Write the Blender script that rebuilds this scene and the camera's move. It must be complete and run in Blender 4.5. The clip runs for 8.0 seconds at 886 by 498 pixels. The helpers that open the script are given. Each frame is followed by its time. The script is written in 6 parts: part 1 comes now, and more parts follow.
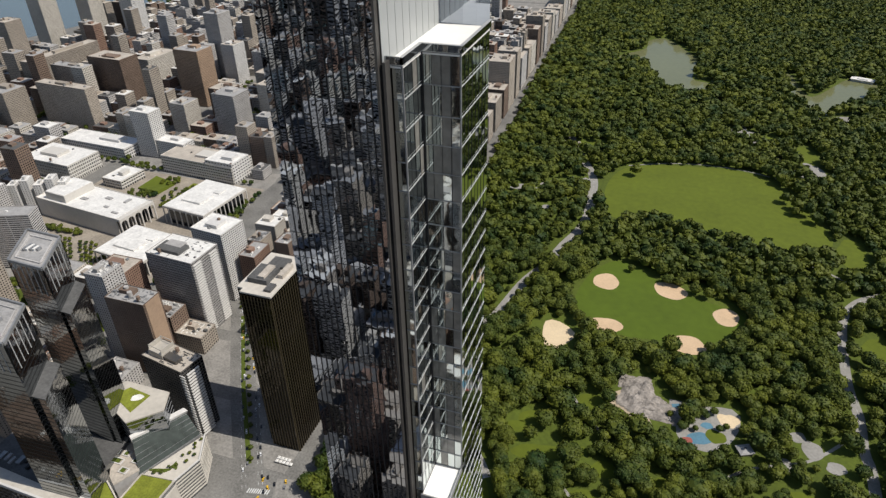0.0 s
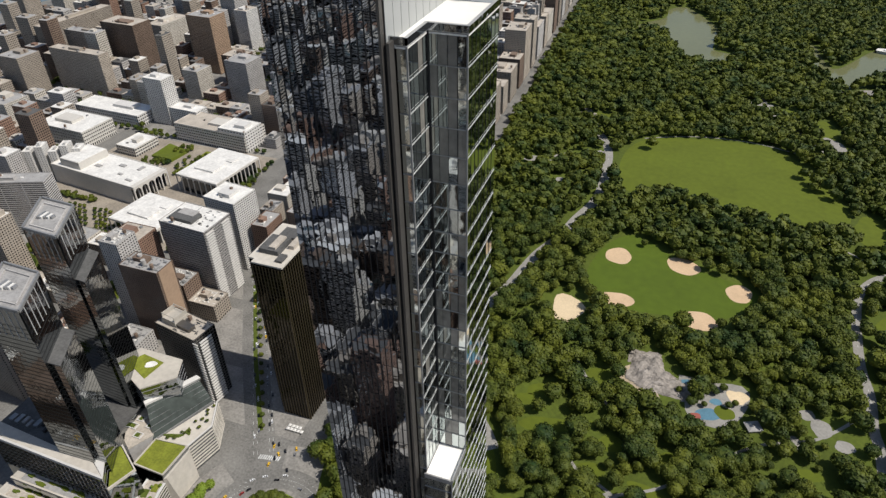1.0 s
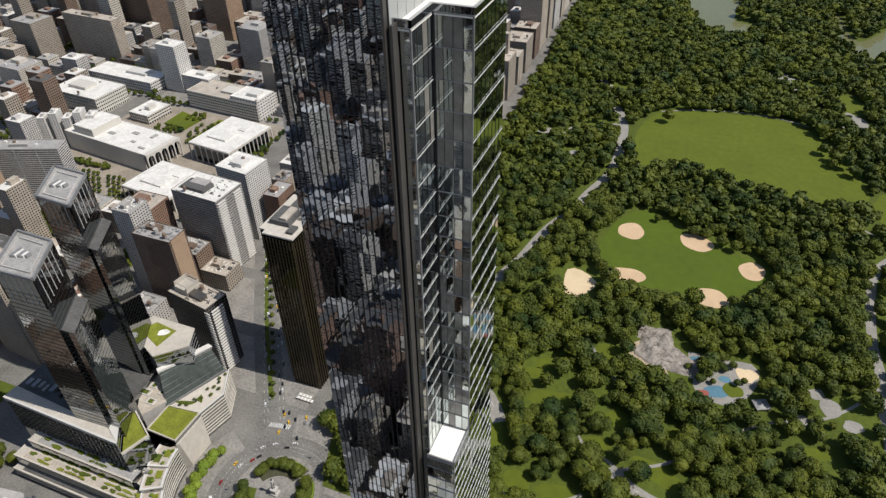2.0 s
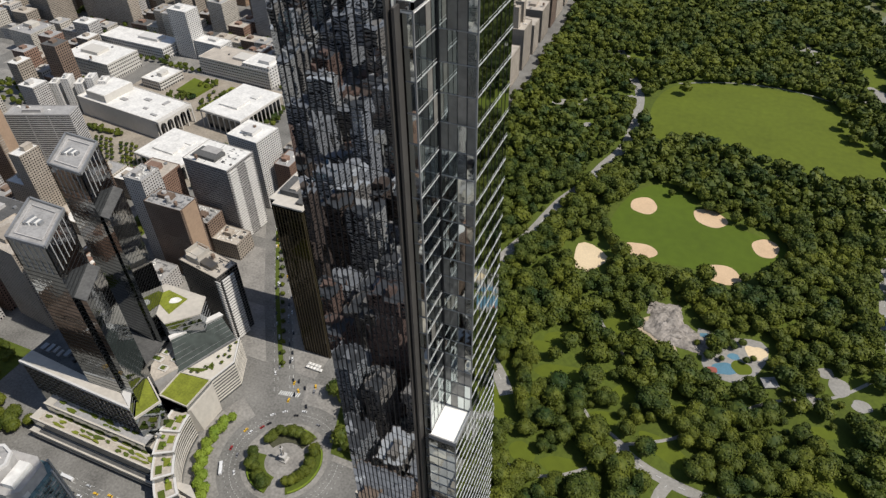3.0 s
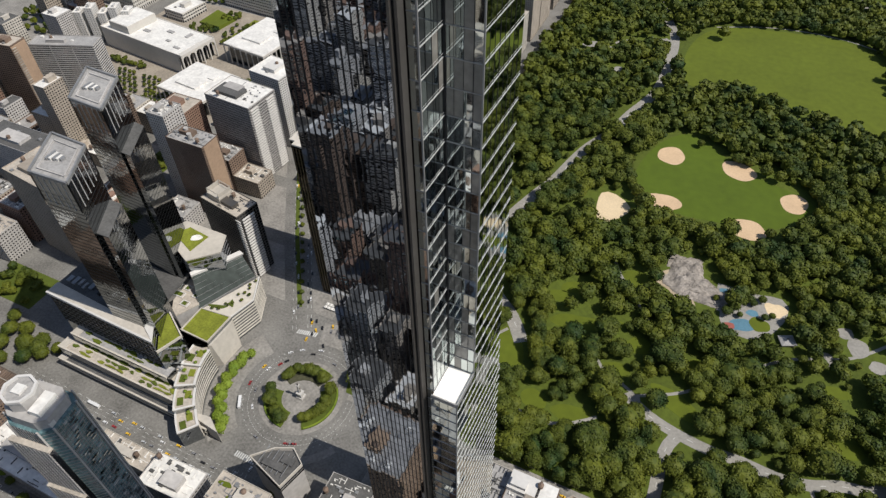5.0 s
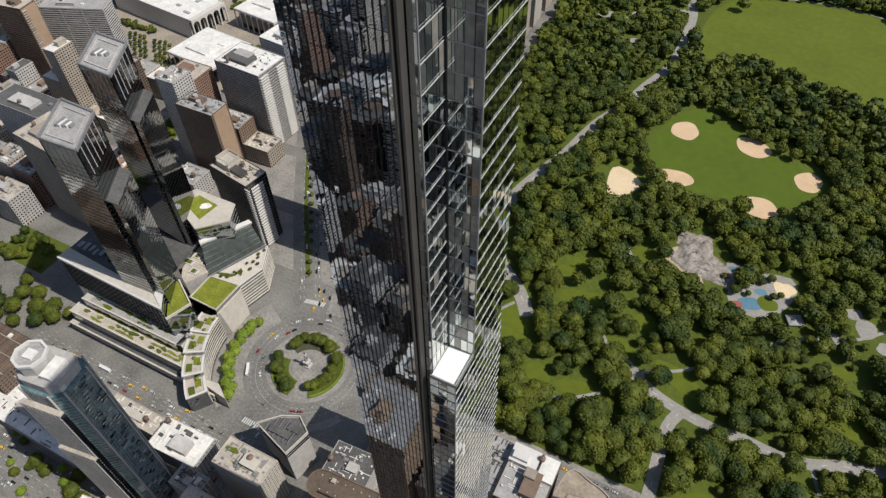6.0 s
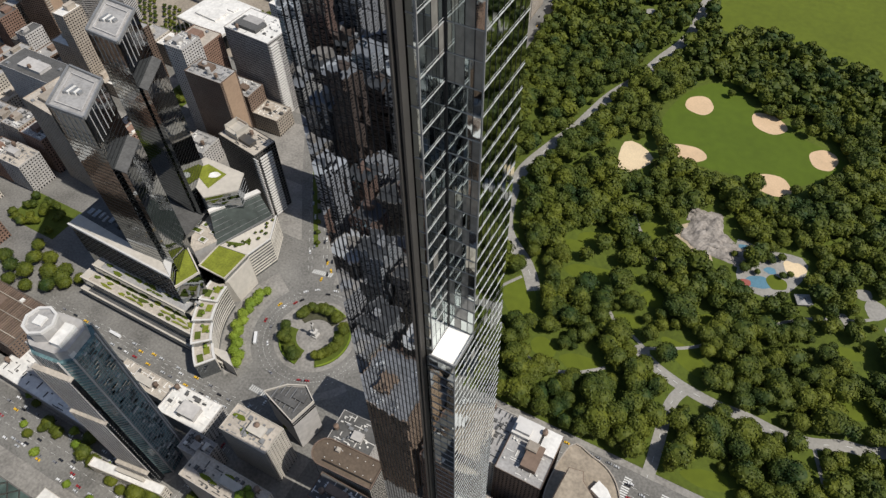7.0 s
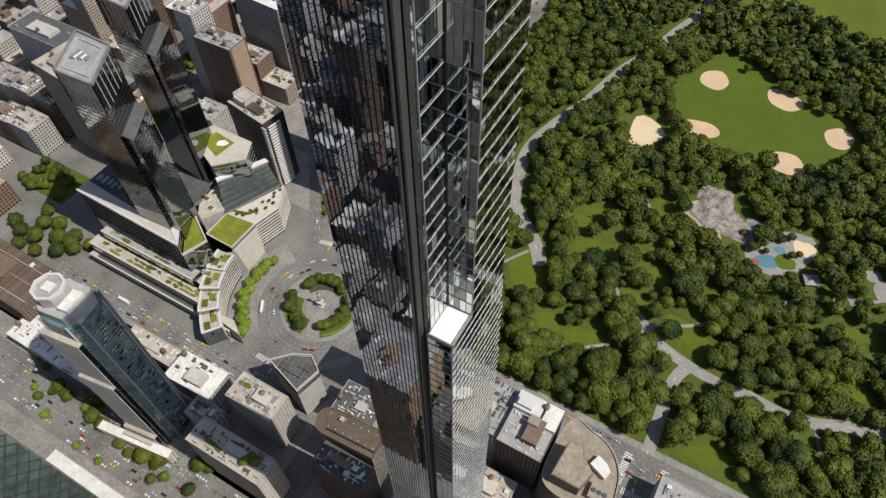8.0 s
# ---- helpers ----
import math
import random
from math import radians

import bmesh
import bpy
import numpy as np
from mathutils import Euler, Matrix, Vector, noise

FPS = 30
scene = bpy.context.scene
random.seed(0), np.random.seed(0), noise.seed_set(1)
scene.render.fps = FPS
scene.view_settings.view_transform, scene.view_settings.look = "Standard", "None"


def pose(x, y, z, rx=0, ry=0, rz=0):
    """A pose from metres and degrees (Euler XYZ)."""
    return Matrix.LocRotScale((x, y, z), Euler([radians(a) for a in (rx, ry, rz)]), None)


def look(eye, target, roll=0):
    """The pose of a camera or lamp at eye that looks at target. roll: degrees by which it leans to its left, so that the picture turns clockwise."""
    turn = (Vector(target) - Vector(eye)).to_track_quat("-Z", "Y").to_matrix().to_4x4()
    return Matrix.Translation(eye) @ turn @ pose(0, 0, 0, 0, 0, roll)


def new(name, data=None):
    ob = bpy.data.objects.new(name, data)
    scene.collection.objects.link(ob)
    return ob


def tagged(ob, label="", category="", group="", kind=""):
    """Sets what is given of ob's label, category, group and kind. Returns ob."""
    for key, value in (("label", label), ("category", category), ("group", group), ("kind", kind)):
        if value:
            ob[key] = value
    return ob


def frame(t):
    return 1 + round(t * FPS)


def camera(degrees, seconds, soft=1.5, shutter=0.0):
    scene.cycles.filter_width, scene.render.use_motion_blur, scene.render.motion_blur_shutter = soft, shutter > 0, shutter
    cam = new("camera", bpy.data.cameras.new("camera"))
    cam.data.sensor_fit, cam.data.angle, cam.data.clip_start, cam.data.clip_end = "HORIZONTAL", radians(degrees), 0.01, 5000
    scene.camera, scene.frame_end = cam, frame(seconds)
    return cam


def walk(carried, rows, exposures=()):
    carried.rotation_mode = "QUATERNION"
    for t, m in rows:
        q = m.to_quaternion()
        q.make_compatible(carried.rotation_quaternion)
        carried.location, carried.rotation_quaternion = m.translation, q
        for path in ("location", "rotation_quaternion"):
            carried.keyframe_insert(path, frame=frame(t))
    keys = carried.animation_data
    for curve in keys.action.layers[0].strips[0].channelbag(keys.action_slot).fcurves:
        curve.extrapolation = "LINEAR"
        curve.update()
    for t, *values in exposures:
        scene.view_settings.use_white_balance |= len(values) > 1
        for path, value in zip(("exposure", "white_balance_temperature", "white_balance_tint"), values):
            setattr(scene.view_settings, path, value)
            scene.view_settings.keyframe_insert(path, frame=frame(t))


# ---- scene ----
cam = camera(67.7, 8.0, soft=1.4)
PATH = [
    (0, (249.538, -238.7, 496.055), (248.98, -237.111, 494.976), -1.1),
    (0.5, (249.815, -236.881, 496.617), (249.246, -235.322, 495.5), -1.1),
    (1, (250.041, -235.253, 497.275), (249.462, -233.726, 496.121), -1.1),
    (1.5, (250.28, -233.494, 497.929), (249.692, -231.998, 496.739), -1.1),
    (3, (251.145, -228.245, 500.064), (250.536, -226.85, 498.767), -1.1),
    (3.5, (251.459, -226.332, 500.491), (250.846, -224.97, 499.16), -1.1),
    (4, (251.783, -224.658, 500.937), (251.166, -223.332, 499.574), -1.1),
    (4.5, (252.026, -222.891, 501.41), (251.404, -221.601, 500.014), -1.2),
    (6, (253.265, -217.943, 503.601), (252.642, -216.764, 502.11), -1.1),
    (6.5, (253.685, -216.319, 504.105), (253.064, -215.177, 502.585), -1.2),
    (7, (254.13, -214.638, 504.64), (253.511, -213.535, 503.091), -1.2),
    (7.5, (254.487, -213.084, 505.041), (253.873, -212.019, 503.464), -1.2),
    (8, (255.09, -211.372, 505.4), (254.48, -210.345, 503.796), -1.2),
]
walk(cam, [(t, look(e, g, r)) for t, e, g, r in PATH])

# ---- light ----
SUN_UP = 54.0
SUN_AZ = 3.0      # degrees from +x towards +y
world = bpy.data.worlds.new("sky")
scene.world = world
world.use_nodes = True
wn = world.node_tree.nodes
sky = wn.new("ShaderNodeTexSky")
sky.sky_type = "NISHITA"
sky.sun_disc = False
sky.sun_elevation = radians(SUN_UP)
sky.sun_rotation = radians(90 - SUN_AZ)
world.node_tree.links.new(sky.outputs["Color"], wn["Background"].inputs["Color"])
wn["Background"].inputs["Strength"].default_value = 0.085
sun_data = bpy.data.lights.new("sun", "SUN")
sun_data.energy = 4.2
sun_data.angle = radians(0.5)
sun_data.color = (1.0, 0.955, 0.88)
sun = new("sun", sun_data)
_sd = Vector((math.cos(radians(SUN_UP)) * math.cos(radians(SUN_AZ)), math.cos(radians(SUN_UP)) * math.sin(radians(SUN_AZ)), math.sin(radians(SUN_UP))))
sun.matrix_world = look(_sd * 900, (0, 0, 0))
scene.view_settings.exposure = 0.0


# ---- materials ----
def material(name, colour, rough=0.8, metal=0.0, vary=0.25, grain=0.6, stain=0.04, bump=0.0, random_hue=0.0, spec=0.4, dark=None):
    """A surface with fine grain (grain: cycles a metre) and broad stains (stain: cycles a metre)."""
    m = bpy.data.materials.new(name)
    m.use_nodes = True
    n, l = m.node_tree.nodes, m.node_tree.links
    b = n["Principled BSDF"]
    b.inputs["Roughness"].default_value = rough
    b.inputs["Metallic"].default_value = metal
    b.inputs["Specular IOR Level"].default_value = spec
    geo = n.new("ShaderNodeNewGeometry")
    fine, broad = n.new("ShaderNodeTexNoise"), n.new("ShaderNodeTexNoise")
    fine.inputs["Scale"].default_value, fine.inputs["Detail"].default_value = grain, 3.0
    broad.inputs["Scale"].default_value, broad.inputs["Detail"].default_value = stain, 4.0
    l.new(geo.outputs["Position"], fine.inputs["Vector"])
    l.new(geo.outputs["Position"], broad.inputs["Vector"])
    add = n.new("ShaderNodeMath")
    add.operation = "ADD"
    l.new(fine.outputs["Fac"], add.inputs[0])
    l.new(broad.outputs["Fac"], add.inputs[1])
    ramp = n.new("ShaderNodeMapRange")
    ramp.inputs["From Min"].default_value, ramp.inputs["From Max"].default_value = 0.65, 1.35
    l.new(add.outputs[0], ramp.inputs["Value"])
    mix = n.new("ShaderNodeMix")
    mix.data_type = "RGBA"
    lo = dark or tuple(c * (1 - vary) for c in colour)
    hi = tuple(min(1.0, c * (1 + vary)) for c in colour)
    mix.inputs["A"].default_value, mix.inputs["B"].default_value = (*lo, 1), (*hi, 1)
    l.new(ramp.outputs["Result"], mix.inputs["Factor"])
    out = mix.outputs["Result"]
    if random_hue:
        info, hsv, rng = n.new("ShaderNodeObjectInfo"), n.new("ShaderNodeHueSaturation"), n.new("ShaderNodeMapRange")
        rng.inputs["To Min"].default_value, rng.inputs["To Max"].default_value = 1 - random_hue, 1 + random_hue
        l.new(info.outputs["Random"], rng.inputs["Value"])
        l.new(rng.outputs["Result"], hsv.inputs["Value"])
        l.new(out, hsv.inputs["Color"])
        out = hsv.outputs["Color"]
    l.new(out, b.inputs["Base Color"])
    if bump:
        bp = n.new("ShaderNodeBump")
        bp.inputs["Strength"].default_value, bp.inputs["Distance"].default_value = bump, 0.3
        l.new(fine.outputs["Fac"], bp.inputs["Height"])
        l.new(bp.outputs["Normal"], b.inputs["Normal"])
    return m


def foliage(name, dark, light, scale=0.07):
    """Leaves: the hue wanders from crown to crown, and from clump to clump."""
    m = bpy.data.materials.new(name)
    m.use_nodes = True
    n, l = m.node_tree.nodes, m.node_tree.links
    b = n["Principled BSDF"]
    b.inputs["Roughness"].default_value = 0.65
    b.inputs["Specular IOR Level"].default_value = 0.25
    geo, tex = n.new("ShaderNodeNewGeometry"), n.new("ShaderNodeTexNoise")
    tex.inputs["Scale"].default_value, tex.inputs["Detail"].default_value = scale, 2.0
    l.new(geo.outputs["Position"], tex.inputs["Vector"])
    cell = n.new("ShaderNodeTexVoronoi")
    cell.voronoi_dimensions = "2D"
    cell.inputs["Scale"].default_value = 0.055
    l.new(geo.outputs["Position"], cell.inputs["Vector"])
    grey = n.new("ShaderNodeSeparateColor")
    l.new(cell.outputs["Color"], grey.inputs["Color"])
    isl, hue = n.new("ShaderNodeMath"), n.new("ShaderNodeMath")
    isl.operation = hue.operation = "MULTIPLY_ADD"
    isl.inputs[1].default_value, hue.inputs[1].default_value = 0.16, 0.3
    l.new(geo.outputs["Random Per Island"], isl.inputs[0])
    l.new(tex.outputs["Fac"], isl.inputs[2])
    l.new(grey.outputs["Red"], hue.inputs[0])
    l.new(isl.outputs[0], hue.inputs[2])
    rng = n.new("ShaderNodeMapRange")
    rng.inputs["From Min"].default_value, rng.inputs["From Max"].default_value = 0.42, 0.98
    l.new(hue.outputs[0], rng.inputs["Value"])
    mix = n.new("ShaderNodeMix")
    mix.data_type = "RGBA"
    mix.inputs["A"].default_value, mix.inputs["B"].default_value = (*dark, 1), (*light, 1)
    l.new(rng.outputs["Result"], mix.inputs["Factor"])
    l.new(mix.outputs["Result"], b.inputs["Base Color"])
    return m


def glass(name, tint, rough=0.03, wave=0.02, scale=0.35, random_hue=0.0):
    """Coated facade glass: a dim mirror with slightly wavy panes."""
    m = bpy.data.materials.new(name)
    m.use_nodes = True
    n, l = m.node_tree.nodes, m.node_tree.links
    b = n["Principled BSDF"]
    b.inputs["Metallic"].default_value = 1.0
    b.inputs["Roughness"].default_value = rough
    geo, tex, bp = n.new("ShaderNodeNewGeometry"), n.new("ShaderNodeTexNoise"), n.new("ShaderNodeBump")
    tex.inputs["Scale"].default_value, tex.inputs["Detail"].default_value = scale, 1.0
    l.new(geo.outputs["Position"], tex.inputs["Vector"])
    bp.inputs["Strength"].default_value, bp.inputs["Distance"].default_value = wave, 1.0
    l.new(tex.outputs["Fac"], bp.inputs["Height"])
    l.new(bp.outputs["Normal"], b.inputs["Normal"])
    mul = n.new("ShaderNodeMapRange")
    mul.inputs["To Min"].default_value, mul.inputs["To Max"].default_value = 0.8, 1.12
    l.new(geo.outputs["Random Per Island"], mul.inputs["Value"])
    hsv = n.new("ShaderNodeHueSaturation")
    hsv.inputs["Color"].default_value = (*tint, 1)
    l.new(mul.outputs["Result"], hsv.inputs["Value"])
    l.new(hsv.outputs["Color"], b.inputs["Base Color"])
    return m


ASPHALT = material("asphalt", (0.178, 0.171, 0.157), 0.9, vary=0.42, grain=0.5, stain=0.035)
PAVING = material("paving", (0.25, 0.236, 0.215), 0.9, vary=0.35, grain=0.4, stain=0.05)
CITY_GROUND = material("city_ground", (0.24, 0.235, 0.23), 0.9, vary=0.3, grain=0.2, stain=0.02)
PAINT_WHITE = material("road_paint", (0.62, 0.62, 0.6), 0.8, vary=0.2, grain=1.0)
GRASS = material("grass", (0.078, 0.104, 0.011), 0.95, vary=0.3, grain=0.25, stain=0.02, bump=0.3)
LAWN = material("lawn", (0.1, 0.127, 0.008), 0.95, vary=0.16, grain=0.12, stain=0.012, bump=0.2)
FIELD = material("ball_field_turf", (0.076, 0.114, 0.006), 0.95, vary=0.14, grain=0.1, stain=0.015, bump=0.2)
CLAY = material("infield_clay", (0.6, 0.43, 0.27), 0.95, vary=0.12, grain=0.5, stain=0.06)
SANDY = material("sand", (0.68, 0.54, 0.35), 0.95, vary=0.12, grain=0.5, stain=0.06)
PATHM = material("park_path", (0.29, 0.276, 0.25), 0.9, vary=0.2, grain=0.4, stain=0.05)
WATER = material("lake_water", (0.17, 0.175, 0.085), 0.12, vary=0.08, grain=0.1, stain=0.01, spec=0.5)
RIVER = material("river_water", (0.12, 0.15, 0.16), 0.15, vary=0.08, grain=0.05, stain=0.005)
ROOF_BROWN = material("brown_roof", (0.12, 0.09, 0.065), 0.95, vary=0.3, grain=0.5, stain=0.08)
ROOF_SAND = material("tan_terrace_paving", (0.3, 0.25, 0.19), 0.95, vary=0.3, grain=0.4, stain=0.1)
PLAZA = material("travertine_plaza_paving", (0.3, 0.26, 0.21), 0.9, vary=0.3, grain=0.3, stain=0.04)
SOIL = material("planting_soil", (0.07, 0.07, 0.04), 0.95, vary=0.4, grain=0.6, stain=0.1)
EARTH = material("worn_earth", (0.4, 0.32, 0.22), 0.95, vary=0.25, grain=0.5, stain=0.1)
ROCK = material("bedrock", (0.27, 0.24, 0.21), 0.9, vary=0.55, grain=0.35, stain=0.1, bump=0.8)
LEAF = foliage("leaves", (0.019, 0.042, 0.008), (0.112, 0.126, 0.012), 0.035)
LEAF_LIGHT = foliage("street_tree_leaves", (0.09, 0.15, 0.012), (0.2, 0.26, 0.03))
BARK = material("bark", (0.11, 0.085, 0.065), 0.95, vary=0.3, grain=2.0, bump=0.6)
BLIND = material("drawn_blind_behind_glass", (0.2, 0.19, 0.17), 0.08, vary=0.35, grain=0.5, spec=0.8)
SEDUM = material("sedum_roof", (0.17, 0.19, 0.02), 0.95, vary=0.35, grain=0.5, stain=0.12, bump=0.4)
ROOF_WHITE = material("white_roof_membrane", (0.7, 0.68, 0.64), 0.8, vary=0.2, grain=0.3, stain=0.08)
ROOF_GREY = material("grey_roof_gravel", (0.33, 0.32, 0.31), 0.95, vary=0.3, grain=0.5, stain=0.08)
ROOF_TAN = material("tan_roof", (0.44, 0.39, 0.33), 0.95, vary=0.28, grain=0.5, stain=0.08)
ROOF_DARK = material("dark_roof", (0.1, 0.098, 0.095), 0.9, vary=0.35, grain=0.5, stain=0.08)
LIMESTONE = material("limestone", (0.5, 0.46, 0.4), 0.85, vary=0.14, grain=0.25, stain=0.05, random_hue=0.12)
BRICK_TAN = material("tan_brick", (0.36, 0.31, 0.255), 0.9, vary=0.16, grain=0.4, stain=0.05, random_hue=0.2)
BRICK_BROWN = material("brown_brick", (0.17, 0.12, 0.09), 0.9, vary=0.2, grain=0.4, stain=0.05, random_hue=0.2)
BRICK_RED = material("red_brick", (0.24, 0.15, 0.11), 0.9, vary=0.2, grain=0.4, stain=0.05, random_hue=0.2)
BRICK_ORANGE = material("orange_brick", (0.36, 0.25, 0.17), 0.9, vary=0.15, grain=0.4, stain=0.05)
CONCRETE = material("concrete", (0.42, 0.4, 0.38), 0.9, vary=0.18, grain=0.3, stain=0.06, random_hue=0.15)
WHITE_PANEL = material("white_stone_panels", (0.6, 0.58, 0.55), 0.7, vary=0.08, grain=0.3, stain=0.05)
TRAVERTINE = material("travertine", (0.56, 0.53, 0.48), 0.8, vary=0.08, grain=0.3, stain=0.05)
DARK_METAL = material("dark_bronze_metal", (0.035, 0.03, 0.026), 0.45, metal=0.5, vary=0.25, grain=0.4)
GREY_METAL = material("grey_metal", (0.3, 0.3, 0.3), 0.5, metal=0.4, vary=0.2, grain=0.4)
SILL_METAL = material("pale_metal_sill", (0.5, 0.5, 0.49), 0.45, metal=0.3, vary=0.1, grain=0.6)
FIN_METAL = material("bronze_grey_fin", (0.14, 0.13, 0.12), 0.4, metal=0.6, vary=0.15, grain=0.4)
MULLION = material("black_mullion", (0.025, 0.025, 0.027), 0.45, metal=0.4, vary=0.2, grain=0.4)
BRONZE = material("bronze_statue", (0.12, 0.1, 0.08), 0.5, metal=0.6, vary=0.2)
GRANITE = material("granite", (0.5, 0.48, 0.45), 0.7, vary=0.14, grain=0.8)
GLASS_HERO = glass("tower_glass", (0.38, 0.42, 0.48), rough=0.015, wave=0.006, scale=0.45)
GLASS_EAST = glass("east_tower_glass", (0.56, 0.61, 0.61), rough=0.03, wave=0.01, scale=0.4)
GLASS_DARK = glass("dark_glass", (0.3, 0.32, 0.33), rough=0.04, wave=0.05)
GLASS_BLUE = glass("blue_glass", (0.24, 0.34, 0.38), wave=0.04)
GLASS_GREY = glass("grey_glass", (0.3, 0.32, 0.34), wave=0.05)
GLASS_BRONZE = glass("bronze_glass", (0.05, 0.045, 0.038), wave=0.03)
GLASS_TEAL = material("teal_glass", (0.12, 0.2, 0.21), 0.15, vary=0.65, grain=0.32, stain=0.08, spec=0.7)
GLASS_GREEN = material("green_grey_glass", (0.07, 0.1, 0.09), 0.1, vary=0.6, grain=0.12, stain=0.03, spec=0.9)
GLASS_SLOPE = material("sloped_green_glass", (0.045, 0.055, 0.05), 0.6, vary=0.4, grain=0.2, spec=0.1)
WINDOW = glass("window_glass", (0.075, 0.08, 0.09), rough=0.12, wave=0.03)
SCREEN = material("pale_screen_glass", (0.4, 0.41, 0.4), 0.35, vary=0.08, grain=0.05, stain=0.03)
TERRACE = material("white_terrace_paving", (0.82, 0.8, 0.76), 0.8, vary=0.05, grain=0.5)


# ---- mesh helpers ----
class Shape:
    """Boxes, prisms and sheets gathered into one mesh."""

    def __init__(self):
        self.v, self.f = [], []

    def box(self, x0, y0, z0, x1, y1, z1):
        i = len(self.v)
        self.v += [(x0, y0, z0), (x1, y0, z0), (x1, y1, z0), (x0, y1, z0), (x0, y0, z1), (x1, y0, z1), (x1, y1, z1), (x0, y1, z1)]
        self.f += [(i, i + 3, i + 2, i + 1), (i + 4, i + 5, i + 6, i + 7), (i, i + 1, i + 5, i + 4), (i + 1, i + 2, i + 6, i + 5), (i + 2, i + 3, i + 7, i + 6), (i + 3, i, i + 4, i + 7)]
        return self

    def skin(self, x0, y0, z0, x1, y1, z1, side):
        """The seen faces of a bar on a wall: outer face, top and underside. side: 0 south, 1 east, 2 north, 3 west."""
        i = len(self.v)
        self.v += [(x0, y0, z0), (x1, y0, z0), (x1, y1, z0), (x0, y1, z0), (x0, y0, z1), (x1, y0, z1), (x1, y1, z1), (x0, y1, z1)]
        self.f += [((i, i + 1, i + 5, i + 4), (i + 1, i + 2, i + 6, i + 5), (i + 2, i + 3, i + 7, i + 6), (i + 3, i, i + 4, i + 7))[side]]
        self.f += [(i + 4, i + 5, i + 6, i + 7), (i, i + 3, i + 2, i + 1)]
        return self

    def stud(self, x0, y0, z0, x1, y1, z1, side):
        """The seen faces of an upright on a wall: outer face and two flanks."""
        i = len(self.v)
        self.v += [(x0, y0, z0), (x1, y0, z0), (x1, y1, z0), (x0, y1, z0), (x0, y0, z1), (x1, y0, z1), (x1, y1, z1), (x0, y1, z1)]
        faces = ((i, i + 1, i + 5, i + 4), (i + 1, i + 2, i + 6, i + 5), (i + 2, i + 3, i + 7, i + 6), (i + 3, i, i + 4, i + 7))
        self.f += [faces[side], faces[(side + 1) % 4], faces[(side + 3) % 4]]
        return self

    def prism(self, ring, z0, z1, ring_top=None):
        """A prism over a counter-clockwise ring of (x, y); ring_top tapers it."""
        i, k = len(self.v), len(ring)
        top = ring_top or ring
        self.v += [(x, y, z0) for x, y in ring] + [(p[0], p[1], p[2] if len(p) > 2 else z1) for p in top]
        self.f += [tuple(range(i + k - 1, i - 1, -1)), tuple(range(i + k, i + 2 * k))]
        self.f += [(i + a, i + (a + 1) % k, i + k + (a + 1) % k, i + k + a) for a in range(k)]
        return self

    def drum(self, x, y, r, z0, z1, k=16, r1=None):
        r1 = r if r1 is None else r1
        a = [2 * math.pi * j / k for j in range(k)]
        return self.prism([(x + r * math.cos(t), y + r * math.sin(t)) for t in a], z0, z1, [(x + r1 * math.cos(t), y + r1 * math.sin(t)) for t in a])

    def ribbon(self, points, width, z0, z1):
        """A slab of even width along a line of (x, y)."""
        p = [Vector(q) for q in points]
        left, right = [], []
        for j, q in enumerate(p):
            d = (p[min(j + 1, len(p) - 1)] - p[max(j - 1, 0)]).normalized()
            nrm = Vector((-d.y, d.x)) * width / 2
            left.append(q + nrm)
            right.append(q - nrm)
        for j in range(len(p) - 1):
            self.prism([tuple(right[j]), tuple(right[j + 1]), tuple(left[j + 1]), tuple(left[j])], z0, z1)
        return self

    def mesh(self, name, mat):
        me = bpy.data.meshes.new(name)
        me.from_pydata(self.v, [], self.f)
        me.materials.append(mat)
        me.update()
        return me


def part(name, shape, mat, parent, label=""):
    me = shape.mesh(name, mat) if isinstance(shape, Shape) else shape
    ob = new(name, me)
    ob.parent = parent
    if label:
        ob["label"] = label
    return ob


def thing(name, label, category, x=0, y=0, z=0, rot=0, group="", kind=""):
    ob = new(name)
    ob.empty_display_size = 1.0
    ob.matrix_world = pose(x, y, z, 0, 0, rot)
    return tagged(ob, label, category, group, kind)


def solid(name, shape, mat, label, category, kind=""):
    return tagged(new(name, shape.mesh(name, mat)), label, category, "", kind)


def smooth_line(points, step=8.0):
    """A Catmull-Rom line through points."""
    p = [Vector(points[0])] + [Vector(q) for q in points] + [Vector(points[-1])]
    out = []
    for a, b, c, d in zip(p, p[1:], p[2:], p[3:]):
        k = max(2, int((c - b).length / step))
        for j in range(k):
            t = j / k
            out.append(0.5 * ((2 * b) + (c - a) * t + (2 * a - 5 * b + 4 * c - d) * t * t + (3 * b - a - 3 * c + d) * t ** 3))
    return [(q.x, q.y) for q in out + [p[-1]]]


def blob(cx, cy, rx, ry, rot=0, k=28, rough=0.08, seed=1):
    """A rounded, uneven outline."""
    rnd = random.Random(seed)
    ph = [rnd.uniform(0, 6.28) for _ in range(3)]
    c, s = math.cos(radians(rot)), math.sin(radians(rot))
    ring = []
    for j in range(k):
        a = 2 * math.pi * j / k
        f = 1 + rough * (math.sin(2 * a + ph[0]) + 0.7 * math.sin(3 * a + ph[1]) + 0.5 * math.sin(5 * a + ph[2]))
        x, y = rx * f * math.cos(a), ry * f * math.sin(a)
        ring.append((cx + x * c - y * s, cy + x * s + y * c))
    return ring


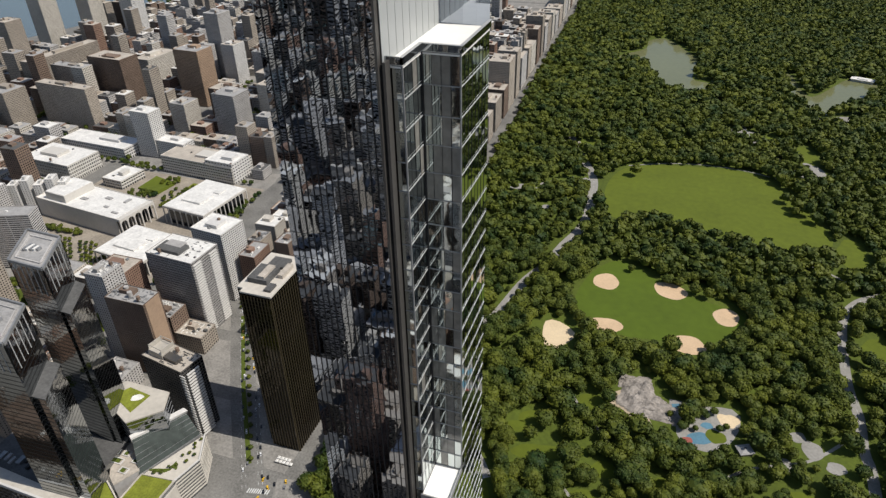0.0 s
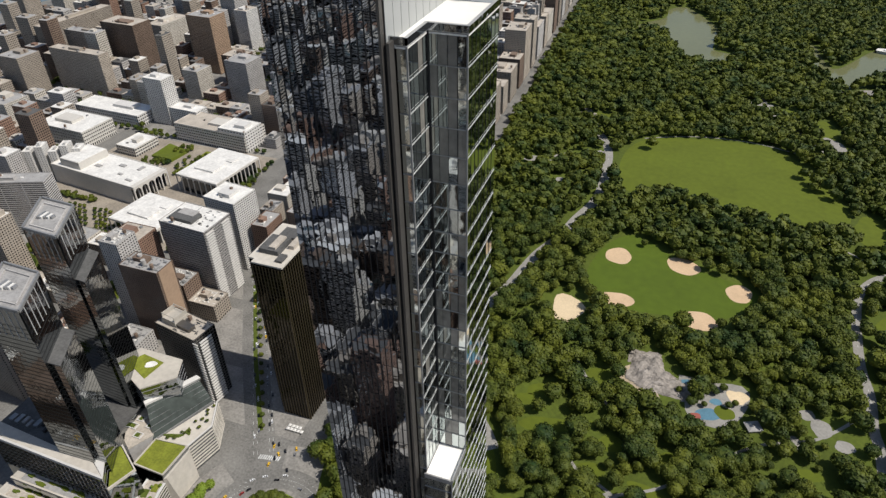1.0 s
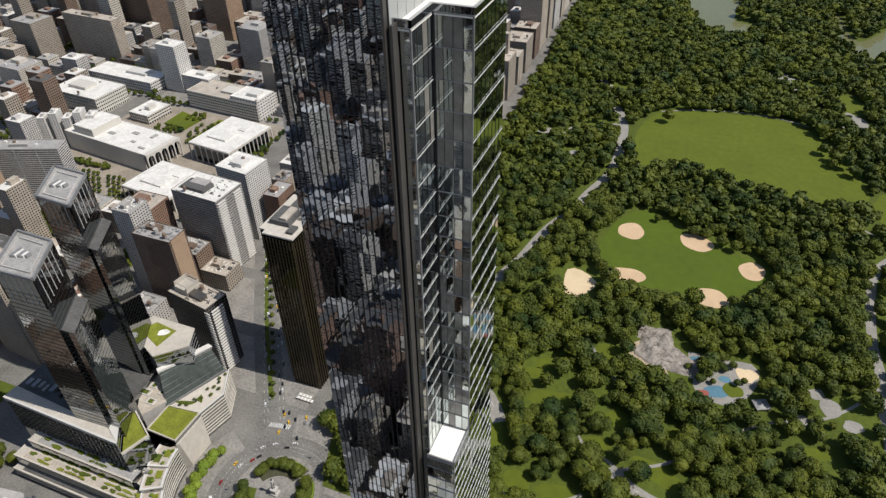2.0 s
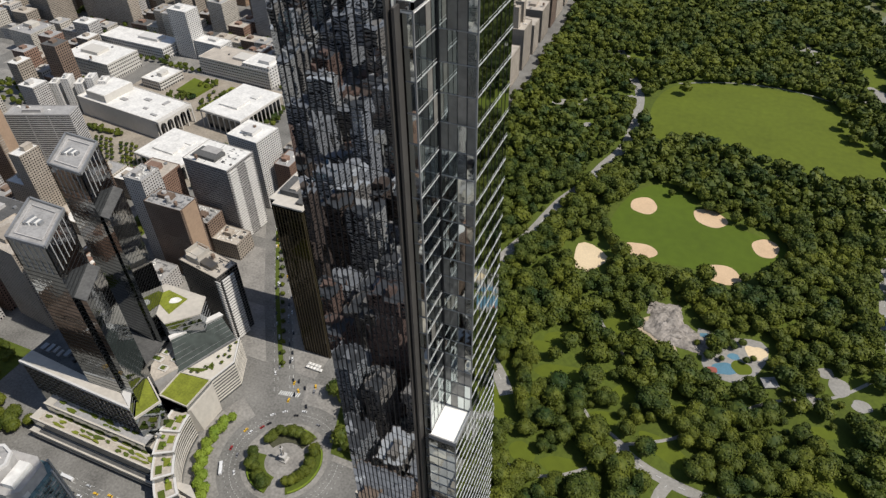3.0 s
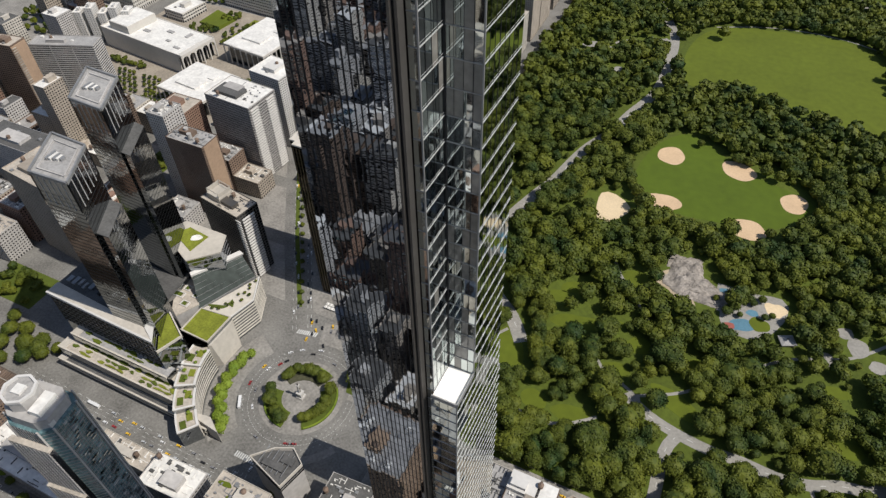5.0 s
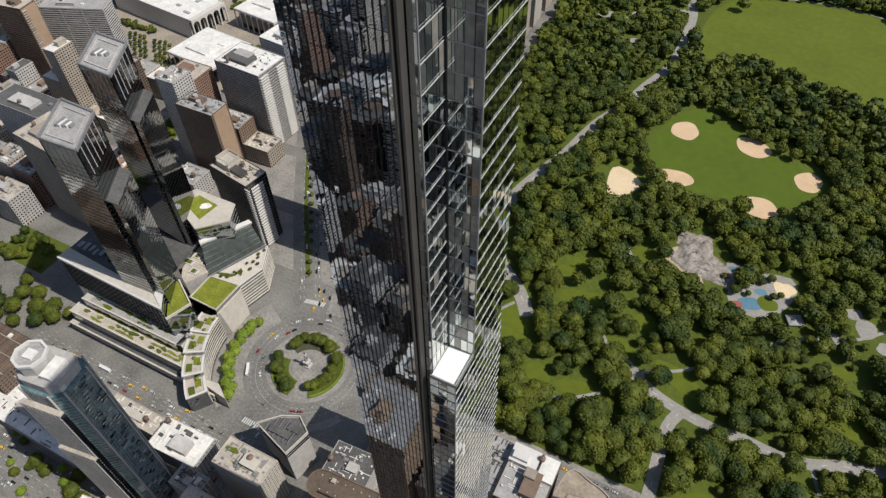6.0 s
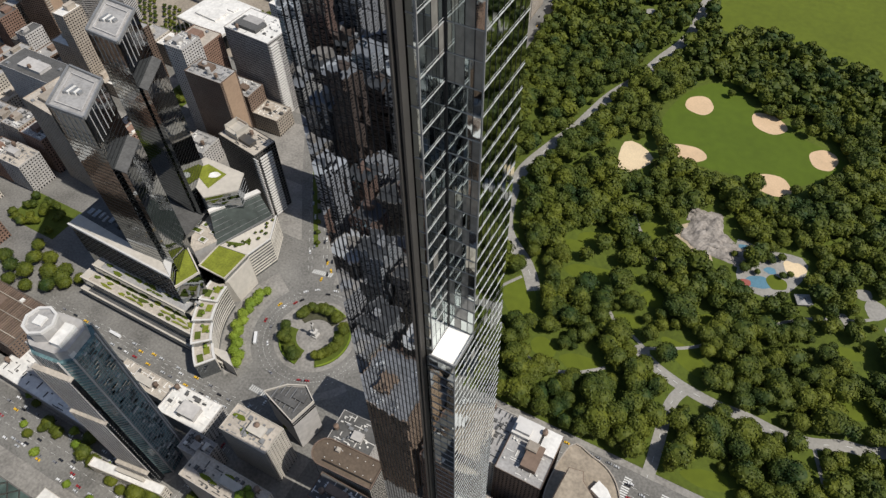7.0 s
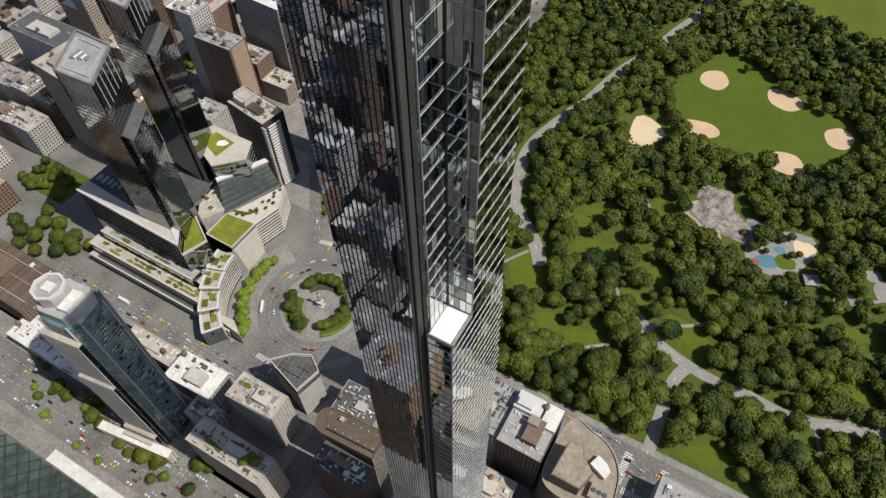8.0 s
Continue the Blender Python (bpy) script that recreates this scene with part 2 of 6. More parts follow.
def inside(ring, x, y):
    hit = False
    j = len(ring) - 1
    for i in range(len(ring)):
        (xi, yi), (xj, yj) = ring[i], ring[j]
        if (yi > y) != (yj > y) and x < (xj - xi) * (y - yi) / (yj - yi) + xi:
            hit = not hit
        j = i
    return hit


def far_from(line, x, y, d):
    for (ax, ay), (bx, by) in zip(line, line[1:]):
        ux, uy = bx - ax, by - ay
        t = max(0, min(1, ((x - ax) * ux + (y - ay) * uy) / (ux * ux + uy * uy + 1e-9)))
        if (x - ax - t * ux) ** 2 + (y - ay - t * uy) ** 2 < d * d:
            return False
    return True


def rounded(points, step=9.0):
    """A closed, rounded outline through corner points."""
    p = [Vector(q) for q in points]
    k = len(p)
    out = []
    for j in range(k):
        a, b, c, d = p[j - 1], p[j], p[(j + 1) % k], p[(j + 2) % k]
        m = max(2, int((c - b).length / step))
        for i in range(m):
            t = i / m
            q = 0.5 * ((2 * b) + (c - a) * t + (2 * a - 5 * b + 4 * c - d) * t * t + (3 * b - a - 3 * c + d) * t ** 3)
            out.append((q.x, q.y))
    return out


def area(ring):
    return sum(a[0] * b[1] - b[0] * a[1] for a, b in zip(ring, ring[1:] + ring[:1])) / 2


def ccw(ring):
    return ring if area(ring) > 0 else ring[::-1]


def sheet(name, ring, z0, z1, mat, label, category):
    return solid(name, Shape().prism(ccw(ring), z0, z1), mat, label, category, "structure")


def west_road(y):
    """The centre of the avenue along the park's west side."""
    return -9.0 - 0.030 * (y - 90)


# ---- ground, streets ----
solid("ground", Shape().box(-4200, -4600, -6, 3800, 4600, 0), ASPHALT, "grey asphalt city ground with worn patches", "ground", "structure")
sheet("river", [(-4000, -1500), (-1560, -1500), (-1530, 1150), (-1420, 1560), (-1300, 2100), (-1100, 4400), (-4000, 4400)], 0.0, 0.12, RIVER, "grey green river water in haze", "water")
park = [(32, 24), (980, 24), (980, 3200), (-86, 3200)] + [(west_road(y) + 9.5, y) for y in (2400, 1700, 1000, 500, 130)] + [(18, 62)]
sheet("park_ground", park, 0.0, 0.18, GRASS, "shaded park grass and leaf litter under trees", "ground")
sheet("park_kerb", [(36, 18.2), (980, 18.2), (980, 23.8), (36, 23.8)], 0.0, 0.16, PAVING, "pale stone pavement along the park edge", "pavement")

AVENUES = [(-310, -32), (-628, -340), (-912, -664), (-1290, -944)]
PAVED = Shape()
for a, (bx0, bx1) in enumerate(AVENUES):
    for k in range(1, 26):
        e = bx1 if a else west_road(80 * k + 40) - 13
        PAVED.box(bx0, 80 * k + 8, 0, e, 80 * k + 72, 0.16)
for bx0, bx1, by0, by1 in ((-255, -22, -160, -150), (-255, -22, -204, -199), (4, 262, -160, -150), (4, 262, -204, -186.1), (-255, -78, -150, -96), (-255, -22, -142, -92), (4, 62, -160, -92), (86, 262, -146, -92), (86, 262, -72, -14), (306, 640, -72, -8), (306, 640, -146, -92), (-255, -24, -300, -204.1), (4, 262, -300, -204.1)):
    PAVED.box(bx0, by0, 0, bx1, by1, 0.14)
solid("pavement", PAVED, PAVING, "pale concrete pavement of the city blocks", "pavement", "structure")

# ---- Columbus-style traffic circle ----
CX, CY = -1.0, 3.5


def ring_shape(cx, cy, r0, r1, z0, z1, a0=0, a1=360, k=48):
    s = Shape()
    k = max(4, int(k * (a1 - a0) / 360))
    for j in range(k):
        t0, t1 = radians(a0 + (a1 - a0) * j / k), radians(a0 + (a1 - a0) * (j + 1) / k)
        s.prism([(cx + r0 * math.cos(t0), cy + r0 * math.sin(t0)), (cx + r1 * math.cos(t0), cy + r1 * math.sin(t0)),
                 (cx + r1 * math.cos(t1), cy + r1 * math.sin(t1)), (cx + r0 * math.cos(t1), cy + r0 * math.sin(t1))], z0, z1)
    return s


solid("circle_island", Shape().drum(CX, CY, 37, 0, 0.2, 64), PAVING, "round paved island inside the traffic circle", "pavement", "structure")
for a0, a1 in ((62, 158), (186, 272), (304, 402)):
    solid("planting_bed", ring_shape(CX, CY, 17, 32.5, 0.2, 0.9, a0, a1), GRASS if a0 == 186 or a0 == 304 else SOIL, "curved planting bed with low planting", "planting bed", "structure")
    solid("hedge", ring_shape(CX, CY, 31, 32.3, 0.9, 1.7, a0 + 3, a1 - 3), LEAF_LIGHT, "low clipped hedge along the planting bed", "hedge", "structure")
solid("circle_plaza", Shape().drum(CX, CY, 14, 0.2, 0.5, 48).drum(CX, CY, 6.5, 0.5, 0.9, 32), PAVING, "round stone plaza with steps round the monument", "plaza", "structure")
mon = thing("monument", "tall grey stone column monument with a statue on top", "monument", CX, CY, 0.9)
part("pedestal", Shape().box(-3.2, -3.2, 0, 3.2, 3.2, 1.6).box(-2.3, -2.3, 1.6, 2.3, 2.3, 6.5).box(-2.7, -2.7, 6.5, 2.7, 2.7, 7.2), GRANITE, mon)
part("column", Shape().drum(0, 0, 1.0, 7.2, 17.5, 16, 0.8).box(-1.3, -1.3, 17.5, 1.3, 1.3, 18.3), GRANITE, mon)
part("statue", Shape().drum(0, 0, 0.7, 18.3, 20.5, 8, 0.5).drum(0, 0, 0.35, 20.5, 21.6, 8, 0.3), BRONZE, mon, "dark bronze figure")
for j in range(3):
    z = 9.2 + 2.2 * j
    part("prow", Shape().box(-1.6, -0.35, z, 1.6, 0.35, z + 0.7), BRONZE, mon)

solid("circle_forecourt", ring_shape(CX, CY, 57, 83, 0, 0.15, 150, 236, 90), PAVING, "pale pavement in front of the podium", "pavement", "structure")
solid("circle_corner_pavement", ring_shape(CX, CY, 57, 82, 0, 0.15, 72, 108, 90), PAVING, "pale pavement at the foot of the bronze tower", "pavement", "structure")
solid("circle_park_pavement", ring_shape(CX, CY, 56, 74, 0, 0.15, 18, 62, 90), PAVING, "pale pavement at the park corner", "pavement", "structure")
solid("circle_south_pavement", ring_shape(CX, CY, 57, 64, 0, 0.15, 285, 330, 90), PAVING, "pale pavement south of the circle", "pavement", "structure")
dash = Shape()
for r in (41.8, 46.2, 50.6):
    for k in range(0, 120):
        if r == 46.2 or k % 2:
            t0 = radians(3 * k)
            dash.ribbon([(CX + r * math.cos(t0), CY + r * math.sin(t0)), (CX + r * math.cos(t0 + 0.022), CY + r * math.sin(t0 + 0.022))], 0.3, 0, 0.024)
solid("circle_lane_dashes", dash, PAINT_WHITE, "worn white lane dashes round the circle", "road marking", "structure")
lanes = Shape()
for k in range(24):
    for off in (-9, -5.5, 5.5, 9):
        t0 = 0.02 + k / 24
        x0, y0 = -40 - 158 * t0, 62 + 238 * t0
        lanes.ribbon([(x0 + off * 0.83, y0 + off * 0.55), (x0 - 2.2 + off * 0.83, y0 + 3.3 + off * 0.55)], 0.25, 0.19, 0.21)
for k in range(26):
    for y in (-77.5, -81.2, -85.0):
        lanes.box(-245 + 9 * k, y, 0, -241 + 9 * k, y + 0.18, 0.022)
    lanes.box(-250 + 10 * k, -169, 0, -246 + 10 * k, -168.8, 0.022)
for k in range(40):
    lanes.box(90 + 10 * k, -1, 0, 94 + 10 * k, -0.8, 0.022)
    lanes.box(90 + 10 * k, 6, 0, 94 + 10 * k, 6.2, 0.022)
for x in (-12, -8, -4, 0):
    for k in range(20):
        lanes.box(x, -150 + 8 * k if k < 10 else -230 + 5 * k, 0, x + 0.2, (-150 + 8 * k if k < 10 else -230 + 5 * k) + 3, 0.022)
solid("street_lane_lines", lanes, PAINT_WHITE, "dashed white lane lines of the streets", "road marking", "structure")

# roads: Broadway north of the circle, and the painted lines
solid("broadway", Shape().ribbon([(-18, 30), (-52, 76), (-120, 170), (-196, 285), (-275, 405), (-300, 470), (-330, 620), (-345, 900)], 27, 0.0, 0.19), ASPHALT, "wide grey asphalt avenue running diagonally through the blocks", "road", "structure")
solid("broadway_median", Shape().ribbon([(-60, 88), (-118, 168), (-190, 277)], 4.5, 0.19, 0.4), GRASS, "planted median strip of the avenue", "median", "structure")
stripe = Shape()
for j in range(14):     # crosswalk bars beside the park gate
    stripe.box(283.0, -14 + 1.9 * j, 0, 289.0, -13.0 + 1.9 * j, 0.03)
    stripe.box(312.0, -14 + 1.9 * j, 0, 318.0, -13.0 + 1.9 * j, 0.03)
for j in range(12):
    stripe.box(290.5 + 1.8 * j, -20.5, 0, 291.4 + 1.8 * j, -15.5, 0.03)
for j in range(10):     # crosswalks on the avenue south of the circle
    stripe.box(-20 + 2 * j, -66, 0, -19 + 2 * j, -61, 0.03)
    stripe.box(40 + 2 * j, -160 + 1.2 * j, 0, 41 + 2 * j, -155 + 1.2 * j, 0.03)
    stripe.box(-45 + 2 * j, 60 + 0.4 * j, 0, -44 + 2 * j, 65 + 0.4 * j, 0.22)
for y in (-178.0, -184.0):
    for j in range(30):
        stripe.box(-250 + 9 * j, y, 0, -246 + 9 * j, y + 0.2, 0.03)
solid("road_markings", stripe, PAINT_WHITE, "white painted crosswalk bars and lane lines", "road marking", "structure")

# ---- park: lawns, fields, water, paths ----
meadow = rounded([(185, 745), (212, 830), (300, 862), (410, 862), (462, 795), (505, 672), (462, 622), (375, 636), (282, 668), (205, 652)])
field = rounded([(186, 432), (200, 500), (236, 535), (300, 488), (375, 462), (380, 440), (345, 395), (305, 385), (245, 378), (205, 386)])
lake = rounded([(128, 1470), (185, 1560), (190, 1640), (232, 1668), (285, 1570), (316, 1480), (306, 1345), (350, 1315), (315, 1235), (250, 1262), (205, 1400)])
lake_arm = rounded([(500, 1405), (520, 1430), (545, 1290), (640, 1435), (690, 1400), (600, 1230), (545, 1180), (520, 1235)])
sheet("meadow", meadow, 0.18, 0.24, LAWN, "wide mown lawn, bright green with yellowed patches", "lawn")
sheet("ball_field", field, 0.18, 0.24, FIELD, "dark green mown ball field turf", "ball field")
sheet("lake", lake, 0.1, 0.26, WATER, "murky olive green lake water", "lake")
sheet("lake_arm", lake_arm, 0.1, 0.26, WATER, "murky olive green lake inlet", "lake")
sheet("far_lawn", rounded([(420, 2050), (470, 2150), (560, 2150), (560, 2060)]), 0.18, 0.24, LAWN, "distant lawn beyond the woods", "lawn")
DIAMONDS = [(218, 481, 17, 17, 20), (297, 484, 20, 17, -30), (362, 449, 15, 17, 10), (320, 384, 19, 17, 0), (227, 391, 20, 15, 10)]
for j, (x, y, rx, ry, a) in enumerate(DIAMONDS):
    sheet("infield", blob(x, y, rx, ry, a, rough=0.05, seed=j), 0.24, 0.29, CLAY, "tan clay infield with a rounded edge", "infield")
sheet("sand_lot", rounded([(160, 378), (176, 382), (197, 366), (190, 345), (172, 326), (163, 345)]), 0.18, 0.28, SANDY, "pale sandy open lot between trees", "sand lot")
LAWNS = [blob(143, 128, 15, 24, 20, seed=11), blob(238, 146, 14, 9, 30, seed=12), blob(295, 136, 22, 10, -25, seed=13), blob(338, 38, 17, 8, 8, seed=14), blob(216, 88, 17, 8, 10, seed=15),
         blob(176, 226, 13, 8, 30, seed=16), blob(222, 196, 14, 6, 20, seed=17), blob(228, 262, 12, 14, 0, seed=18), blob(430, 150, 14, 7, 10, seed=19), blob(525, 640, 20, 40, 0, seed=20),
         blob(520, 430, 18, 30, 0, seed=21), blob(420, 205, 12, 6, 0, seed=22), blob(400, 80, 10, 5, -10, seed=23), blob(130, 905, 50, 14, 5, seed=24), blob(440, 1020, 40, 18, 0, seed=25), blob(500, 960, 20, 40, 0, seed=26),
         blob(252, 182, 13, 9, 25, seed=27), blob(192, 184, 25, 10, 12, seed=28), blob(183, 88, 12, 9, 0, seed=29), blob(304, 184, 9, 6, 40, seed=30), blob(166, 210, 11, 7, 15, seed=53)]
for ring in LAWNS:
    sheet("lawn", ring, 0.18, 0.23, LAWN, "small sunlit lawn between the trees", "lawn")
DRIVES = [smooth_line([(298, 18), (298, 32), (297, 54), (296, 78), (298, 94), (303, 105)]), smooth_line([(258, 124), (277, 114), (301, 107), (331, 103), (354, 104), (382, 102), (405, 106), (428, 116), (456, 125), (474, 170), (481, 250), (479, 278), (482, 322), (479, 370), (485, 448), (494, 494), (515, 529), (549, 555), (600, 600), (640, 760)]),
          smooth_line([(152, 140), (133, 165), (98, 196), (82, 241), (77, 285), (92, 344), (103, 378), (118, 448), (138, 500), (150, 550), (168, 615), (168, 700), (158, 784), (110, 900), (70, 1050), (90, 1250), (110, 1450), (60, 1750)]),
          smooth_line([(510, 800), (500, 860), (420, 1000), (400, 1100)])]
PATHS = [smooth_line([(168, 76), (184, 69), (199, 70), (221, 80), (238, 94)]), smooth_line([(215, 160), (230, 142), (249, 135), (262, 128)]), smooth_line([(135, 150), (125, 135), (110, 110), (70, 60), (36, 30)]),
         smooth_line([(200, 285), (215, 260), (236, 236), (242, 228), (262, 205)]), smooth_line([(262, 128), (300, 150), (340, 190), (380, 225), (430, 250), (478, 300)]), smooth_line([(405, 106), (420, 70), (440, 30)]),
         smooth_line([(60, 710), (90, 712), (120, 730), (150, 770)]), smooth_line([(212, 838), (300, 872), (400, 872), (500, 830)]), smooth_line([(300, 640), (380, 610), (460, 600), (520, 560)])]
for k, line in enumerate(DRIVES):
    solid("park_drive", Shape().ribbon(line, 13.5 if k == 2 else 10.0, 0.17, 0.28 + 0.006 * k), PATHM, "grey asphalt park drive curving between trees", "road", "structure")
for line in DRIVES[:3]:
    s = Shape()
    for (ax, ay), (bx, by) in list(zip(line, line[1:]))[::2]:
        s.ribbon([(ax, ay), ((ax + bx) / 2, (ay + by) / 2)], 0.35, 0.28, 0.33)
    solid("drive_marking", s, PAINT_WHITE, "dashed white lane line on the park drive", "road marking", "structure")
for k, line in enumerate(PATHS):
    solid("footpath", Shape().ribbon(line, 3.0, 0.17, 0.236 + 0.004 * k), PATHM, "narrow pale footpath through the lawns", "path", "structure")
sheet("rest_court", blob(434, 264, 10, 11, 0, seed=37), 0.18, 0.26, PATHM, "pale paved resting place among trees", "pavement")
sheet("lake_terrace", rounded([(545, 1160), (600, 1185), (615, 1165), (560, 1140)]), 0.18, 0.4, PAVING, "pink stone terrace at the lake shore", "plaza")
sheet("playground", rounded([(305, 292), (330, 290), (365, 296), (372, 275), (352, 236), (318, 236), (312, 262)]), 0.18, 0.27, PATHM, "grey playground paving", "playground")
POOL_BLUE = material("blue_rubber_paving", (0.09, 0.2, 0.27), 0.7, vary=0.2)
POOL_RED = material("red_rubber_paving", (0.3, 0.09, 0.07), 0.8, vary=0.15)
sheet("blue_play_area", blob(334, 247, 12, 8, 20, seed=3), 0.27, 0.34, POOL_BLUE, "blue safety paving of the playground", "playground")
sheet("blue_splash_area", blob(313, 283, 6, 5, 20, seed=4), 0.27, 0.34, POOL_BLUE, "small blue splash pad", "playground")
sheet("blue_pool", blob(341, 266, 6, 4, 20, seed=5), 0.27, 0.34, POOL_BLUE, "small blue splash pad", "playground")
sheet("red_play_area", blob(323, 241, 6, 4, 10, seed=6), 0.34, 0.38, POOL_RED, "dark red safety paving circle", "playground")
sheet("play_lawn", blob(349, 254, 9, 9, 0, seed=7), 0.34, 0.39, LAWN, "round green play lawn", "lawn")
sheet("play_sand", blob(361, 279, 9, 10, 0, seed=8, rough=0.15), 0.27, 0.36, SANDY, "pale pink sand play area", "playground")
hut = thing("playground_hut", "small square brick playhouse with grey hipped roof", "hut", 374, 243, 0.18, 25)
part("wall", Shape().box(-6, -5, 0, 6, 5, 3.4), BRICK_TAN, hut)
part("roof", Shape().prism([(-7, -6), (7, -6), (7, 6), (-7, 6)], 3.4, 5.4, [(-1.5, -1), (1.5, -1), (1.5, 1), (-1.5, 1)]), ROOF_GREY, hut, "grey hipped roof")
part("skylight", Shape().box(-1.2, -0.8, 5.4, 1.2, 0.8, 5.7), ROOF_DARK, hut)
boat = thing("boathouse", "long white boathouse with copper-trimmed roofs by the lake", "boathouse", 664, 1425, 0.2, -20)
part("wall", Shape().box(-22, -9, 0, 22, 9, 5), WHITE_PANEL, boat)
part("roof", Shape().box(-24, -11, 5, 24, 11, 5.8).box(-10, -6, 5.8, 10, 6, 7.5), ROOF_WHITE, boat, "white flat roof")


def outcrop(cx, cy, rx, ry, h, seed):
    """A lumpy slab of bare bedrock."""
    bm = bmesh.new()
    k = 26
    grid = [[None] * (k + 1) for _ in range(k + 1)]
    for i in range(k + 1):
        for j in range(k + 1):
            u, v = 2 * i / k - 1, 2 * j / k - 1
            r = math.sqrt(u * u + v * v) * (1 + 0.5 * noise.noise(Vector((u * 1.7, v * 1.7, seed * 3.1))))
            q = Vector((u * 1.6 + v * 0.8 + seed, v * 3.4 - u, 0))
            z = h * max(0, 1 - r ** 3) * (0.55 + 0.9 * noise.noise(q) + 0.4 * abs(noise.noise(q * 2.7))) - 0.5 * (r > 0.97)
            z += 0.7 * round(noise.noise(Vector((u * 5 + v * 2, v, seed))) * 3) / 3 * max(0, 1 - r)
            grid[i][j] = bm.verts.new((cx + u * rx + noise.noise(q * 2) * 1.5, cy + v * ry + noise.noise(q * 2 + Vector((9, 0, 0))) * 1.5, 0.1 + z))
    for i in range(k):
        for j in range(k):
            if grid[i][j].co.z > -0.15 or grid[i + 1][j + 1].co.z > -0.15:
                bm.faces.new((grid[i][j], grid[i + 1][j], grid[i + 1][j + 1], grid[i][j + 1]))
    me = bpy.data.meshes.new("rock_outcrop")
    bm.to_mesh(me)
    bm.free()
    me.materials.append(ROCK)
    return tagged(new("rock_outcrop", me), "bare grey bedrock outcrop with cracks and ledges", "rock", "", "structure")


outcrop(274, 288, 20, 30, 5.0, 3)
outcrop(292, 274, 22, 17, 3.5, 4)
outcrop(266, 304, 13, 14, 3.0, 6)
outcrop(306, 266, 13, 10, 2.0, 9)
sheet("rock_apron", rounded([(243, 272), (262, 262), (276, 250), (290, 252), (268, 285), (256, 290)]), 0.18, 0.3, EARTH, "worn pale earth at the foot of the rock", "ground")
outcrop(105, 905, 18, 10, 2.5, 5)
outcrop(350, 1180, 16, 10, 2.5, 8)


# ---- trees ----
def crown_arrays(rng, r, h, clumps, per, leaf, heart=(7, 4)):
    """Leaf quads on many small clumps round a crown; the base of the crown lies at z = 0."""
    k = clumps
    d = rng.normal(size=(k, 3))
    d /= np.linalg.norm(d, axis=1)[:, None]
    d[:, 2] = np.abs(d[:, 2]) * 1.1 - 0.25
    c = d * np.array([r * 0.7, r * 0.7, h * 0.38]) * rng.uniform(0.72, 1.0, (k, 1)) + np.array([0, 0, h * 0.45])
    rc = r * rng.uniform(0.2, 0.36, k)
    n = rng.normal(size=(k, per, 3))
    n /= np.linalg.norm(n, axis=2)[:, :, None]
    n[:, :, 2] = np.abs(n[:, :, 2]) * 1.2 - 0.3
    p = (c[:, None, :] + n * rc[:, None, None] * rng.uniform(0.75, 1.1, (k, per, 1))).reshape(-1, 3)
    nn = (n + rng.normal(scale=0.22, size=n.shape)).reshape(-1, 3)
    nn /= np.linalg.norm(nn, axis=1)[:, None]
    t = np.cross(nn, rng.normal(size=nn.shape))
    t /= np.linalg.norm(t, axis=1)[:, None]
    b = np.cross(nn, t)
    s = leaf * rng.uniform(0.6, 1.3, (len(p), 1))
    v = np.stack([p - t * s - b * s * 0.7, p + t * s - b * s * 0.7, p + t * s * 0.8 + b * s * 0.7, p - t * s * 0.8 + b * s * 0.7], 1).reshape(-1, 3)
    # a rounded heart that closes the crown
    a, e = heart
    core = []
    for i in range(e):
        for j in range(a):
            q = []
            for di, dj in ((0, 0), (0, 1), (1, 1), (1, 0)):
                th, ph = math.pi * (i + di) / e, 2 * math.pi * (j + dj) / a
                q.append((r * 0.74 * math.sin(th) * math.cos(ph), r * 0.74 * math.sin(th) * math.sin(ph), h * 0.45 - h * 0.41 * math.cos(th)))
            core.append(q)
    return np.concatenate([v, np.array(core).reshape(-1, 3)])


def quad_mesh(name, v, mat):
    """A mesh of loose quads, four rows of v each."""
    me = bpy.data.meshes.new(name)
    n = len(v)
    me.vertices.add(n)
    me.vertices.foreach_set("co", np.ascontiguousarray(v, dtype=np.float32).ravel())
    me.loops.add(n)
    me.loops.foreach_set("vertex_index", np.arange(n, dtype=np.int32))
    me.polygons.add(n // 4)
    me.polygons.foreach_set("loop_start", np.arange(0, n, 4, dtype=np.int32))
    me.materials.append(mat)
    me.update(calc_edges=True)
    return me


def trunk_shape(h, r):
    s = Shape().drum(0, 0, r, 0, h, 8, r * 0.6)
    for j in range(4):
        a = 1.57 * j + 0.4
        ox, oy = math.cos(a) * h * 0.35, math.sin(a) * h * 0.35
        w = r * 0.3
        s.prism([(-w, -w), (w, -w), (w, w), (-w, w)], h * 0.75, h * 1.5, [(ox - w * 0.5, oy - w * 0.5), (ox + w * 0.5, oy - w * 0.5), (ox + w * 0.5, oy + w * 0.5), (ox - w * 0.5, oy + w * 0.5)])
    return s


rng = np.random.default_rng(7)
NEAR = [quad_mesh("crown", crown_arrays(rng, 1.0, 1.35, 64, 30, 0.058, (10, 6)), LEAF) for _ in range(6)]
TRUNK = trunk_shape(0.55, 0.055).mesh("trunk", BARK)
STREET_CROWN = [quad_mesh("crown", crown_arrays(rng, 1.0, 1.35, 34, 24, 0.08, (9, 5)), LEAF_LIGHT) for _ in range(3)]


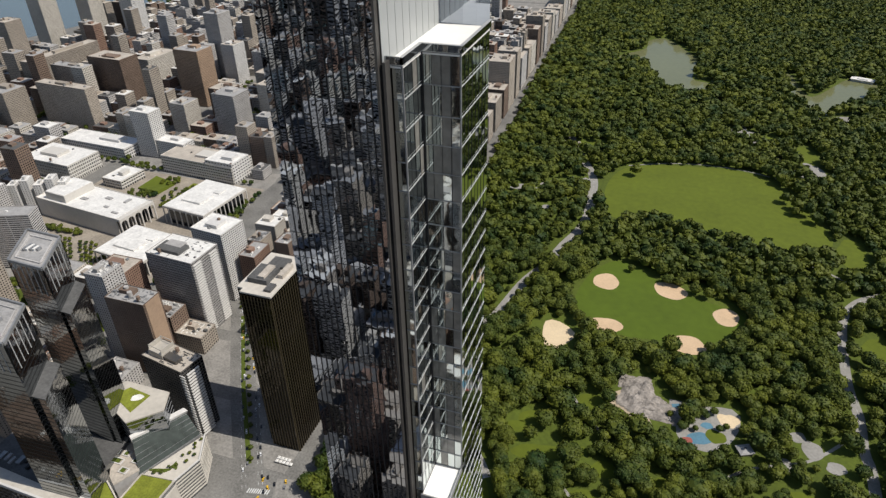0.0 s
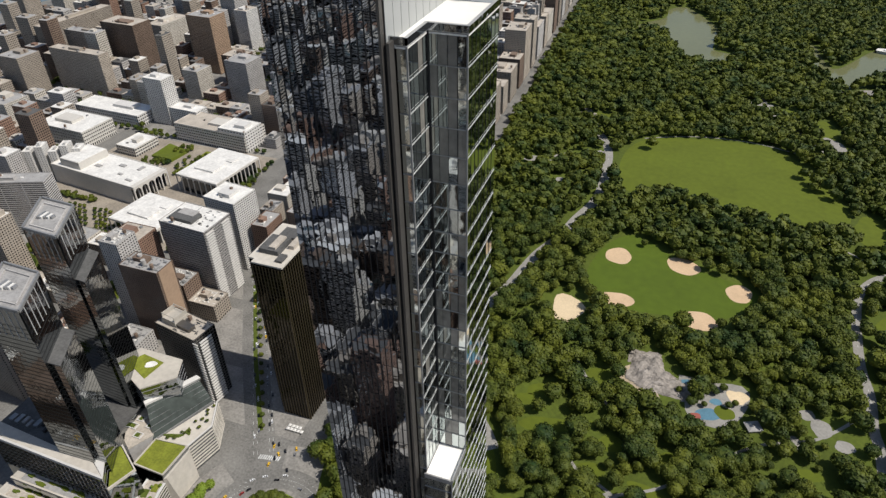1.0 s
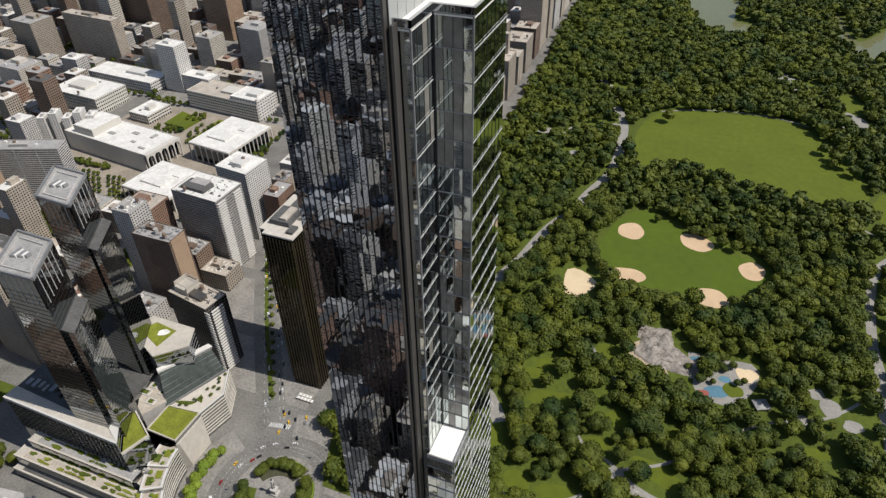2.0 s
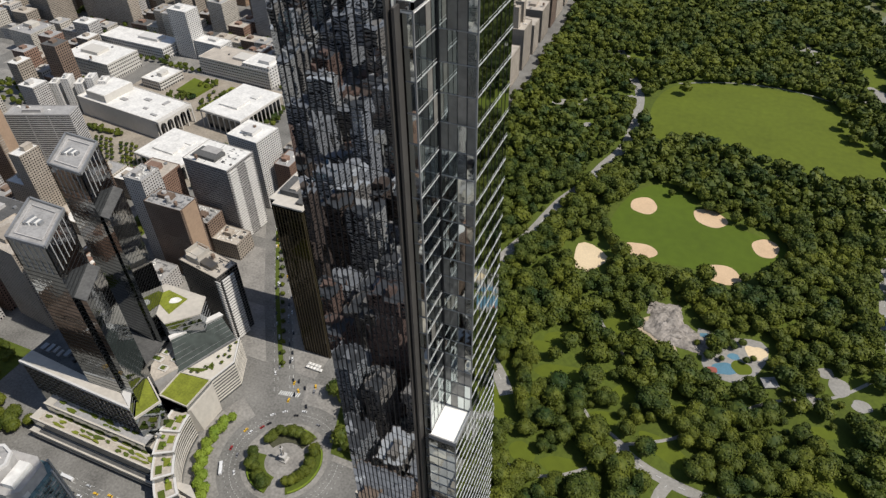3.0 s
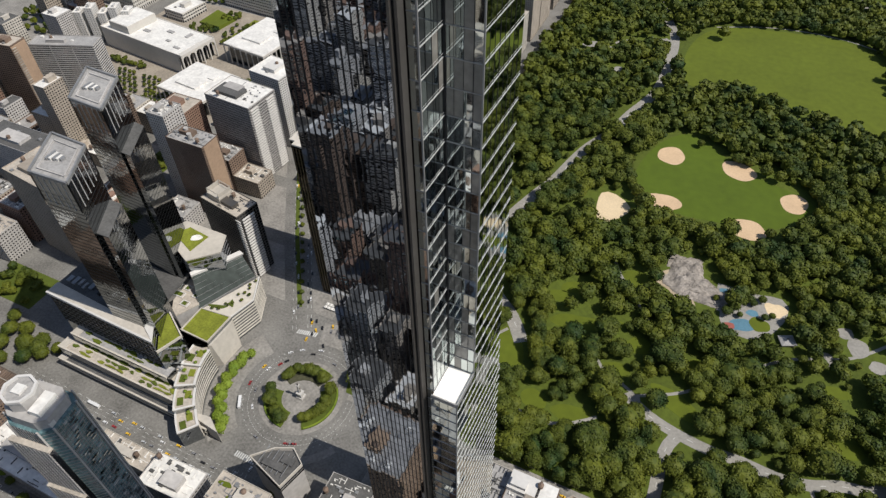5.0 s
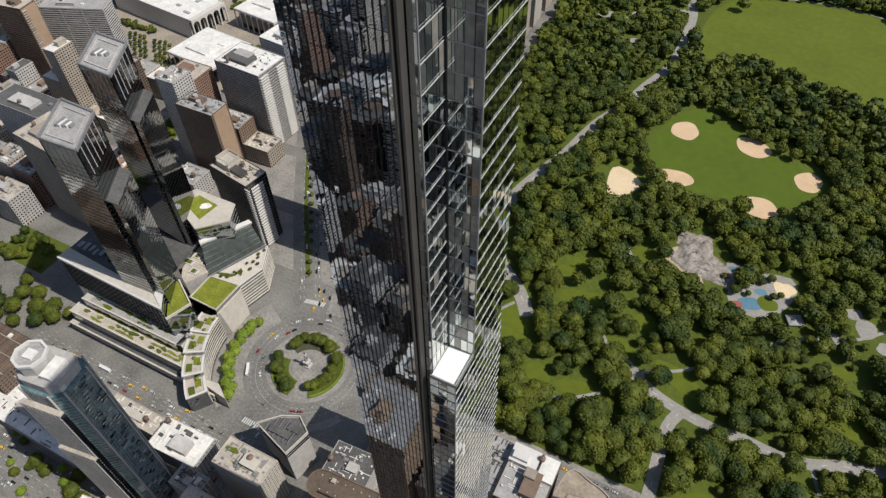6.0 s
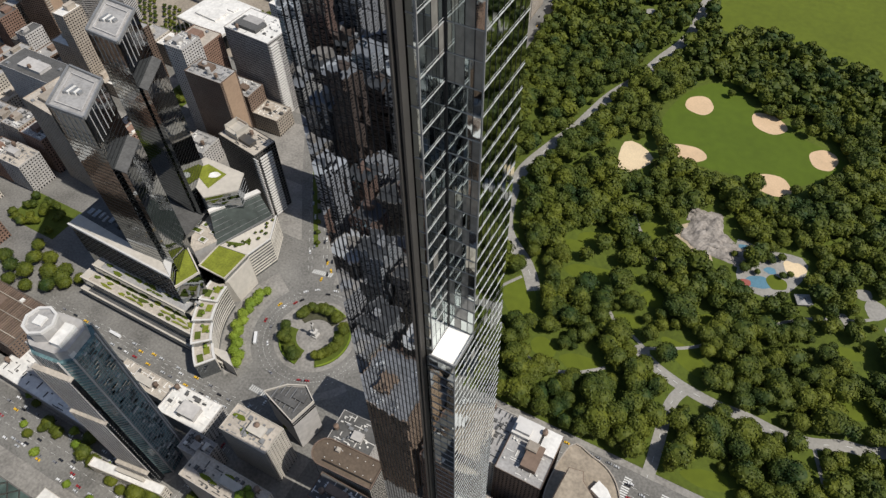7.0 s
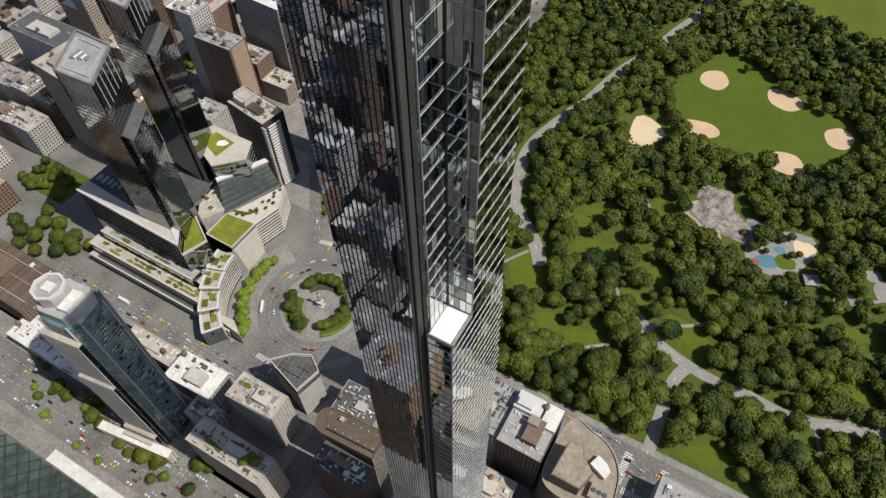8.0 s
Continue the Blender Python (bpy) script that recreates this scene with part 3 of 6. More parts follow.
def tree(x, y, r, h, crowns, label, group, z=0.1):
    t = thing("tree", label, "tree", x, y, z, random.uniform(0, 360), group)
    low = 0.22 * h
    c = part("crown", random.choice(crowns), None, t)
    c.location, c.scale = (0, 0, low), (r, r, (h - low) / 1.35)
    k = part("trunk", TRUNK, None, t)
    k.scale = (r * 1.1, r * 1.1, h * 0.75)
    return t


CLEARINGS = [blob(52, 708, 16, 9, 30, seed=61), blob(98, 733, 20, 9, 30, seed=62), blob(140, 756, 18, 10, 30, seed=63), blob(106, 646, 8, 14, 0, seed=64), blob(507, 900, 16, 34, 10, seed=65), blob(388, 1049, 34, 8, 0, seed=66), blob(364, 1190, 14, 20, 20, seed=67), blob(422, 277, 9, 6, 30, seed=68), blob(409, 238, 7, 8, 0, seed=69), blob(452, 248, 9, 7, 0, seed=70), blob(259, 124, 8, 6, 20, seed=71)]
for ring in CLEARINGS:
    sheet("park_court", ring, 0.18, 0.275, PATHM, "pale paved clearing among the park trees", "pavement")
OPEN_RINGS = CLEARINGS + [meadow, field, lake, lake_arm] + LAWNS
OPEN_RINGS += [rounded([(158, 380), (178, 386), (200, 368), (192, 343), (172, 318), (160, 345)]), rounded([(250, 272), (262, 306), (284, 316), (306, 296), (318, 286), (318, 272), (300, 256), (276, 248)]), blob(338, 250, 20, 13, 20, seed=31), blob(361, 279, 11, 12, 0, seed=32), blob(372, 243, 9, 8, 0, seed=33), blob(341, 267, 8, 6, 0, seed=34), blob(322, 374, 18, 11, 0, seed=35), blob(228, 382, 18, 8, 0, seed=36), blob(434, 264, 12, 12, 0, seed=37), rounded([(545, 1150), (600, 1190), (620, 1165), (560, 1130)])]
OPEN_LINES = list(zip(DRIVES, (7.0, 6.5, 7.5, 4.0))) + [(line, 2.0) for line in PATHS]
BOUNDS = [(min(p[0] for p in g) - 8, max(p[0] for p in g) + 8, min(p[1] for p in g) - 8, max(p[1] for p in g) + 8) for g in OPEN_RINGS]


def is_open(x, y, margin):
    for g, (ax, bx, ay, by) in zip(OPEN_RINGS, BOUNDS):
        if ax < x < bx and ay < y < by:
            for dx, dy in ((0, 0), (margin, 0), (-margin, 0), (0, margin + (4 if y < 520 else 0)), (0, -margin)):
                if inside(g, x + dx, y + dy):
                    return True
    return y < 830 and any(not far_from(line, x, y, d) for line, d in OPEN_LINES)


spots = []
y = 30.0
while y < 2500:
    step = 12.0 if y < 520 else (12.0 if y < 1100 else 15.5)
    x = west_road(y) + 16
    while x < 250 + 0.42 * (y + 240) + 110:
        px, py = x + random.uniform(-0.45, 0.45) * step, y + random.uniform(-0.45, 0.45) * step
        r = random.uniform(7.0, 11.5) if random.random() < 0.7 else random.choice((random.uniform(4, 6.5), random.uniform(11.5, 15.0)))
        x += step
        if px < west_road(py) + 13.5 or py < 28 or (px < 34 and py < 70) or random.random() < 0.04:
            continue
        if is_open(px, py, r * 0.55):
            continue
        spots.append((px, py, r))
    y += step * 0.9
for q in ((226, 800, 12), (246, 512, 6), (452, 770, 12), (466, 752, 13), (478, 735, 12), (488, 715, 12), (462, 735, 10)):
    spots.append(q)

near = sorted((s for s in spots if s[1] < 260 and 120 < s[0] < 420), key=lambda s: s[1] - 0.2 * abs(s[0] - 240))[:270]
near_set = set(near)
near += [(318, 254, 6.5), (332, 277, 5.5), (330, 256, 3.6), (352, 262, 4.5), (306, 268, 4.0), (318, 268, 5.5), (347, 284, 5.0), (340, 276, 4.2), (324, 284, 4.5), (358, 266, 4.0)]
for px, py, r in near:
    tree(px, py, r, min(24.0, r * random.uniform(1.6, 2.1)), NEAR, "broad green deciduous park tree in full leaf", "park trees")
print("TREES", len(spots), len(near))


def woods(name, picks, clumps, per, leaf, label, heart=(7, 4)):
    kinds = [crown_arrays(rng, 1.0, 1.35, clumps, per, leaf, heart) for _ in range(5)]
    out = []
    for px, py, r in picks:
        v = kinds[random.randrange(5)]
        a = random.uniform(0, 6.283)
        c, s = math.cos(a), math.sin(a)
        h = min(25.0, r * random.uniform(1.55, 2.1))
        w = np.empty_like(v)
        w[:, 0], w[:, 1] = (v[:, 0] * c - v[:, 1] * s) * r + px, (v[:, 0] * s + v[:, 1] * c) * r + py
        w[:, 2] = v[:, 2] * (h * 0.8) / 1.35 + 0.2 * h
        out.append(w)
    return tagged(new(name, quad_mesh(name, np.concatenate(out), LEAF)), label, "trees", "", "stuff")


rest = [s for s in spots if s not in near_set]
woods("park_woods", [s for s in rest if s[1] < 520], 40, 13, 0.085, "dense green crowns of park trees")
woods("middle_woods", [s for s in rest if 520 <= s[1] < 1100], 14, 8, 0.16, "dense green crowns of park trees round the meadow", (6, 3))
woods("far_woods", [(a, b, min(14.0, r * 1.35)) for a, b, r in rest if b >= 1100], 8, 6, 0.24, "hazy dark green distant woods", (5, 3))


# ---- the glass tower ----
TX0, TX1, TXE = 183.0, 205.2, 215.5
TY0, TYN, TYB = -141.5, -130.6, -112.0
ROOF_Z, TERRACE_Z, TOP_Z = 463.0, 355.0, 480.0
LEVELS = [ROOF_Z - 5.8 * j for j in range(8)]
LEVELS += [LEVELS[-1] - 5.15 * j for j in range(1, 14)]
while LEVELS[-1] > 30:
    LEVELS.append(LEVELS[-1] - 4.3)
HIGH = [ROOF_Z + 5.6 * j for j in range(3, 0, -1)]


def pane_quad(a, b, z0, z1, out, tilt):
    """One pane between two plan points; out is the outward direction, tilt its lean at the four corners."""
    dx, dy = out
    t = [tilt * random.uniform(-1, 1) for _ in range(3)]
    return [(a[0] + dx * t[0], a[1] + dy * t[0], z0), (b[0] + dx * t[1], b[1] + dy * t[1], z0),
            (b[0] + dx * (t[1] + t[2]), b[1] + dy * (t[1] + t[2]), z1), (a[0] + dx * (t[0] + t[2]), a[1] + dy * (t[0] + t[2]), z1)]


def glazed_face(parent, a, b, levels, bays, mat, out, sill, sill_mat, singles=0, tilt=0.012, fin=0.0, gap=0.06, line=0.09, blinds=0.0):
    """A curtain wall between two plan points: tilted panes, a sill line at each floor and upright mullions."""
    ax, ay = a
    bx, by = b
    joined = []
    nx, ny = out
    for j in range(bays):
        p = (ax + (bx - ax) * j / bays, ay + (by - ay) * j / bays)
        q = (ax + (bx - ax) * (j + 1) / bays, ay + (by - ay) * (j + 1) / bays)
        for i, (z1, z0) in enumerate(zip(levels, levels[1:])):
            v = pane_quad(p, q, z0 + gap, z1 - gap, out, tilt)
            if i < singles:
                me = bpy.data.meshes.new("pane")
                back = [(x - nx * 0.03, y - ny * 0.03, z) for x, y, z in v]
                me.from_pydata(v + back, [], [(0, 1, 2, 3), (7, 6, 5, 4), (0, 4, 5, 1), (1, 5, 6, 2), (2, 6, 7, 3), (3, 7, 4, 0)])
                me.materials.append(mat)
                part("pane", me, None, parent)
            elif blinds and random.random() < blinds:
                part("blind_pane", quad_mesh("blind_pane", np.array(v), BLIND), None, parent)
            else:
                joined += v
        if fin and j:
            w = 0.07 if j % 3 == 0 else 0.035
            x0, x1 = sorted((p[0] - abs(ny) * w, p[0] + abs(ny) * w)) if abs(ny) else sorted((p[0], p[0] + nx * fin))
            y0, y1 = sorted((p[1], p[1] + ny * fin)) if abs(ny) else sorted((p[1] - w, p[1] + w))
            part("mullion", Shape().box(x0, y0, levels[-1], x1, y1, levels[0]), MULLION, parent)
    if joined:
        ob = part("panes", quad_mesh("panes", np.array(joined), mat), None, parent)
        ob["kind"] = "stuff"
    x0, x1 = sorted((ax - nx * 0.1, ax + nx * sill)) if not abs(ny) else sorted((ax, bx))
    y0, y1 = sorted((ay - ny * 0.1, ay + ny * sill)) if abs(ny) else sorted((ay, by))
    bar = Shape().box(x0, y0, -line, x1, y1, line)
    if line > 0.08 and not abs(ny):
        bar.box(x0, y0, 0.62, x0 + (x1 - x0) * 0.6, y1, 0.7)
    bar = bar.mesh("floor_line", sill_mat)
    for z in levels:
        part("floor_line", bar, None, parent).location = (0, 0, z)


hero = thing("skyscraper", "very tall dark glass skyscraper with pale floor lines and bronze fins", "skyscraper", 0, 0, 0)
core = Shape().box(TX0 + 0.3, TY0 + 0.35, 0, TX1 - 0.2, TYB, TOP_Z - 1).box(TX1 - 0.2, -139.2, 0, 207.9, TYB - 1, ROOF_Z - 0.6).box(207.9, TYN + 0.35, 0, TXE - 0.3, TYB - 0.3, ROOF_Z - 0.6)
core.box(207.9, TY0 + 0.6, 0, TXE - 0.3, TYN + 0.35, TERRACE_Z - 0.6)
part("core", core, DARK_METAL, hero)
allz = HIGH + LEVELS
top_i = LEVELS.index(next(z for z in LEVELS if z < TERRACE_Z + 1))
glazed_face(hero, (TX0, TY0), (TX1 - 0.6, TY0), allz, 16, GLASS_HERO, (0, -1), 0.04, MULLION, singles=18, tilt=0.007, fin=0.2, line=0.045, gap=0.04)
glazed_face(hero, (TX0, TYB), (TX0, TY0), allz, 12, GLASS_HERO, (-1, 0), 0.12, MULLION, tilt=0.016, fin=0.4)
glazed_face(hero, (206.4, -139.5), (208.2, -139.5), LEVELS, 1, GLASS_EAST, (0, -1), 0.12, GREY_METAL, tilt=0.02, blinds=0.06)
glazed_face(hero, (208.2, -139.5), (208.2, TYN), LEVELS[:top_i + 1], 4, GLASS_EAST, (1, 0), 0.1, SILL_METAL, tilt=0.02, fin=0.06, blinds=0.05)
glazed_face(hero, (208.2, TYN), (TXE, TYN), LEVELS[:top_i + 1], 4, GLASS_EAST, (0, -1), 0.14, GREY_METAL, tilt=0.02, fin=0.06, blinds=0.22)
glazed_face(hero, (TXE, TYN), (TXE, TYB), LEVELS[:top_i + 1], 8, GLASS_EAST, (1, 0), 0.1, SILL_METAL, tilt=0.02, fin=0.06)
glazed_face(hero, (208.2, TY0 + 0.3), (TXE, TY0 + 0.3), LEVELS[top_i:], 3, GLASS_EAST, (0, -1), 0.14, GREY_METAL, tilt=0.02, fin=0.06)
glazed_face(hero, (TXE, TY0 + 0.3), (TXE, TYB), LEVELS[top_i:], 12, GLASS_EAST, (1, 0), 0.1, SILL_METAL, tilt=0.02, fin=0.06)
glazed_face(hero, (TXE, TYB), (TX0, TYB), allz, 12, GLASS_HERO, (0, 1), 0.2, GREY_METAL, tilt=0.015)
part("corner_fin", Shape().box(TX1 - 0.55, TY0 - 0.75, 0, TX1 - 0.1, TY0 + 0.4, TOP_Z), FIN_METAL, hero, "tall bronze grey corner fin")
part("corner_fin", Shape().box(TX1 + 0.45, TY0 - 0.2, 0, TX1 + 0.95, TY0 + 1.8, ROOF_Z + 1), FIN_METAL, hero, "tall bronze grey corner fin")
part("corner_channel", Shape().box(TX1 - 0.1, TY0 + 0.2, 0, TX1 + 0.45, TY0 + 0.9, ROOF_Z + 0.5), MULLION, hero)
for x, y in ((208.2, -139.5), (TXE, TYN)):
    part("corner_post", Shape().box(x - 0.14, y - 0.14, TERRACE_Z, x + 0.14, y + 0.14, ROOF_Z), GREY_METAL, hero)
part("corner_post", Shape().box(TXE - 0.14, TY0 + 0.16, 30, TXE + 0.14, TY0 + 0.44, TERRACE_Z), GREY_METAL, hero)
part("inner_post", Shape().box(207.9, TYN - 0.3, TERRACE_Z, 208.5, TYN + 0.1, ROOF_Z), MULLION, hero)
deck = Shape().box(TX1, -139.6, ROOF_Z - 0.4, 208.3, TYB, ROOF_Z + 0.25).box(208.3, TYN - 0.1, ROOF_Z - 0.4, TXE + 0.1, TYB, ROOF_Z + 0.25)
part("roof_deck", deck, TERRACE, hero, "bright white paved roof terrace")
rail = Shape().box(208.0, -139.8, ROOF_Z + 0.25, 208.4, TYN, ROOF_Z + 1.5).box(TX1, -139.8, ROOF_Z + 0.25, 208.4, -139.4, ROOF_Z + 1.5)
rail.box(208.4, TYN - 0.35, ROOF_Z + 0.25, TXE + 0.35, TYN + 0.05, ROOF_Z + 1.5).box(TXE - 0.05, TYN, ROOF_Z + 0.25, TXE + 0.35, TYB, ROOF_Z + 1.5)
part("parapet", rail, GLASS_GREY, hero, "grey glass roof parapet")
part("parapet_cap", Shape().box(207.9, -139.9, ROOF_Z + 1.5, 208.5, TYN, ROOF_Z + 1.58).box(208.4, TYN - 0.45, ROOF_Z + 1.5, TXE + 0.45, TYN + 0.15, ROOF_Z + 1.58).box(TXE - 0.15, TYN, ROOF_Z + 1.5, TXE + 0.45, TYB, ROOF_Z + 1.58), SILL_METAL, hero)
part("terrace_deck", Shape().box(208.4, TY0 + 0.5, TERRACE_Z - 0.3, TXE - 0.1, TYN, TERRACE_Z + 0.2), TERRACE, hero, "bright white paved setback terrace")
part("terrace_parapet", Shape().box(208.3, TY0 + 0.15, TERRACE_Z - 0.3, TXE + 0.2, TY0 + 0.5, TERRACE_Z + 1.1).box(TXE - 0.15, TY0 + 0.2, TERRACE_Z - 0.3, TXE + 0.2, TYN, TERRACE_Z + 1.1), GREY_METAL, hero)
scr = Shape()
for j in range(9):
    y0 = TY0 + 0.9 + j * 3.2
    scr.box(TX1 - 0.1, y0 + 0.05, ROOF_Z + 0.2, TX1 + 0.02, y0 + 3.15, TOP_Z)
part("crown_screen", scr, SCREEN, hero, "tall pale glass screen above the roof terrace")
sp = Shape()
for j in range(1, 9):
    sp.box(TX1 - 0.08, TY0 + 0.9 + j * 3.2 - 0.06, ROOF_Z + 0.2, TX1 + 0.06, TY0 + 0.9 + j * 3.2 + 0.03, TOP_Z)
part("screen_post", sp, GREY_METAL, hero)
part("crown_roof", Shape().box(TX0, TY0, TOP_Z - 1, TX1, TYB, TOP_Z), GREY_METAL, hero)
part("base", Shape().box(150, -146, 0, 222, -92, 28), GREY_METAL, hero, "low stone and glass base of the tower")
# wider lower floors on the park side
for z, e in ((346, 1.6), (332, 3.0), (300, 4.4)):
    part("park_side_step", Shape().box(TX0 + 2, TYB - 0.2, 28, TXE - 0.2, TYB + e, z), GREY_METAL, hero)
    glazed_face(hero, (TXE - 0.15, TYB + e - 1.5), (TXE - 0.15, TYB + e), [q for q in LEVELS if q < z], 1, GLASS_EAST, (1, 0), 0.1, SILL_METAL)


# ---- buildings ----
def building(name, label, x, y, w, d, h, rot=0, wall=CONCRETE, win=WINDOW, roof=ROOF_GREY, floor=3.4, bay=3.2, pier=0.35, band=0.42, seed=0, clutter=3, proud=0.3, base=0.0, group=""):
    """A block with a glazed body, real piers and floor bands round it, a parapet roof and rooftop plant."""
    rnd = random.Random(seed * 7919 + int(abs(x) * 13 + abs(y) * 7))
    t = thing(name, label, "building", x, y, base, rot, group)
    hw, hd = w / 2, d / 2
    part("glazing", Shape().box(-hw + proud, -hd + proud, 0, hw - proud, hd - proud, h - 0.6), win, t)
    s = Shape()
    n = max(1, int(h / floor))
    f = h / n
    if band > 0:
        for k in range(n):
            z0, z1 = (k + 1) * f - f * band * 0.5, (k + 1) * f + f * band * 0.5
            if k == n - 1:
                z1 = h
            s.skin(-hw, -hd, z0, hw, -hd + proud, z1, 0).skin(-hw, hd - proud, z0, hw, hd, z1, 2)
            s.skin(-hw, -hd, z0, -hw + proud, hd, z1, 3).skin(hw - proud, -hd, z0, hw, hd, z1, 1)
    if pier > 0:
        e = proud * 0.94
        for length, along in ((w, 0), (d, 1)):
            m = max(1, round(length / bay))
            for k in range(m + 1):
                c = -length / 2 + length * k / m
                p0, p1 = max(-length / 2, c - bay * pier / 2), min(length / 2, c + bay * pier / 2)
                if along == 0:
                    s.stud(p0, -hd + proud - e, 0, p1, -hd + proud, h - 0.3, 0).stud(p0, hd - proud, 0, p1, hd - proud + e, h - 0.3, 2)
                else:
                    s.stud(-hw + proud - e, p0, 0, -hw + proud, p1, h - 0.3, 3).stud(hw - proud, p0, 0, hw - proud + e, p1, h - 0.3, 1)
    part("wall", s, wall, t)
    rf_ = part("roof", Shape().box(-hw + 0.35, -hd + 0.35, h - 0.6, hw - 0.35, hd - 0.35, h + 0.1), roof, t)
    ph = 1.0
    part("parapet", Shape().box(-hw, -hd, h, hw, -hd + 0.4, h + ph).box(-hw, hd - 0.4, h, hw, hd, h + ph).box(-hw, -hd + 0.4, h, -hw + 0.4, hd - 0.4, h + ph).box(hw - 0.4, -hd + 0.4, h, hw, hd - 0.4, h + ph), wall, t)
    if clutter:
        bw, bd = w * rnd.uniform(0.22, 0.4), d * rnd.uniform(0.25, 0.45)
        bx, by = rnd.uniform(-0.15, 0.15) * w, rnd.uniform(-0.15, 0.15) * d
        bh = rnd.uniform(3, 6)
        part("bulkhead", Shape().box(bx - bw / 2, by - bd / 2, h, bx + bw / 2, by + bd / 2, h + bh).box(bx - bw / 2 - 0.2, by - bd / 2 - 0.2, h + bh, bx + bw / 2 + 0.2, by + bd / 2 + 0.2, h + bh + 0.3), wall, rf_)
    if clutter > 1:
        um = rnd.choice((GREY_METAL, ROOF_WHITE, ROOF_DARK))
        for _ in range(1 if clutter == 2 else clutter + 1):
            ux, uy = rnd.uniform(-hw + 2, hw - 5), rnd.uniform(-hd + 2, hd - 5)
            uw, ud, uh = rnd.uniform(1.4, 4.0), rnd.uniform(1.4, 4.0), rnd.uniform(0.8, 2.6)
            part("roof_unit", Shape().box(ux, uy, h + 0.1, ux + uw, uy + ud, h + uh).box(ux + 0.3, uy + 0.3, h + uh, ux + uw - 0.3, uy + ud - 0.3, h + uh + 0.25), um, rf_)
    if clutter >= 5:
        fittings = Shape()
        for _ in range(34):
            ux, uy = rnd.uniform(-hw + 1, hw - 3), rnd.uniform(-hd + 1, hd - 3)
            kind = rnd.random()
            if kind < 0.35:
                fittings.box(ux, uy, h + 0.1, min(ux + rnd.uniform(3, 9), hw - 0.6), uy + 0.5, h + rnd.uniform(0.5, 1.1))
            elif kind < 0.6:
                fittings.box(ux, uy, h + 0.1, ux + 0.5, min(uy + rnd.uniform(3, 7), hd - 0.6), h + rnd.uniform(0.5, 1.1))
            elif kind < 0.8:
                fittings.drum(ux + 0.8, uy + 0.8, 0.7, h + 0.1, h + rnd.uniform(0.8, 1.6), 10)
            else:
                fittings.box(ux, uy, h + 0.1, ux + rnd.uniform(0.8, 2), uy + rnd.uniform(0.8, 2), h + rnd.uniform(0.7, 1.8))
        fit_ = part("roof_ducting", fittings, rnd.choice((ROOF_WHITE, GREY_METAL, ROOF_DARK)), rf_, "small ducts and vents")
        tagged(fit_, "small ducts and vents", "", "", "stuff")
    if clutter > 2:
        tx, ty = rnd.uniform(-hw + 3, hw - 3), rnd.uniform(-hd + 3, hd - 3)
        part("water_tank", Shape().drum(tx, ty, 1.9, h + 3, h + 6.6, 12).drum(tx, ty, 2.1, h + 6.6, h + 8, 12, 0.1).box(tx - 1.4, ty - 1.4, h, tx - 1.2, ty - 1.2, h + 3).box(tx + 1.2, ty + 1.2, h, tx + 1.4, ty + 1.4, h + 3).box(tx - 1.4, ty + 1.2, h, tx - 1.2, ty + 1.4, h + 3).box(tx + 1.2, ty - 1.4, h, tx + 1.4, ty - 1.2, h + 3), BRICK_BROWN, rf_, "round wooden water tank")
    TAKEN.append((x, y, max(w, 8) / 2 + 3, max(d, 8) / 2 + 3))
    BUILT.append((x, y, w / 2, d / 2))
    return t


TAKEN = []
BUILT = []

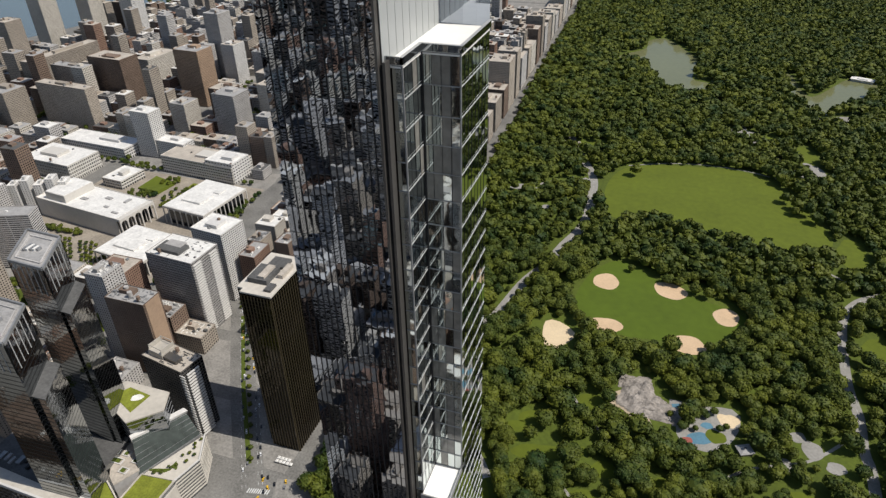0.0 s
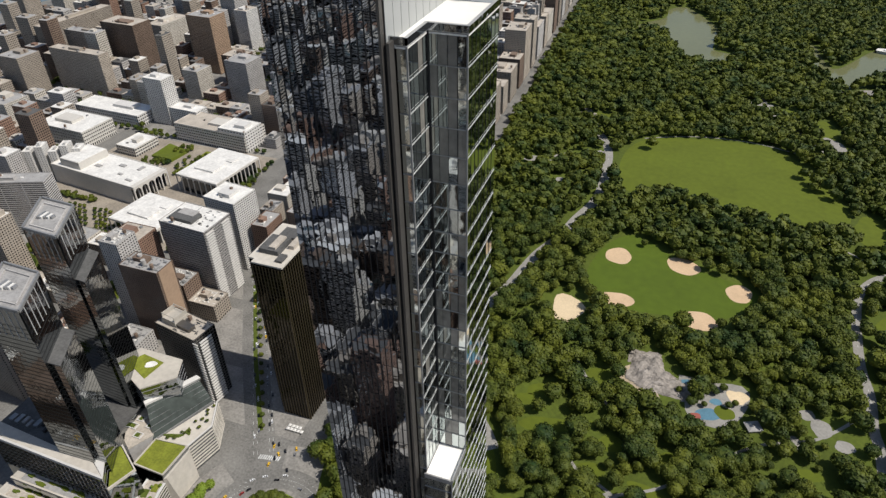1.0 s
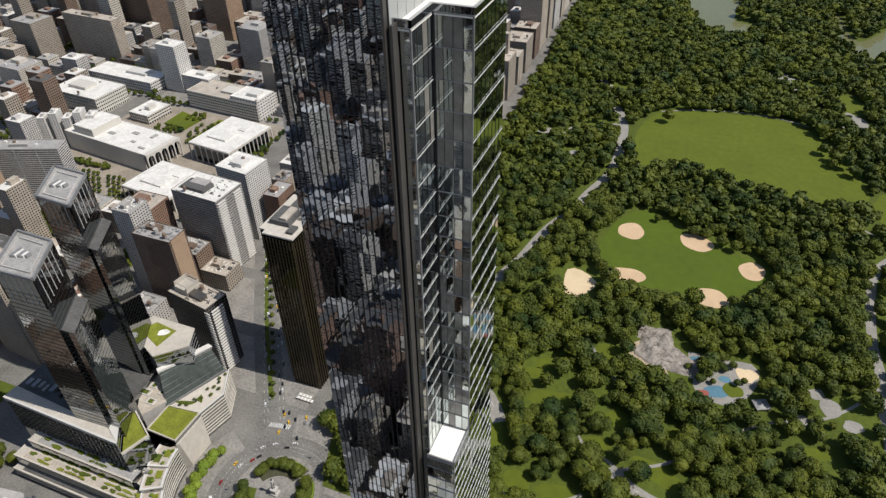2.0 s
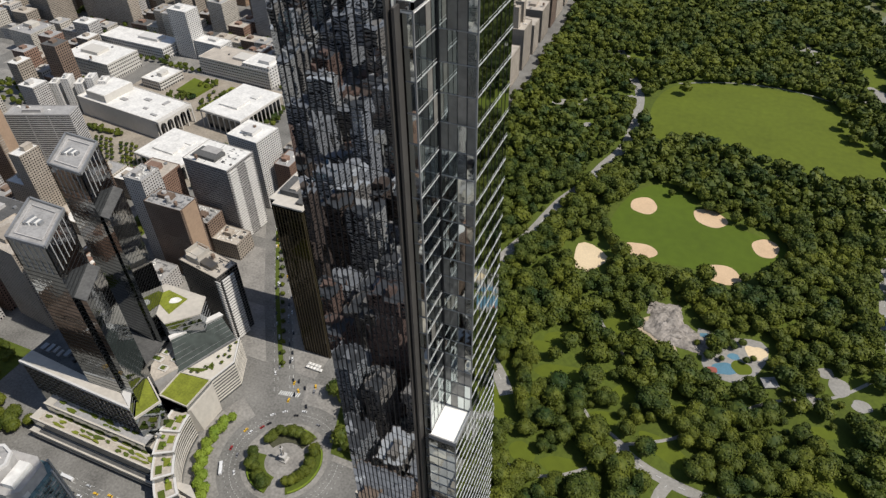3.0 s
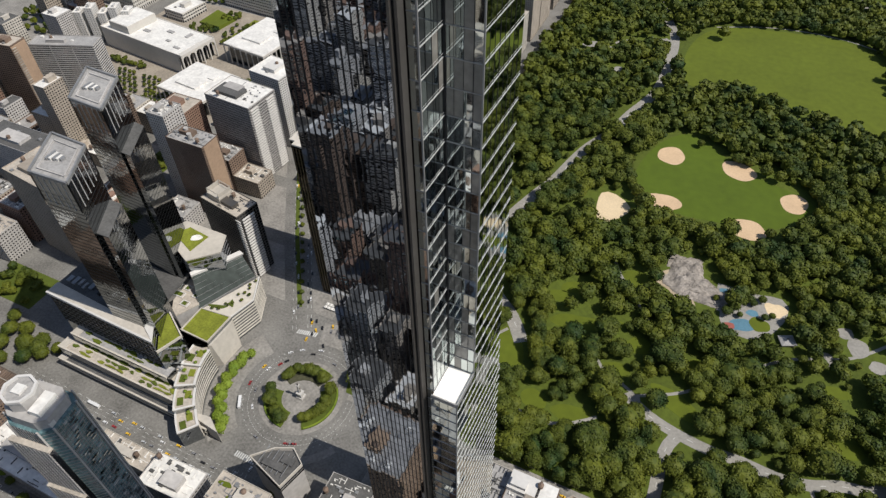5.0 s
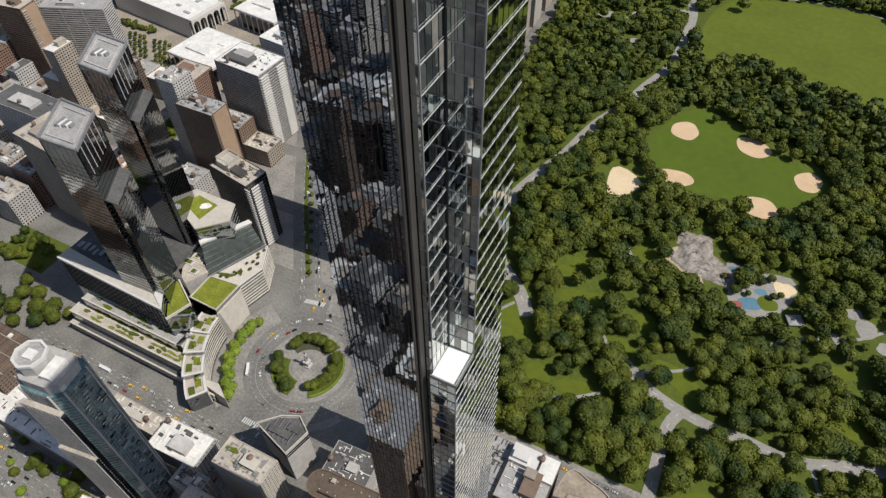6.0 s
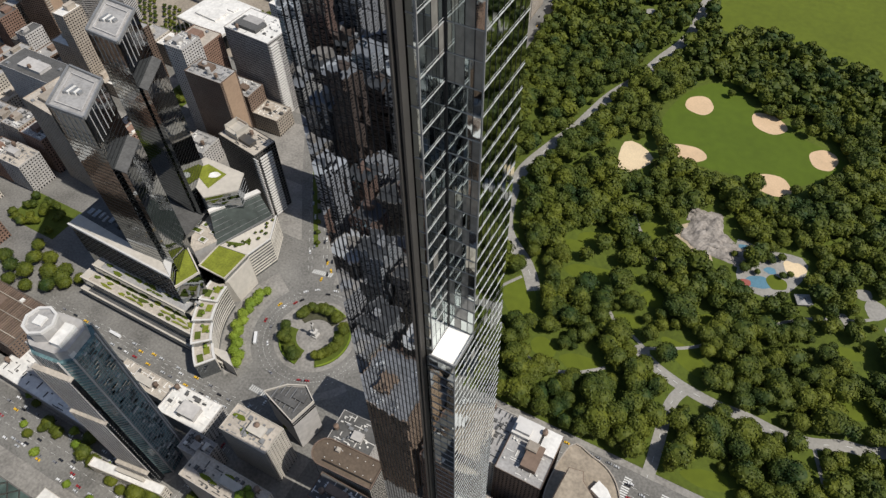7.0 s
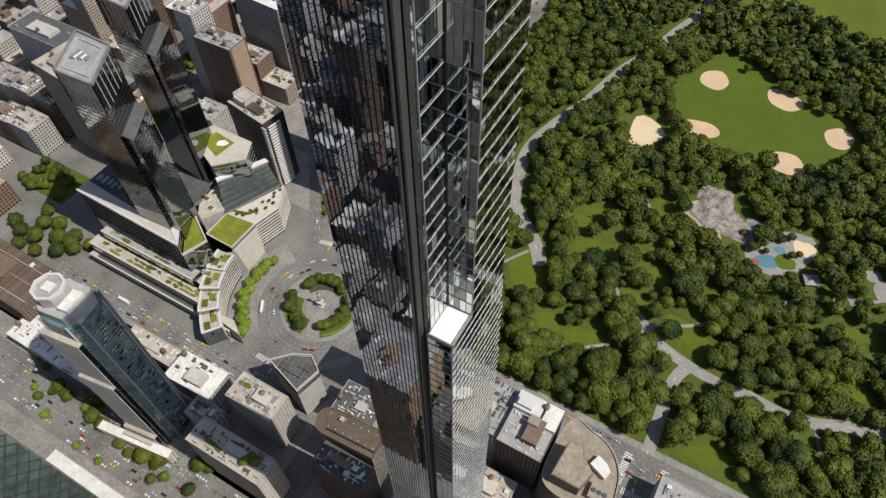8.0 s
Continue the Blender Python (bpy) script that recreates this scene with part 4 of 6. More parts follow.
# twin glass towers and their podium
def twin(ring, h, shoulder, sh, label):
    t = thing("glass_tower", label, "skyscraper", 0, 0, 0)
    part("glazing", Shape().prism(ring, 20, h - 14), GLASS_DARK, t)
    cx, cy = sum(p[0] for p in ring) / 4, sum(p[1] for p in ring) / 4
    big = lambda g, f: [(cx + (a - cx) * f, cy + (b - cy) * f) for a, b in g]
    band = Shape().prism(big(ring, 1.006), 0, 0.45).mesh("floor_band", MULLION)
    for k in range(45):
        part("floor_band", band, None, t).location = (0, 0, 24 + k * 4.2)
    part("crown", Shape().prism(big(ring, 1.004), h - 14, h - 1.2), GLASS_GREY, t)
    ribs = Shape()
    for a, b in zip(ring, ring[1:] + ring[:1]):
        for j in range(7):
            q = (a[0] + (b[0] - a[0]) * j / 6, a[1] + (b[1] - a[1]) * j / 6)
            ribs.box(q[0] - 0.3, q[1] - 0.3, h - 26, q[0] + 0.3, q[1] + 0.3, h)
    part("crown_rib", ribs, SILL_METAL, t)
    part("roof", Shape().prism(big(ring, 0.97), h - 1.2, h - 0.6), ROOF_GREY, t)
    edge = Shape()
    for a, b in zip(ring, ring[1:] + ring[:1]):
        edge.ribbon([a, b], 1.3, h - 1.2, h + 1.2)
    part("parapet", edge, GREY_METAL, t)
    inner = Shape()
    for a, b in zip(big(ring, 0.72), big(ring, 0.72)[1:] + big(ring, 0.72)[:1]):
        inner.ribbon([a, b], 0.9, h - 0.6, h + 0.5)
    part("inner_parapet", inner, CONCRETE, t)
    for j in range(5):
        part("cooling_fan", Shape().box(cx - 7 + j * 2.6, cy - 5 + j * 0.8, h - 0.6, cx - 5 + j * 2.6, cy + 4 - j * 0.5, h + 1.6), ROOF_WHITE if j % 2 else GREY_METAL, t)
    part("shoulder", Shape().prism(shoulder, 20, sh, [(a, b, sh) for a, b in shoulder]), GLASS_DARK, t)
    part("shoulder_roof", Shape().prism(shoulder, sh, sh + 0.8), ROOF_DARK, t)
    sb = Shape().prism([(sum(p[0] for p in shoulder) / 4 * -0.006 + a * 1.006, sum(p[1] for p in shoulder) / 4 * -0.006 + b * 1.006) for a, b in shoulder], 0, 0.45).mesh("shoulder_band", MULLION)
    for k in range(int((sh - 24) / 4.2)):
        part("shoulder_band", sb, None, t).location = (0, 0, 24 + k * 4.2)
    return t


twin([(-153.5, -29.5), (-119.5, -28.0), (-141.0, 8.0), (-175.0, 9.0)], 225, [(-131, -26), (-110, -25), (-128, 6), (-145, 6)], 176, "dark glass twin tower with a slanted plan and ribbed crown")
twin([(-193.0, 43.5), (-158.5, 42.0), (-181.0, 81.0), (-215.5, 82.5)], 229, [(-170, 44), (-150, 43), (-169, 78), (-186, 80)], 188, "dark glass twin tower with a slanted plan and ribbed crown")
pod = thing("podium", "stepped glass and stone podium with planted roof terraces", "building", 0, 0, 0)
TOWER_BASE = [(-225, -34), (-105, -36.5), (-134, 0), (-176, 11), (-225, 11)]
part("main_block", Shape().prism(TOWER_BASE, 0, 70), GLASS_DARK, pod)
# the dark roof colour also carries the shade behind the pale ledge
part("main_roof", Shape().prism([(-225.4, -34.4), (-104, -37.2), (-133.5, 0.3), (-176, 11.4), (-225.4, 11.4)], 70, 70.8), ROOF_DARK, pod)
part("south_ledge", Shape().prism([(-225.8, -34.8), (-103.5, -37.6), (-121, -28.5), (-225.8, -22)], 70.8, 71.6), LIMESTONE, pod, "pale stone ledge at the foot of the tower")
part("south_ledge_cap", Shape().prism([(-225.8, -35.6), (-103.5, -38.2), (-105, -36.4), (-225.8, -33.9)], 69.2, 72.2), WHITE_PANEL, pod)
part("white_ledge", Shape().prism([(-103.6, -37.4), (-132.6, 0), (-120.5, -28.2)], 70.8, 71.9), WHITE_PANEL, pod, "bright white triangular ledge")
band = Shape().prism([(-225.3, -34.3), (-104.6, -36.9), (-133.7, 0.2), (-176, 11.3), (-225.3, 11.3)], 0, 0.5).mesh("floor_band", GREY_METAL)
for k in range(7, 15):
    part("floor_band", band, None, pod).location = (0, 0, 4.7 * k)
for k in range(24):
    part("facade_mullion", Shape().box(-224 + 5 * k, -35.0 - 0.021 * 5 * k, 34, -223.6 + 5 * k, -34 - 0.021 * 5 * k, 69.5), FIN_METAL, pod)
part("court_wing", Shape().prism([(-225, 11.5), (-176, 11.5), (-146, 12), (-150, 50), (-225, 60)], 0, 44), GLASS_GREY, pod)
part("court_wing_roof", Shape().prism([(-225.5, 11.8), (-176, 11.8), (-145.5, 12), (-149.5, 50), (-225.5, 60.5)], 44, 45), ROOF_DARK, pod)
rl = random.Random(8)
for k in range(16):
    x0 = -220 + 6.2 * k
    part("roof_unit", Shape().box(x0, rl.uniform(-19, -14), 70.8, x0 + rl.uniform(2, 4.5), rl.uniform(-12, -8), 70.8 + rl.uniform(1, 2.4)), rl.choice((GREY_METAL, ROOF_GREY, DARK_METAL)), pod)
for z1, ya, yb, xa, xb, deck in ((35, -45, -34.2, -206, -97, ROOF_GREY), (24, -56, -45, -216, -78, ROOF_TAN), (11, -61, -56, -218, -50, ROOF_DARK)):
    part("terrace_block", Shape().box(xa, ya, 0, xb, yb, z1 - 0.6), GLASS_DARK, pod)
    part("terrace_deck", Shape().box(xa - 0.4, ya - 0.4, z1 - 0.6, xb + 0.4, yb, z1), deck, pod)
    part("terrace_wall", Shape().box(xa - 0.5, ya - 0.5, z1 - 1.4, xb + 0.5, ya + 1.0, z1 + 1.1), LIMESTONE, pod, "pale stone terrace parapet")
    part("terrace_wall", Shape().box(xa - 0.5, ya + 1.0, z1 - 1.4, xa + 8, yb, z1 + 0.6), LIMESTONE, pod, "pale stone terrace end")
    part("stone_band", Shape().box(xa - 0.3, ya - 0.4, z1 * 0.42, xb + 0.3, ya, z1 * 0.42 + 1.3), LIMESTONE, pod)
    if z1 > 20:
        rp = random.Random(z1)
        for row, deep in ((3.2, 1.3), (6.8, 1.7), (10.6, 1.1)):
            x0 = xa + 11
            while x0 < xb - 10:
                w = rp.uniform(4, 13)
                if rp.random() < 0.75:
                    part("planting", Shape().prism(ccw(blob(x0 + w / 2, ya + row, w / 2, deep * rp.uniform(0.6, 1.2), 0, 18, 0.2, int(x0 * 3) + 400)), z1, z1 + rp.uniform(0.4, 1.6)), rp.choice((SEDUM, GRASS, LAWN)), pod, "planted green bed")
                x0 += w + rp.uniform(0, 3)
        part("stone_path", Shape().box(xa + 10, ya + 8.3, z1, xb - 3, ya + 9.3, z1 + 0.25), LIMESTONE, pod)
        for k in range(10):
            part("terrace_unit", Shape().box(xa + 12 + 11 * k, ya + 11.6, z1, xa + 17 + 11 * k, ya + 13.6, z1 + 1.2), ROOF_GREY, pod)
# sweeping front towards the circle
STEPS = ((186, 198, 31), (198, 210, 29), (210, 222, 25), (222, 233, 20))
for a0, a1, z1 in STEPS:
    part("curved_front", ring_shape(CX, CY, 84, 101, 0, z1, a0, a1, 90), GLASS_GREY, pod)
    part("curved_deck", ring_shape(CX, CY, 84.5, 100.5, z1, z1 + 0.4, a0, a1, 90), ROOF_TAN, pod)
    part("curved_rim", ring_shape(CX, CY, 83.4, 85.4, z1 + 0.4, z1 + 1.4, a0, a1, 90), WHITE_PANEL, pod, "white curved parapet")
    part("curved_rim", ring_shape(CX, CY, 99.6, 101.2, z1 + 0.4, z1 + 1.4, a0, a1, 90), WHITE_PANEL, pod, "white curved parapet")
    part("cross_beam", ring_shape(CX, CY, 85.4, 99.6, z1 + 0.4, z1 + 1.3, a1 - 1.0, a1, 90), WHITE_PANEL, pod, "white beam across the terrace")
    part("roof_bed", ring_shape(CX, CY, 87, 92, z1 + 0.4, z1 + 1.1, a0 + 1.5, a0 + 6, 90), SEDUM, pod, "planted green bed")
    part("roof_bed", ring_shape(CX, CY, 93, 98, z1 + 0.4, z1 + 1.0, a0 + 5, a0 + 9.5, 90), GRASS, pod, "planted green bed")
    for k in range(int(z1 / 3.6)):
        part("front_band", ring_shape(CX, CY, 83.6, 84.3, 3 + 3.6 * k, 4.1 + 3.6 * k, a0, a1, 90), LIMESTONE, pod)
part("front_tip", Shape().prism([(-78, -56), (-36, -61), (-50, -52)], 0, 17), LIMESTONE, pod, "white stone tip of the podium")
part("atrium_block", Shape().prism([(-121, 0), (-90, -1), (-89, 31), (-121, 28)], 0, 33), GLASS_GREY, pod)
part("atrium_wall", Shape().prism([(-90, -2), (-84, 2), (-83, 26), (-89, 31)], 0, 30, [(-90, -2), (-88, 0), (-87.5, 29), (-89, 31)]), LIMESTONE, pod, "pale slanted wall over the entrance")
part("infill_block", Shape().prism([(-131, -25.5), (-106, -39), (-86, -44), (-88, -12), (-91, -1.5), (-116, -19)], 0, 27), CONCRETE, pod)
part("infill_deck", Shape().prism([(-131, -25.5), (-106, -39), (-86, -44), (-88, -12), (-91, -1.5), (-116, -19)], 27, 27.6), ROOF_TAN, pod)
part("green_roof", Shape().prism([(-120, 1), (-91, 0), (-90, 30), (-120, 27)], 33, 33.9), SEDUM, pod, "bright yellow green sedum roof")
part("green_roof_rim", Shape().ribbon([(-120.5, 0.5), (-90.5, -0.5), (-89.5, 30.5), (-120.5, 27.5), (-120.5, 0)], 1.2, 33, 34.8), LIMESTONE, pod)
WEDGE = [(-102.5, -38.5), (-95, -17), (-121.5, -1.5), (-131, -4)]
part("wedge_block", Shape().prism(WEDGE, 0, 59), GLASS_DARK, pod)
part("wedge_green_roof", Shape().prism([(-102.8, -37.2), (-96.2, -17.6), (-121.5, -2.8), (-129, -5)], 59, 60), SEDUM, pod, "olive green planted roof wedge")
part("wedge_rim", Shape().ribbon([(-102.5, -38.5), (-95, -17), (-121.5, -1.5)], 1.2, 58.4, 60.8), LIMESTONE, pod)
part("court_block", Shape().prism([(-176, 30), (-147, 22), (-134, 4), (-122, 28), (-140, 48), (-172, 56)], 0, 38), CONCRETE, pod)
part("court_deck", Shape().prism([(-176, 30), (-147, 22), (-134, 4), (-122, 28), (-140, 48), (-172, 56)], 38, 38.5), ROOF_TAN, pod)
for x, y, w, d in ((-150, 27, 9, 6), (-138, 20, 8, 6), (-147, 36, 7, 6), (-134, 32, 8, 5)):
    part("court_frame", Shape().box(x, y, 38.5, x + w, y + 0.8, 39.6).box(x, y + d - 0.8, 38.5, x + w, y + d, 39.6).box(x, y + 0.8, 38.5, x + 0.8, y + d - 0.8, 39.6).box(x + w - 0.8, y + 0.8, 38.5, x + w, y + d - 0.8, 39.6), WHITE_PANEL, pod)
    part("court_planting", Shape().box(x + 1.2, y + 1.2, 38.5, x + w - 3, y + d - 1.2, 39.3), GRASS, pod)
part("north_hall", Shape().prism([(-185, 66), (-140, 46), (-119, 67), (-128, 86), (-174, 86)], 0, 71), GLASS_GREY, pod)
part("north_hall_roof", Shape().prism([(-186, 66), (-140, 45), (-118, 67), (-127.5, 87), (-174.5, 87)], 71, 72.3), LIMESTONE, pod)
part("north_green_roof", Shape().prism([(-173, 68), (-144, 56), (-141, 78), (-165, 81)], 72.3, 72.8), SEDUM, pod, "green roof patch with a gravel path")
part("north_roof_pond", Shape().prism(ccw(blob(-150, 72, 6, 3.5, 30, 16, 0.1, 77)), 72.8, 73.1), ROOF_WHITE, pod)
band = Shape().prism([(-185.3, 66), (-140, 45.6), (-118.6, 67), (-127.8, 86.4), (-174.3, 86.4)], 0, 0.5).mesh("floor_band", GREY_METAL)
for k in range(1, 14):
    part("floor_band", band, None, pod).location = (0, 0, 5.1 * k)
for k in range(7):
    a = k / 6
    part("slope_mullion", Shape().prism([(-138 + 17 * a - 0.15, 44 - 18 * a), (-138 + 17 * a + 0.15, 44 - 18 * a), (-118 + 19 * a + 0.15, 88 - 8 * a), (-118 + 19 * a - 0.15, 88 - 8 * a)], 30, 34, [(-138 + 17 * a - 0.15, 44 - 18 * a, 56.3 - 21 * a), (-138 + 17 * a + 0.15, 44 - 18 * a, 56.3 - 21 * a), (-118 + 19 * a + 0.15, 88 - 8 * a, 52.3 - 17 * a), (-118 + 19 * a - 0.15, 88 - 8 * a, 52.3 - 17 * a)]), GREY_METAL, pod)
part("glass_slope", Shape().prism([(-138, 44), (-121, 26), (-97, 80), (-116, 88)], 0, 34, [(-138, 44, 56), (-121, 26, 35), (-99, 80, 35), (-118, 88, 52)]), GLASS_SLOPE, pod)
part("slope_ridge", Shape().prism([(-140, 44), (-137, 42), (-115, 88), (-119, 89)], 50, 52, [(-140, 44, 57.4), (-137, 42, 56.6), (-114, 88, 52.6), (-119, 89, 53.4)]), WHITE_PANEL, pod)
part("north_wing", Shape().prism([(-121, 25), (-90, 29), (-83, 56), (-96, 82)], 0, 33), GLASS_GREY, pod)
part("north_wing_deck", Shape().prism([(-121, 25), (-90, 29), (-83, 56), (-96, 82)], 33, 33.5), LIMESTONE, pod)
part("north_wing_rim", Shape().ribbon([(-90, 29), (-83, 56), (-96, 82)], 1.2, 33.5, 34.6), WHITE_PANEL, pod)
for k in range(8):
    part("front_band", Shape().ribbon([(-89.5, 29.5), (-82.6, 56), (-95.6, 82.4)], 0.7, 3 + 3.8 * k, 4.1 + 3.8 * k), LIMESTONE, pod)
for x, y, rx, ry in ((-108, 36, 7, 2.2), (-99, 44, 2.0, 4)):
    part("north_planting", Shape().prism(ccw(blob(x, y, rx, ry, 20, 18, 0.25, int(y))), 33.5, 34.3), GRASS, pod, "planted green bed")

# bronze tower north of the circle
trump = thing("bronze_tower", "dark bronze glass tower with gold-toned mullions and a pale rooftop", "skyscraper", -39, 145, 0)
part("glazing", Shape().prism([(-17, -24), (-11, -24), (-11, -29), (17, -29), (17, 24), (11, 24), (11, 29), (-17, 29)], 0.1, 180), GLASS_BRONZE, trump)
gb = Shape().prism([(-17.2, -24.2), (-11.2, -24.2), (-11.2, -29.2), (17.2, -29.2), (17.2, 24.2), (11.2, 24.2), (11.2, 29.2), (-17.2, 29.2)], 0, 0.4).mesh("floor_band", DARK_METAL)
for k in range(45):
    part("floor_band", gb, None, trump).location = (0, 0, 6 + k * 3.9)
GOLD = material("gold_anodised", (0.12, 0.095, 0.055), 0.45, metal=0.5, vary=0.2)
for j in range(10):
    part("mullion", Shape().box(-11 + j * 3.05, -29.8, 0.1, -10.45 + j * 3.05, -29.2, 178), GOLD, trump, "gold-toned upright mullion")
for j in range(16):
    part("mullion", Shape().box(17.2, -28.8 + j * 3.4, 0.1, 17.8, -28.2 + j * 3.4, 178), GOLD, trump, "gold-toned upright mullion")
part("roof", Shape().prism([(-17.4, -24.4), (-11.4, -24.4), (-11.4, -29.4), (17.4, -29.4), (17.4, 24.4), (11.4, 24.4), (11.4, 29.4), (-17.4, 29.4)], 180, 181.4), LIMESTONE, trump)
part("roof_unit", Shape().box(-12, -16, 181.4, 6, 6, 186).box(-8, 8, 181.4, 8, 22, 184).box(8, -24, 181.4, 14, -14, 183.6), ROOF_DARK, trump)
part("roof_frame", Shape().box(-3, -14, 186, 3, 4, 188).box(9, -4, 181.4, 14, 14, 185), ROOF_TAN, trump)
TAKEN.append((-39, 145, 30, 40))
TAKEN += [(-170, 10, 100, 85), (-40, 20, 70, 70)]

# museum by the circle
mad = thing("museum", "pale concave stone building with a dark glazed roof", "building", 0, 0, 0)
part("body", Shape().prism([(17, -76), (50.5, -86), (55.5, -65), (43, -57), (30, -63)], 0.1, 46), CONCRETE, mad)
part("roof", Shape().prism([(18, -75.4), (50, -85), (54.6, -65.4), (43, -58), (30, -64)], 46, 46.5), ROOF_DARK, mad)
part("parapet", Shape().ribbon([(17, -76), (50.5, -86), (55.5, -65), (43, -57), (30, -63), (17, -76)], 0.8, 45.6, 48.4), LIMESTONE, mad)
part("roof_unit", Shape().box(28, -77, 46.5, 46, -72, 49), ROOF_DARK, mad)
part("roof_unit", Shape().box(40, -70, 46.5, 50, -64, 48.4), ROOF_DARK, mad)
for k in range(6):
    part("roof_beam", Shape().box(25 + 4.4 * k, -80, 47.6, 25.5 + 4.4 * k, -62, 48.2), GREY_METAL, mad)
for z in (39.5, 42.5):
    part("window_band", Shape().ribbon([(20, -77.2), (50.7, -86.3), (55.8, -65)], 0.5, z, z + 1.5), WINDOW, mad)

# blue glass apartment tower
cpp = thing("blue_glass_tower", "slender blue glass apartment tower with white stepped crown", "skyscraper", -45, -143, 0, 8)
oct_ring = [(-17, -9), (-10, -14), (10, -14), (17, -9), (17, 9), (10, 14), (-10, 14), (-17, 9)]
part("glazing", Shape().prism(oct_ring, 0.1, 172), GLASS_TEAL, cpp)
b = Shape().prism([(x * 1.012, y * 1.012) for x, y in oct_ring], 0, 0.5).mesh("floor_band", GREY_METAL)
for k in range(52):
    part("floor_band", b, None, cpp).location = (0, 0, 6 + k * 3.2)
for x, y in oct_ring:
    part("pilaster", Shape().box(x * 1.02 - 0.5, y * 1.02 - 0.5, 0.1, x * 1.02 + 0.5, y * 1.02 + 0.5, 174), CONCRETE, cpp, "pale upright pilaster")
for j in range(9):
    part("mullion", Shape().box(17.0, -8 + 2 * j, 0.1, 17.3, -7.75 + 2 * j, 172), GREY_METAL, cpp)
    part("mullion", Shape().box(-9 + 2.2 * j, -14.3, 0.1, -8.7 + 2.2 * j, -14, 172), GREY_METAL, cpp)
for ya, yb, hh in ((-17.6, -14.4, 158), (-20, -17.6, 104), (-23, -20, 24)):
    part("south_wing", Shape().box(-15, ya, 0.1, 13, yb, hh), GLASS_GREY, cpp)
    part("wing_roof", Shape().box(-15.3, ya - 0.3, hh, 13.3, yb, hh + 1.2), ROOF_TAN, cpp)
    w = Shape()
    for k in range(9):
        w.box(-15.2 + 3.3 * k, ya - 0.5, 0.1, -14.2 + 3.3 * k, ya, hh)
    for k in range(int(hh / 3.2)):
        w.box(-15.2, ya - 0.25, 3.2 * k, 13.2, ya, 3.2 * k + 0.8)
    part("wing_pilaster", w, CONCRETE, cpp)
rb = random.Random(12)
for k in range(52):
    for j in range(2):
        y0 = rb.uniform(-8.5, 5)
        part("balcony", Shape().box(17.1, y0, 6 + k * 3.2, 18.1, y0 + rb.uniform(1.5, 4.5), 6.9 + k * 3.2), rb.choice((GREY_METAL, GLASS_DARK, GLASS_DARK, SILL_METAL)), cpp)
for k in range(6):
    part("terrace_rail", Shape().box(2 + 2.2 * k, -11.5 + 0.6 * k, 172, 3.8 + 2.2 * k, -7 + 0.4 * k, 174.5 + 0.6 * (k % 3)), WHITE_PANEL, cpp)
part("setback", Shape().prism([(x * 0.86, y * 0.86) for x, y in oct_ring], 172, 180), CONCRETE, cpp)
part("crown", Shape().drum(-6, 0, 9.5, 180, 188, 8), CONCRETE, cpp, "pale octagonal crown")
part("crown_roof", Shape().drum(-6, 0, 8.3, 188, 188.3, 8), ROOF_GREY, cpp)
part("crown_rim", ring_shape(-6, 0, 8.4, 10.0, 188, 190, 0, 360, 8), WHITE_PANEL, cpp)
part("roof_unit", Shape().box(4, -8, 180, 11, 6, 184).box(-9, -3, 188.3, -3, 3, 190), ROOF_WHITE, cpp)
TAKEN.append((-45, -143, 24, 20))

# diagrid tower
hearst = thing("diagrid_tower", "glass tower with a steel triangle lattice over a stone base", "skyscraper", -52, -238, 0)
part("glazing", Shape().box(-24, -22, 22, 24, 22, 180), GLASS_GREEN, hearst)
g = Shape()
for side in range(4):
    for k in range(12):
        for j in range(5):
            for sgn in (1, -1):
                z0, z1 = 22 + 13 * k, 35 + 13 * k
                u0 = -24 + 9.6 * j + (0 if (k % 2 == 0) == (sgn > 0) else 9.6)
                u1 = u0 + 9.6 * (1 if u0 == -24 + 9.6 * j else -1)
                w = 0.35
                if side == 0:
                    ring = [(u0 - w, 22), (u0 + w, 22), (u0 + w, 22.6), (u0 - w, 22.6)]
                    top = [(u1 - w, 22), (u1 + w, 22), (u1 + w, 22.6), (u1 - w, 22.6)]
                elif side == 1:
                    ring = [(u0 - w, -22.6), (u0 + w, -22.6), (u0 + w, -22), (u0 - w, -22)]
                    top = [(u1 - w, -22.6), (u1 + w, -22.6), (u1 + w, -22), (u1 - w, -22)]
                else:
                    sx = 24 if side == 2 else -24.6
                    f = 22 / 24
                    ring = [(sx, u0 * f - w), (sx + 0.6, u0 * f - w), (sx + 0.6, u0 * f + w), (sx, u0 * f + w)]
                    top = [(sx, u1 * f - w), (sx + 0.6, u1 * f - w), (sx + 0.6, u1 * f + w), (sx, u1 * f + w)]
                g.prism(ring, z0, z1, top)
part("diagrid", g, FIN_METAL, hearst, "steel triangle lattice")
part("base", Shape().box(-38, -26, 0.1, 36, 32, 22), LIMESTONE, hearst)
part("base_roof", Shape().box(-37, 22.9, 22, 35, 31.5, 22.6), ROOF_WHITE, hearst, "white base roof")
part("roof", Shape().box(-24.3, -22.3, 180, 24.3, 22.3, 181), ROOF_GREY, hearst)
TAKEN.append((-52, -238, 34, 30))

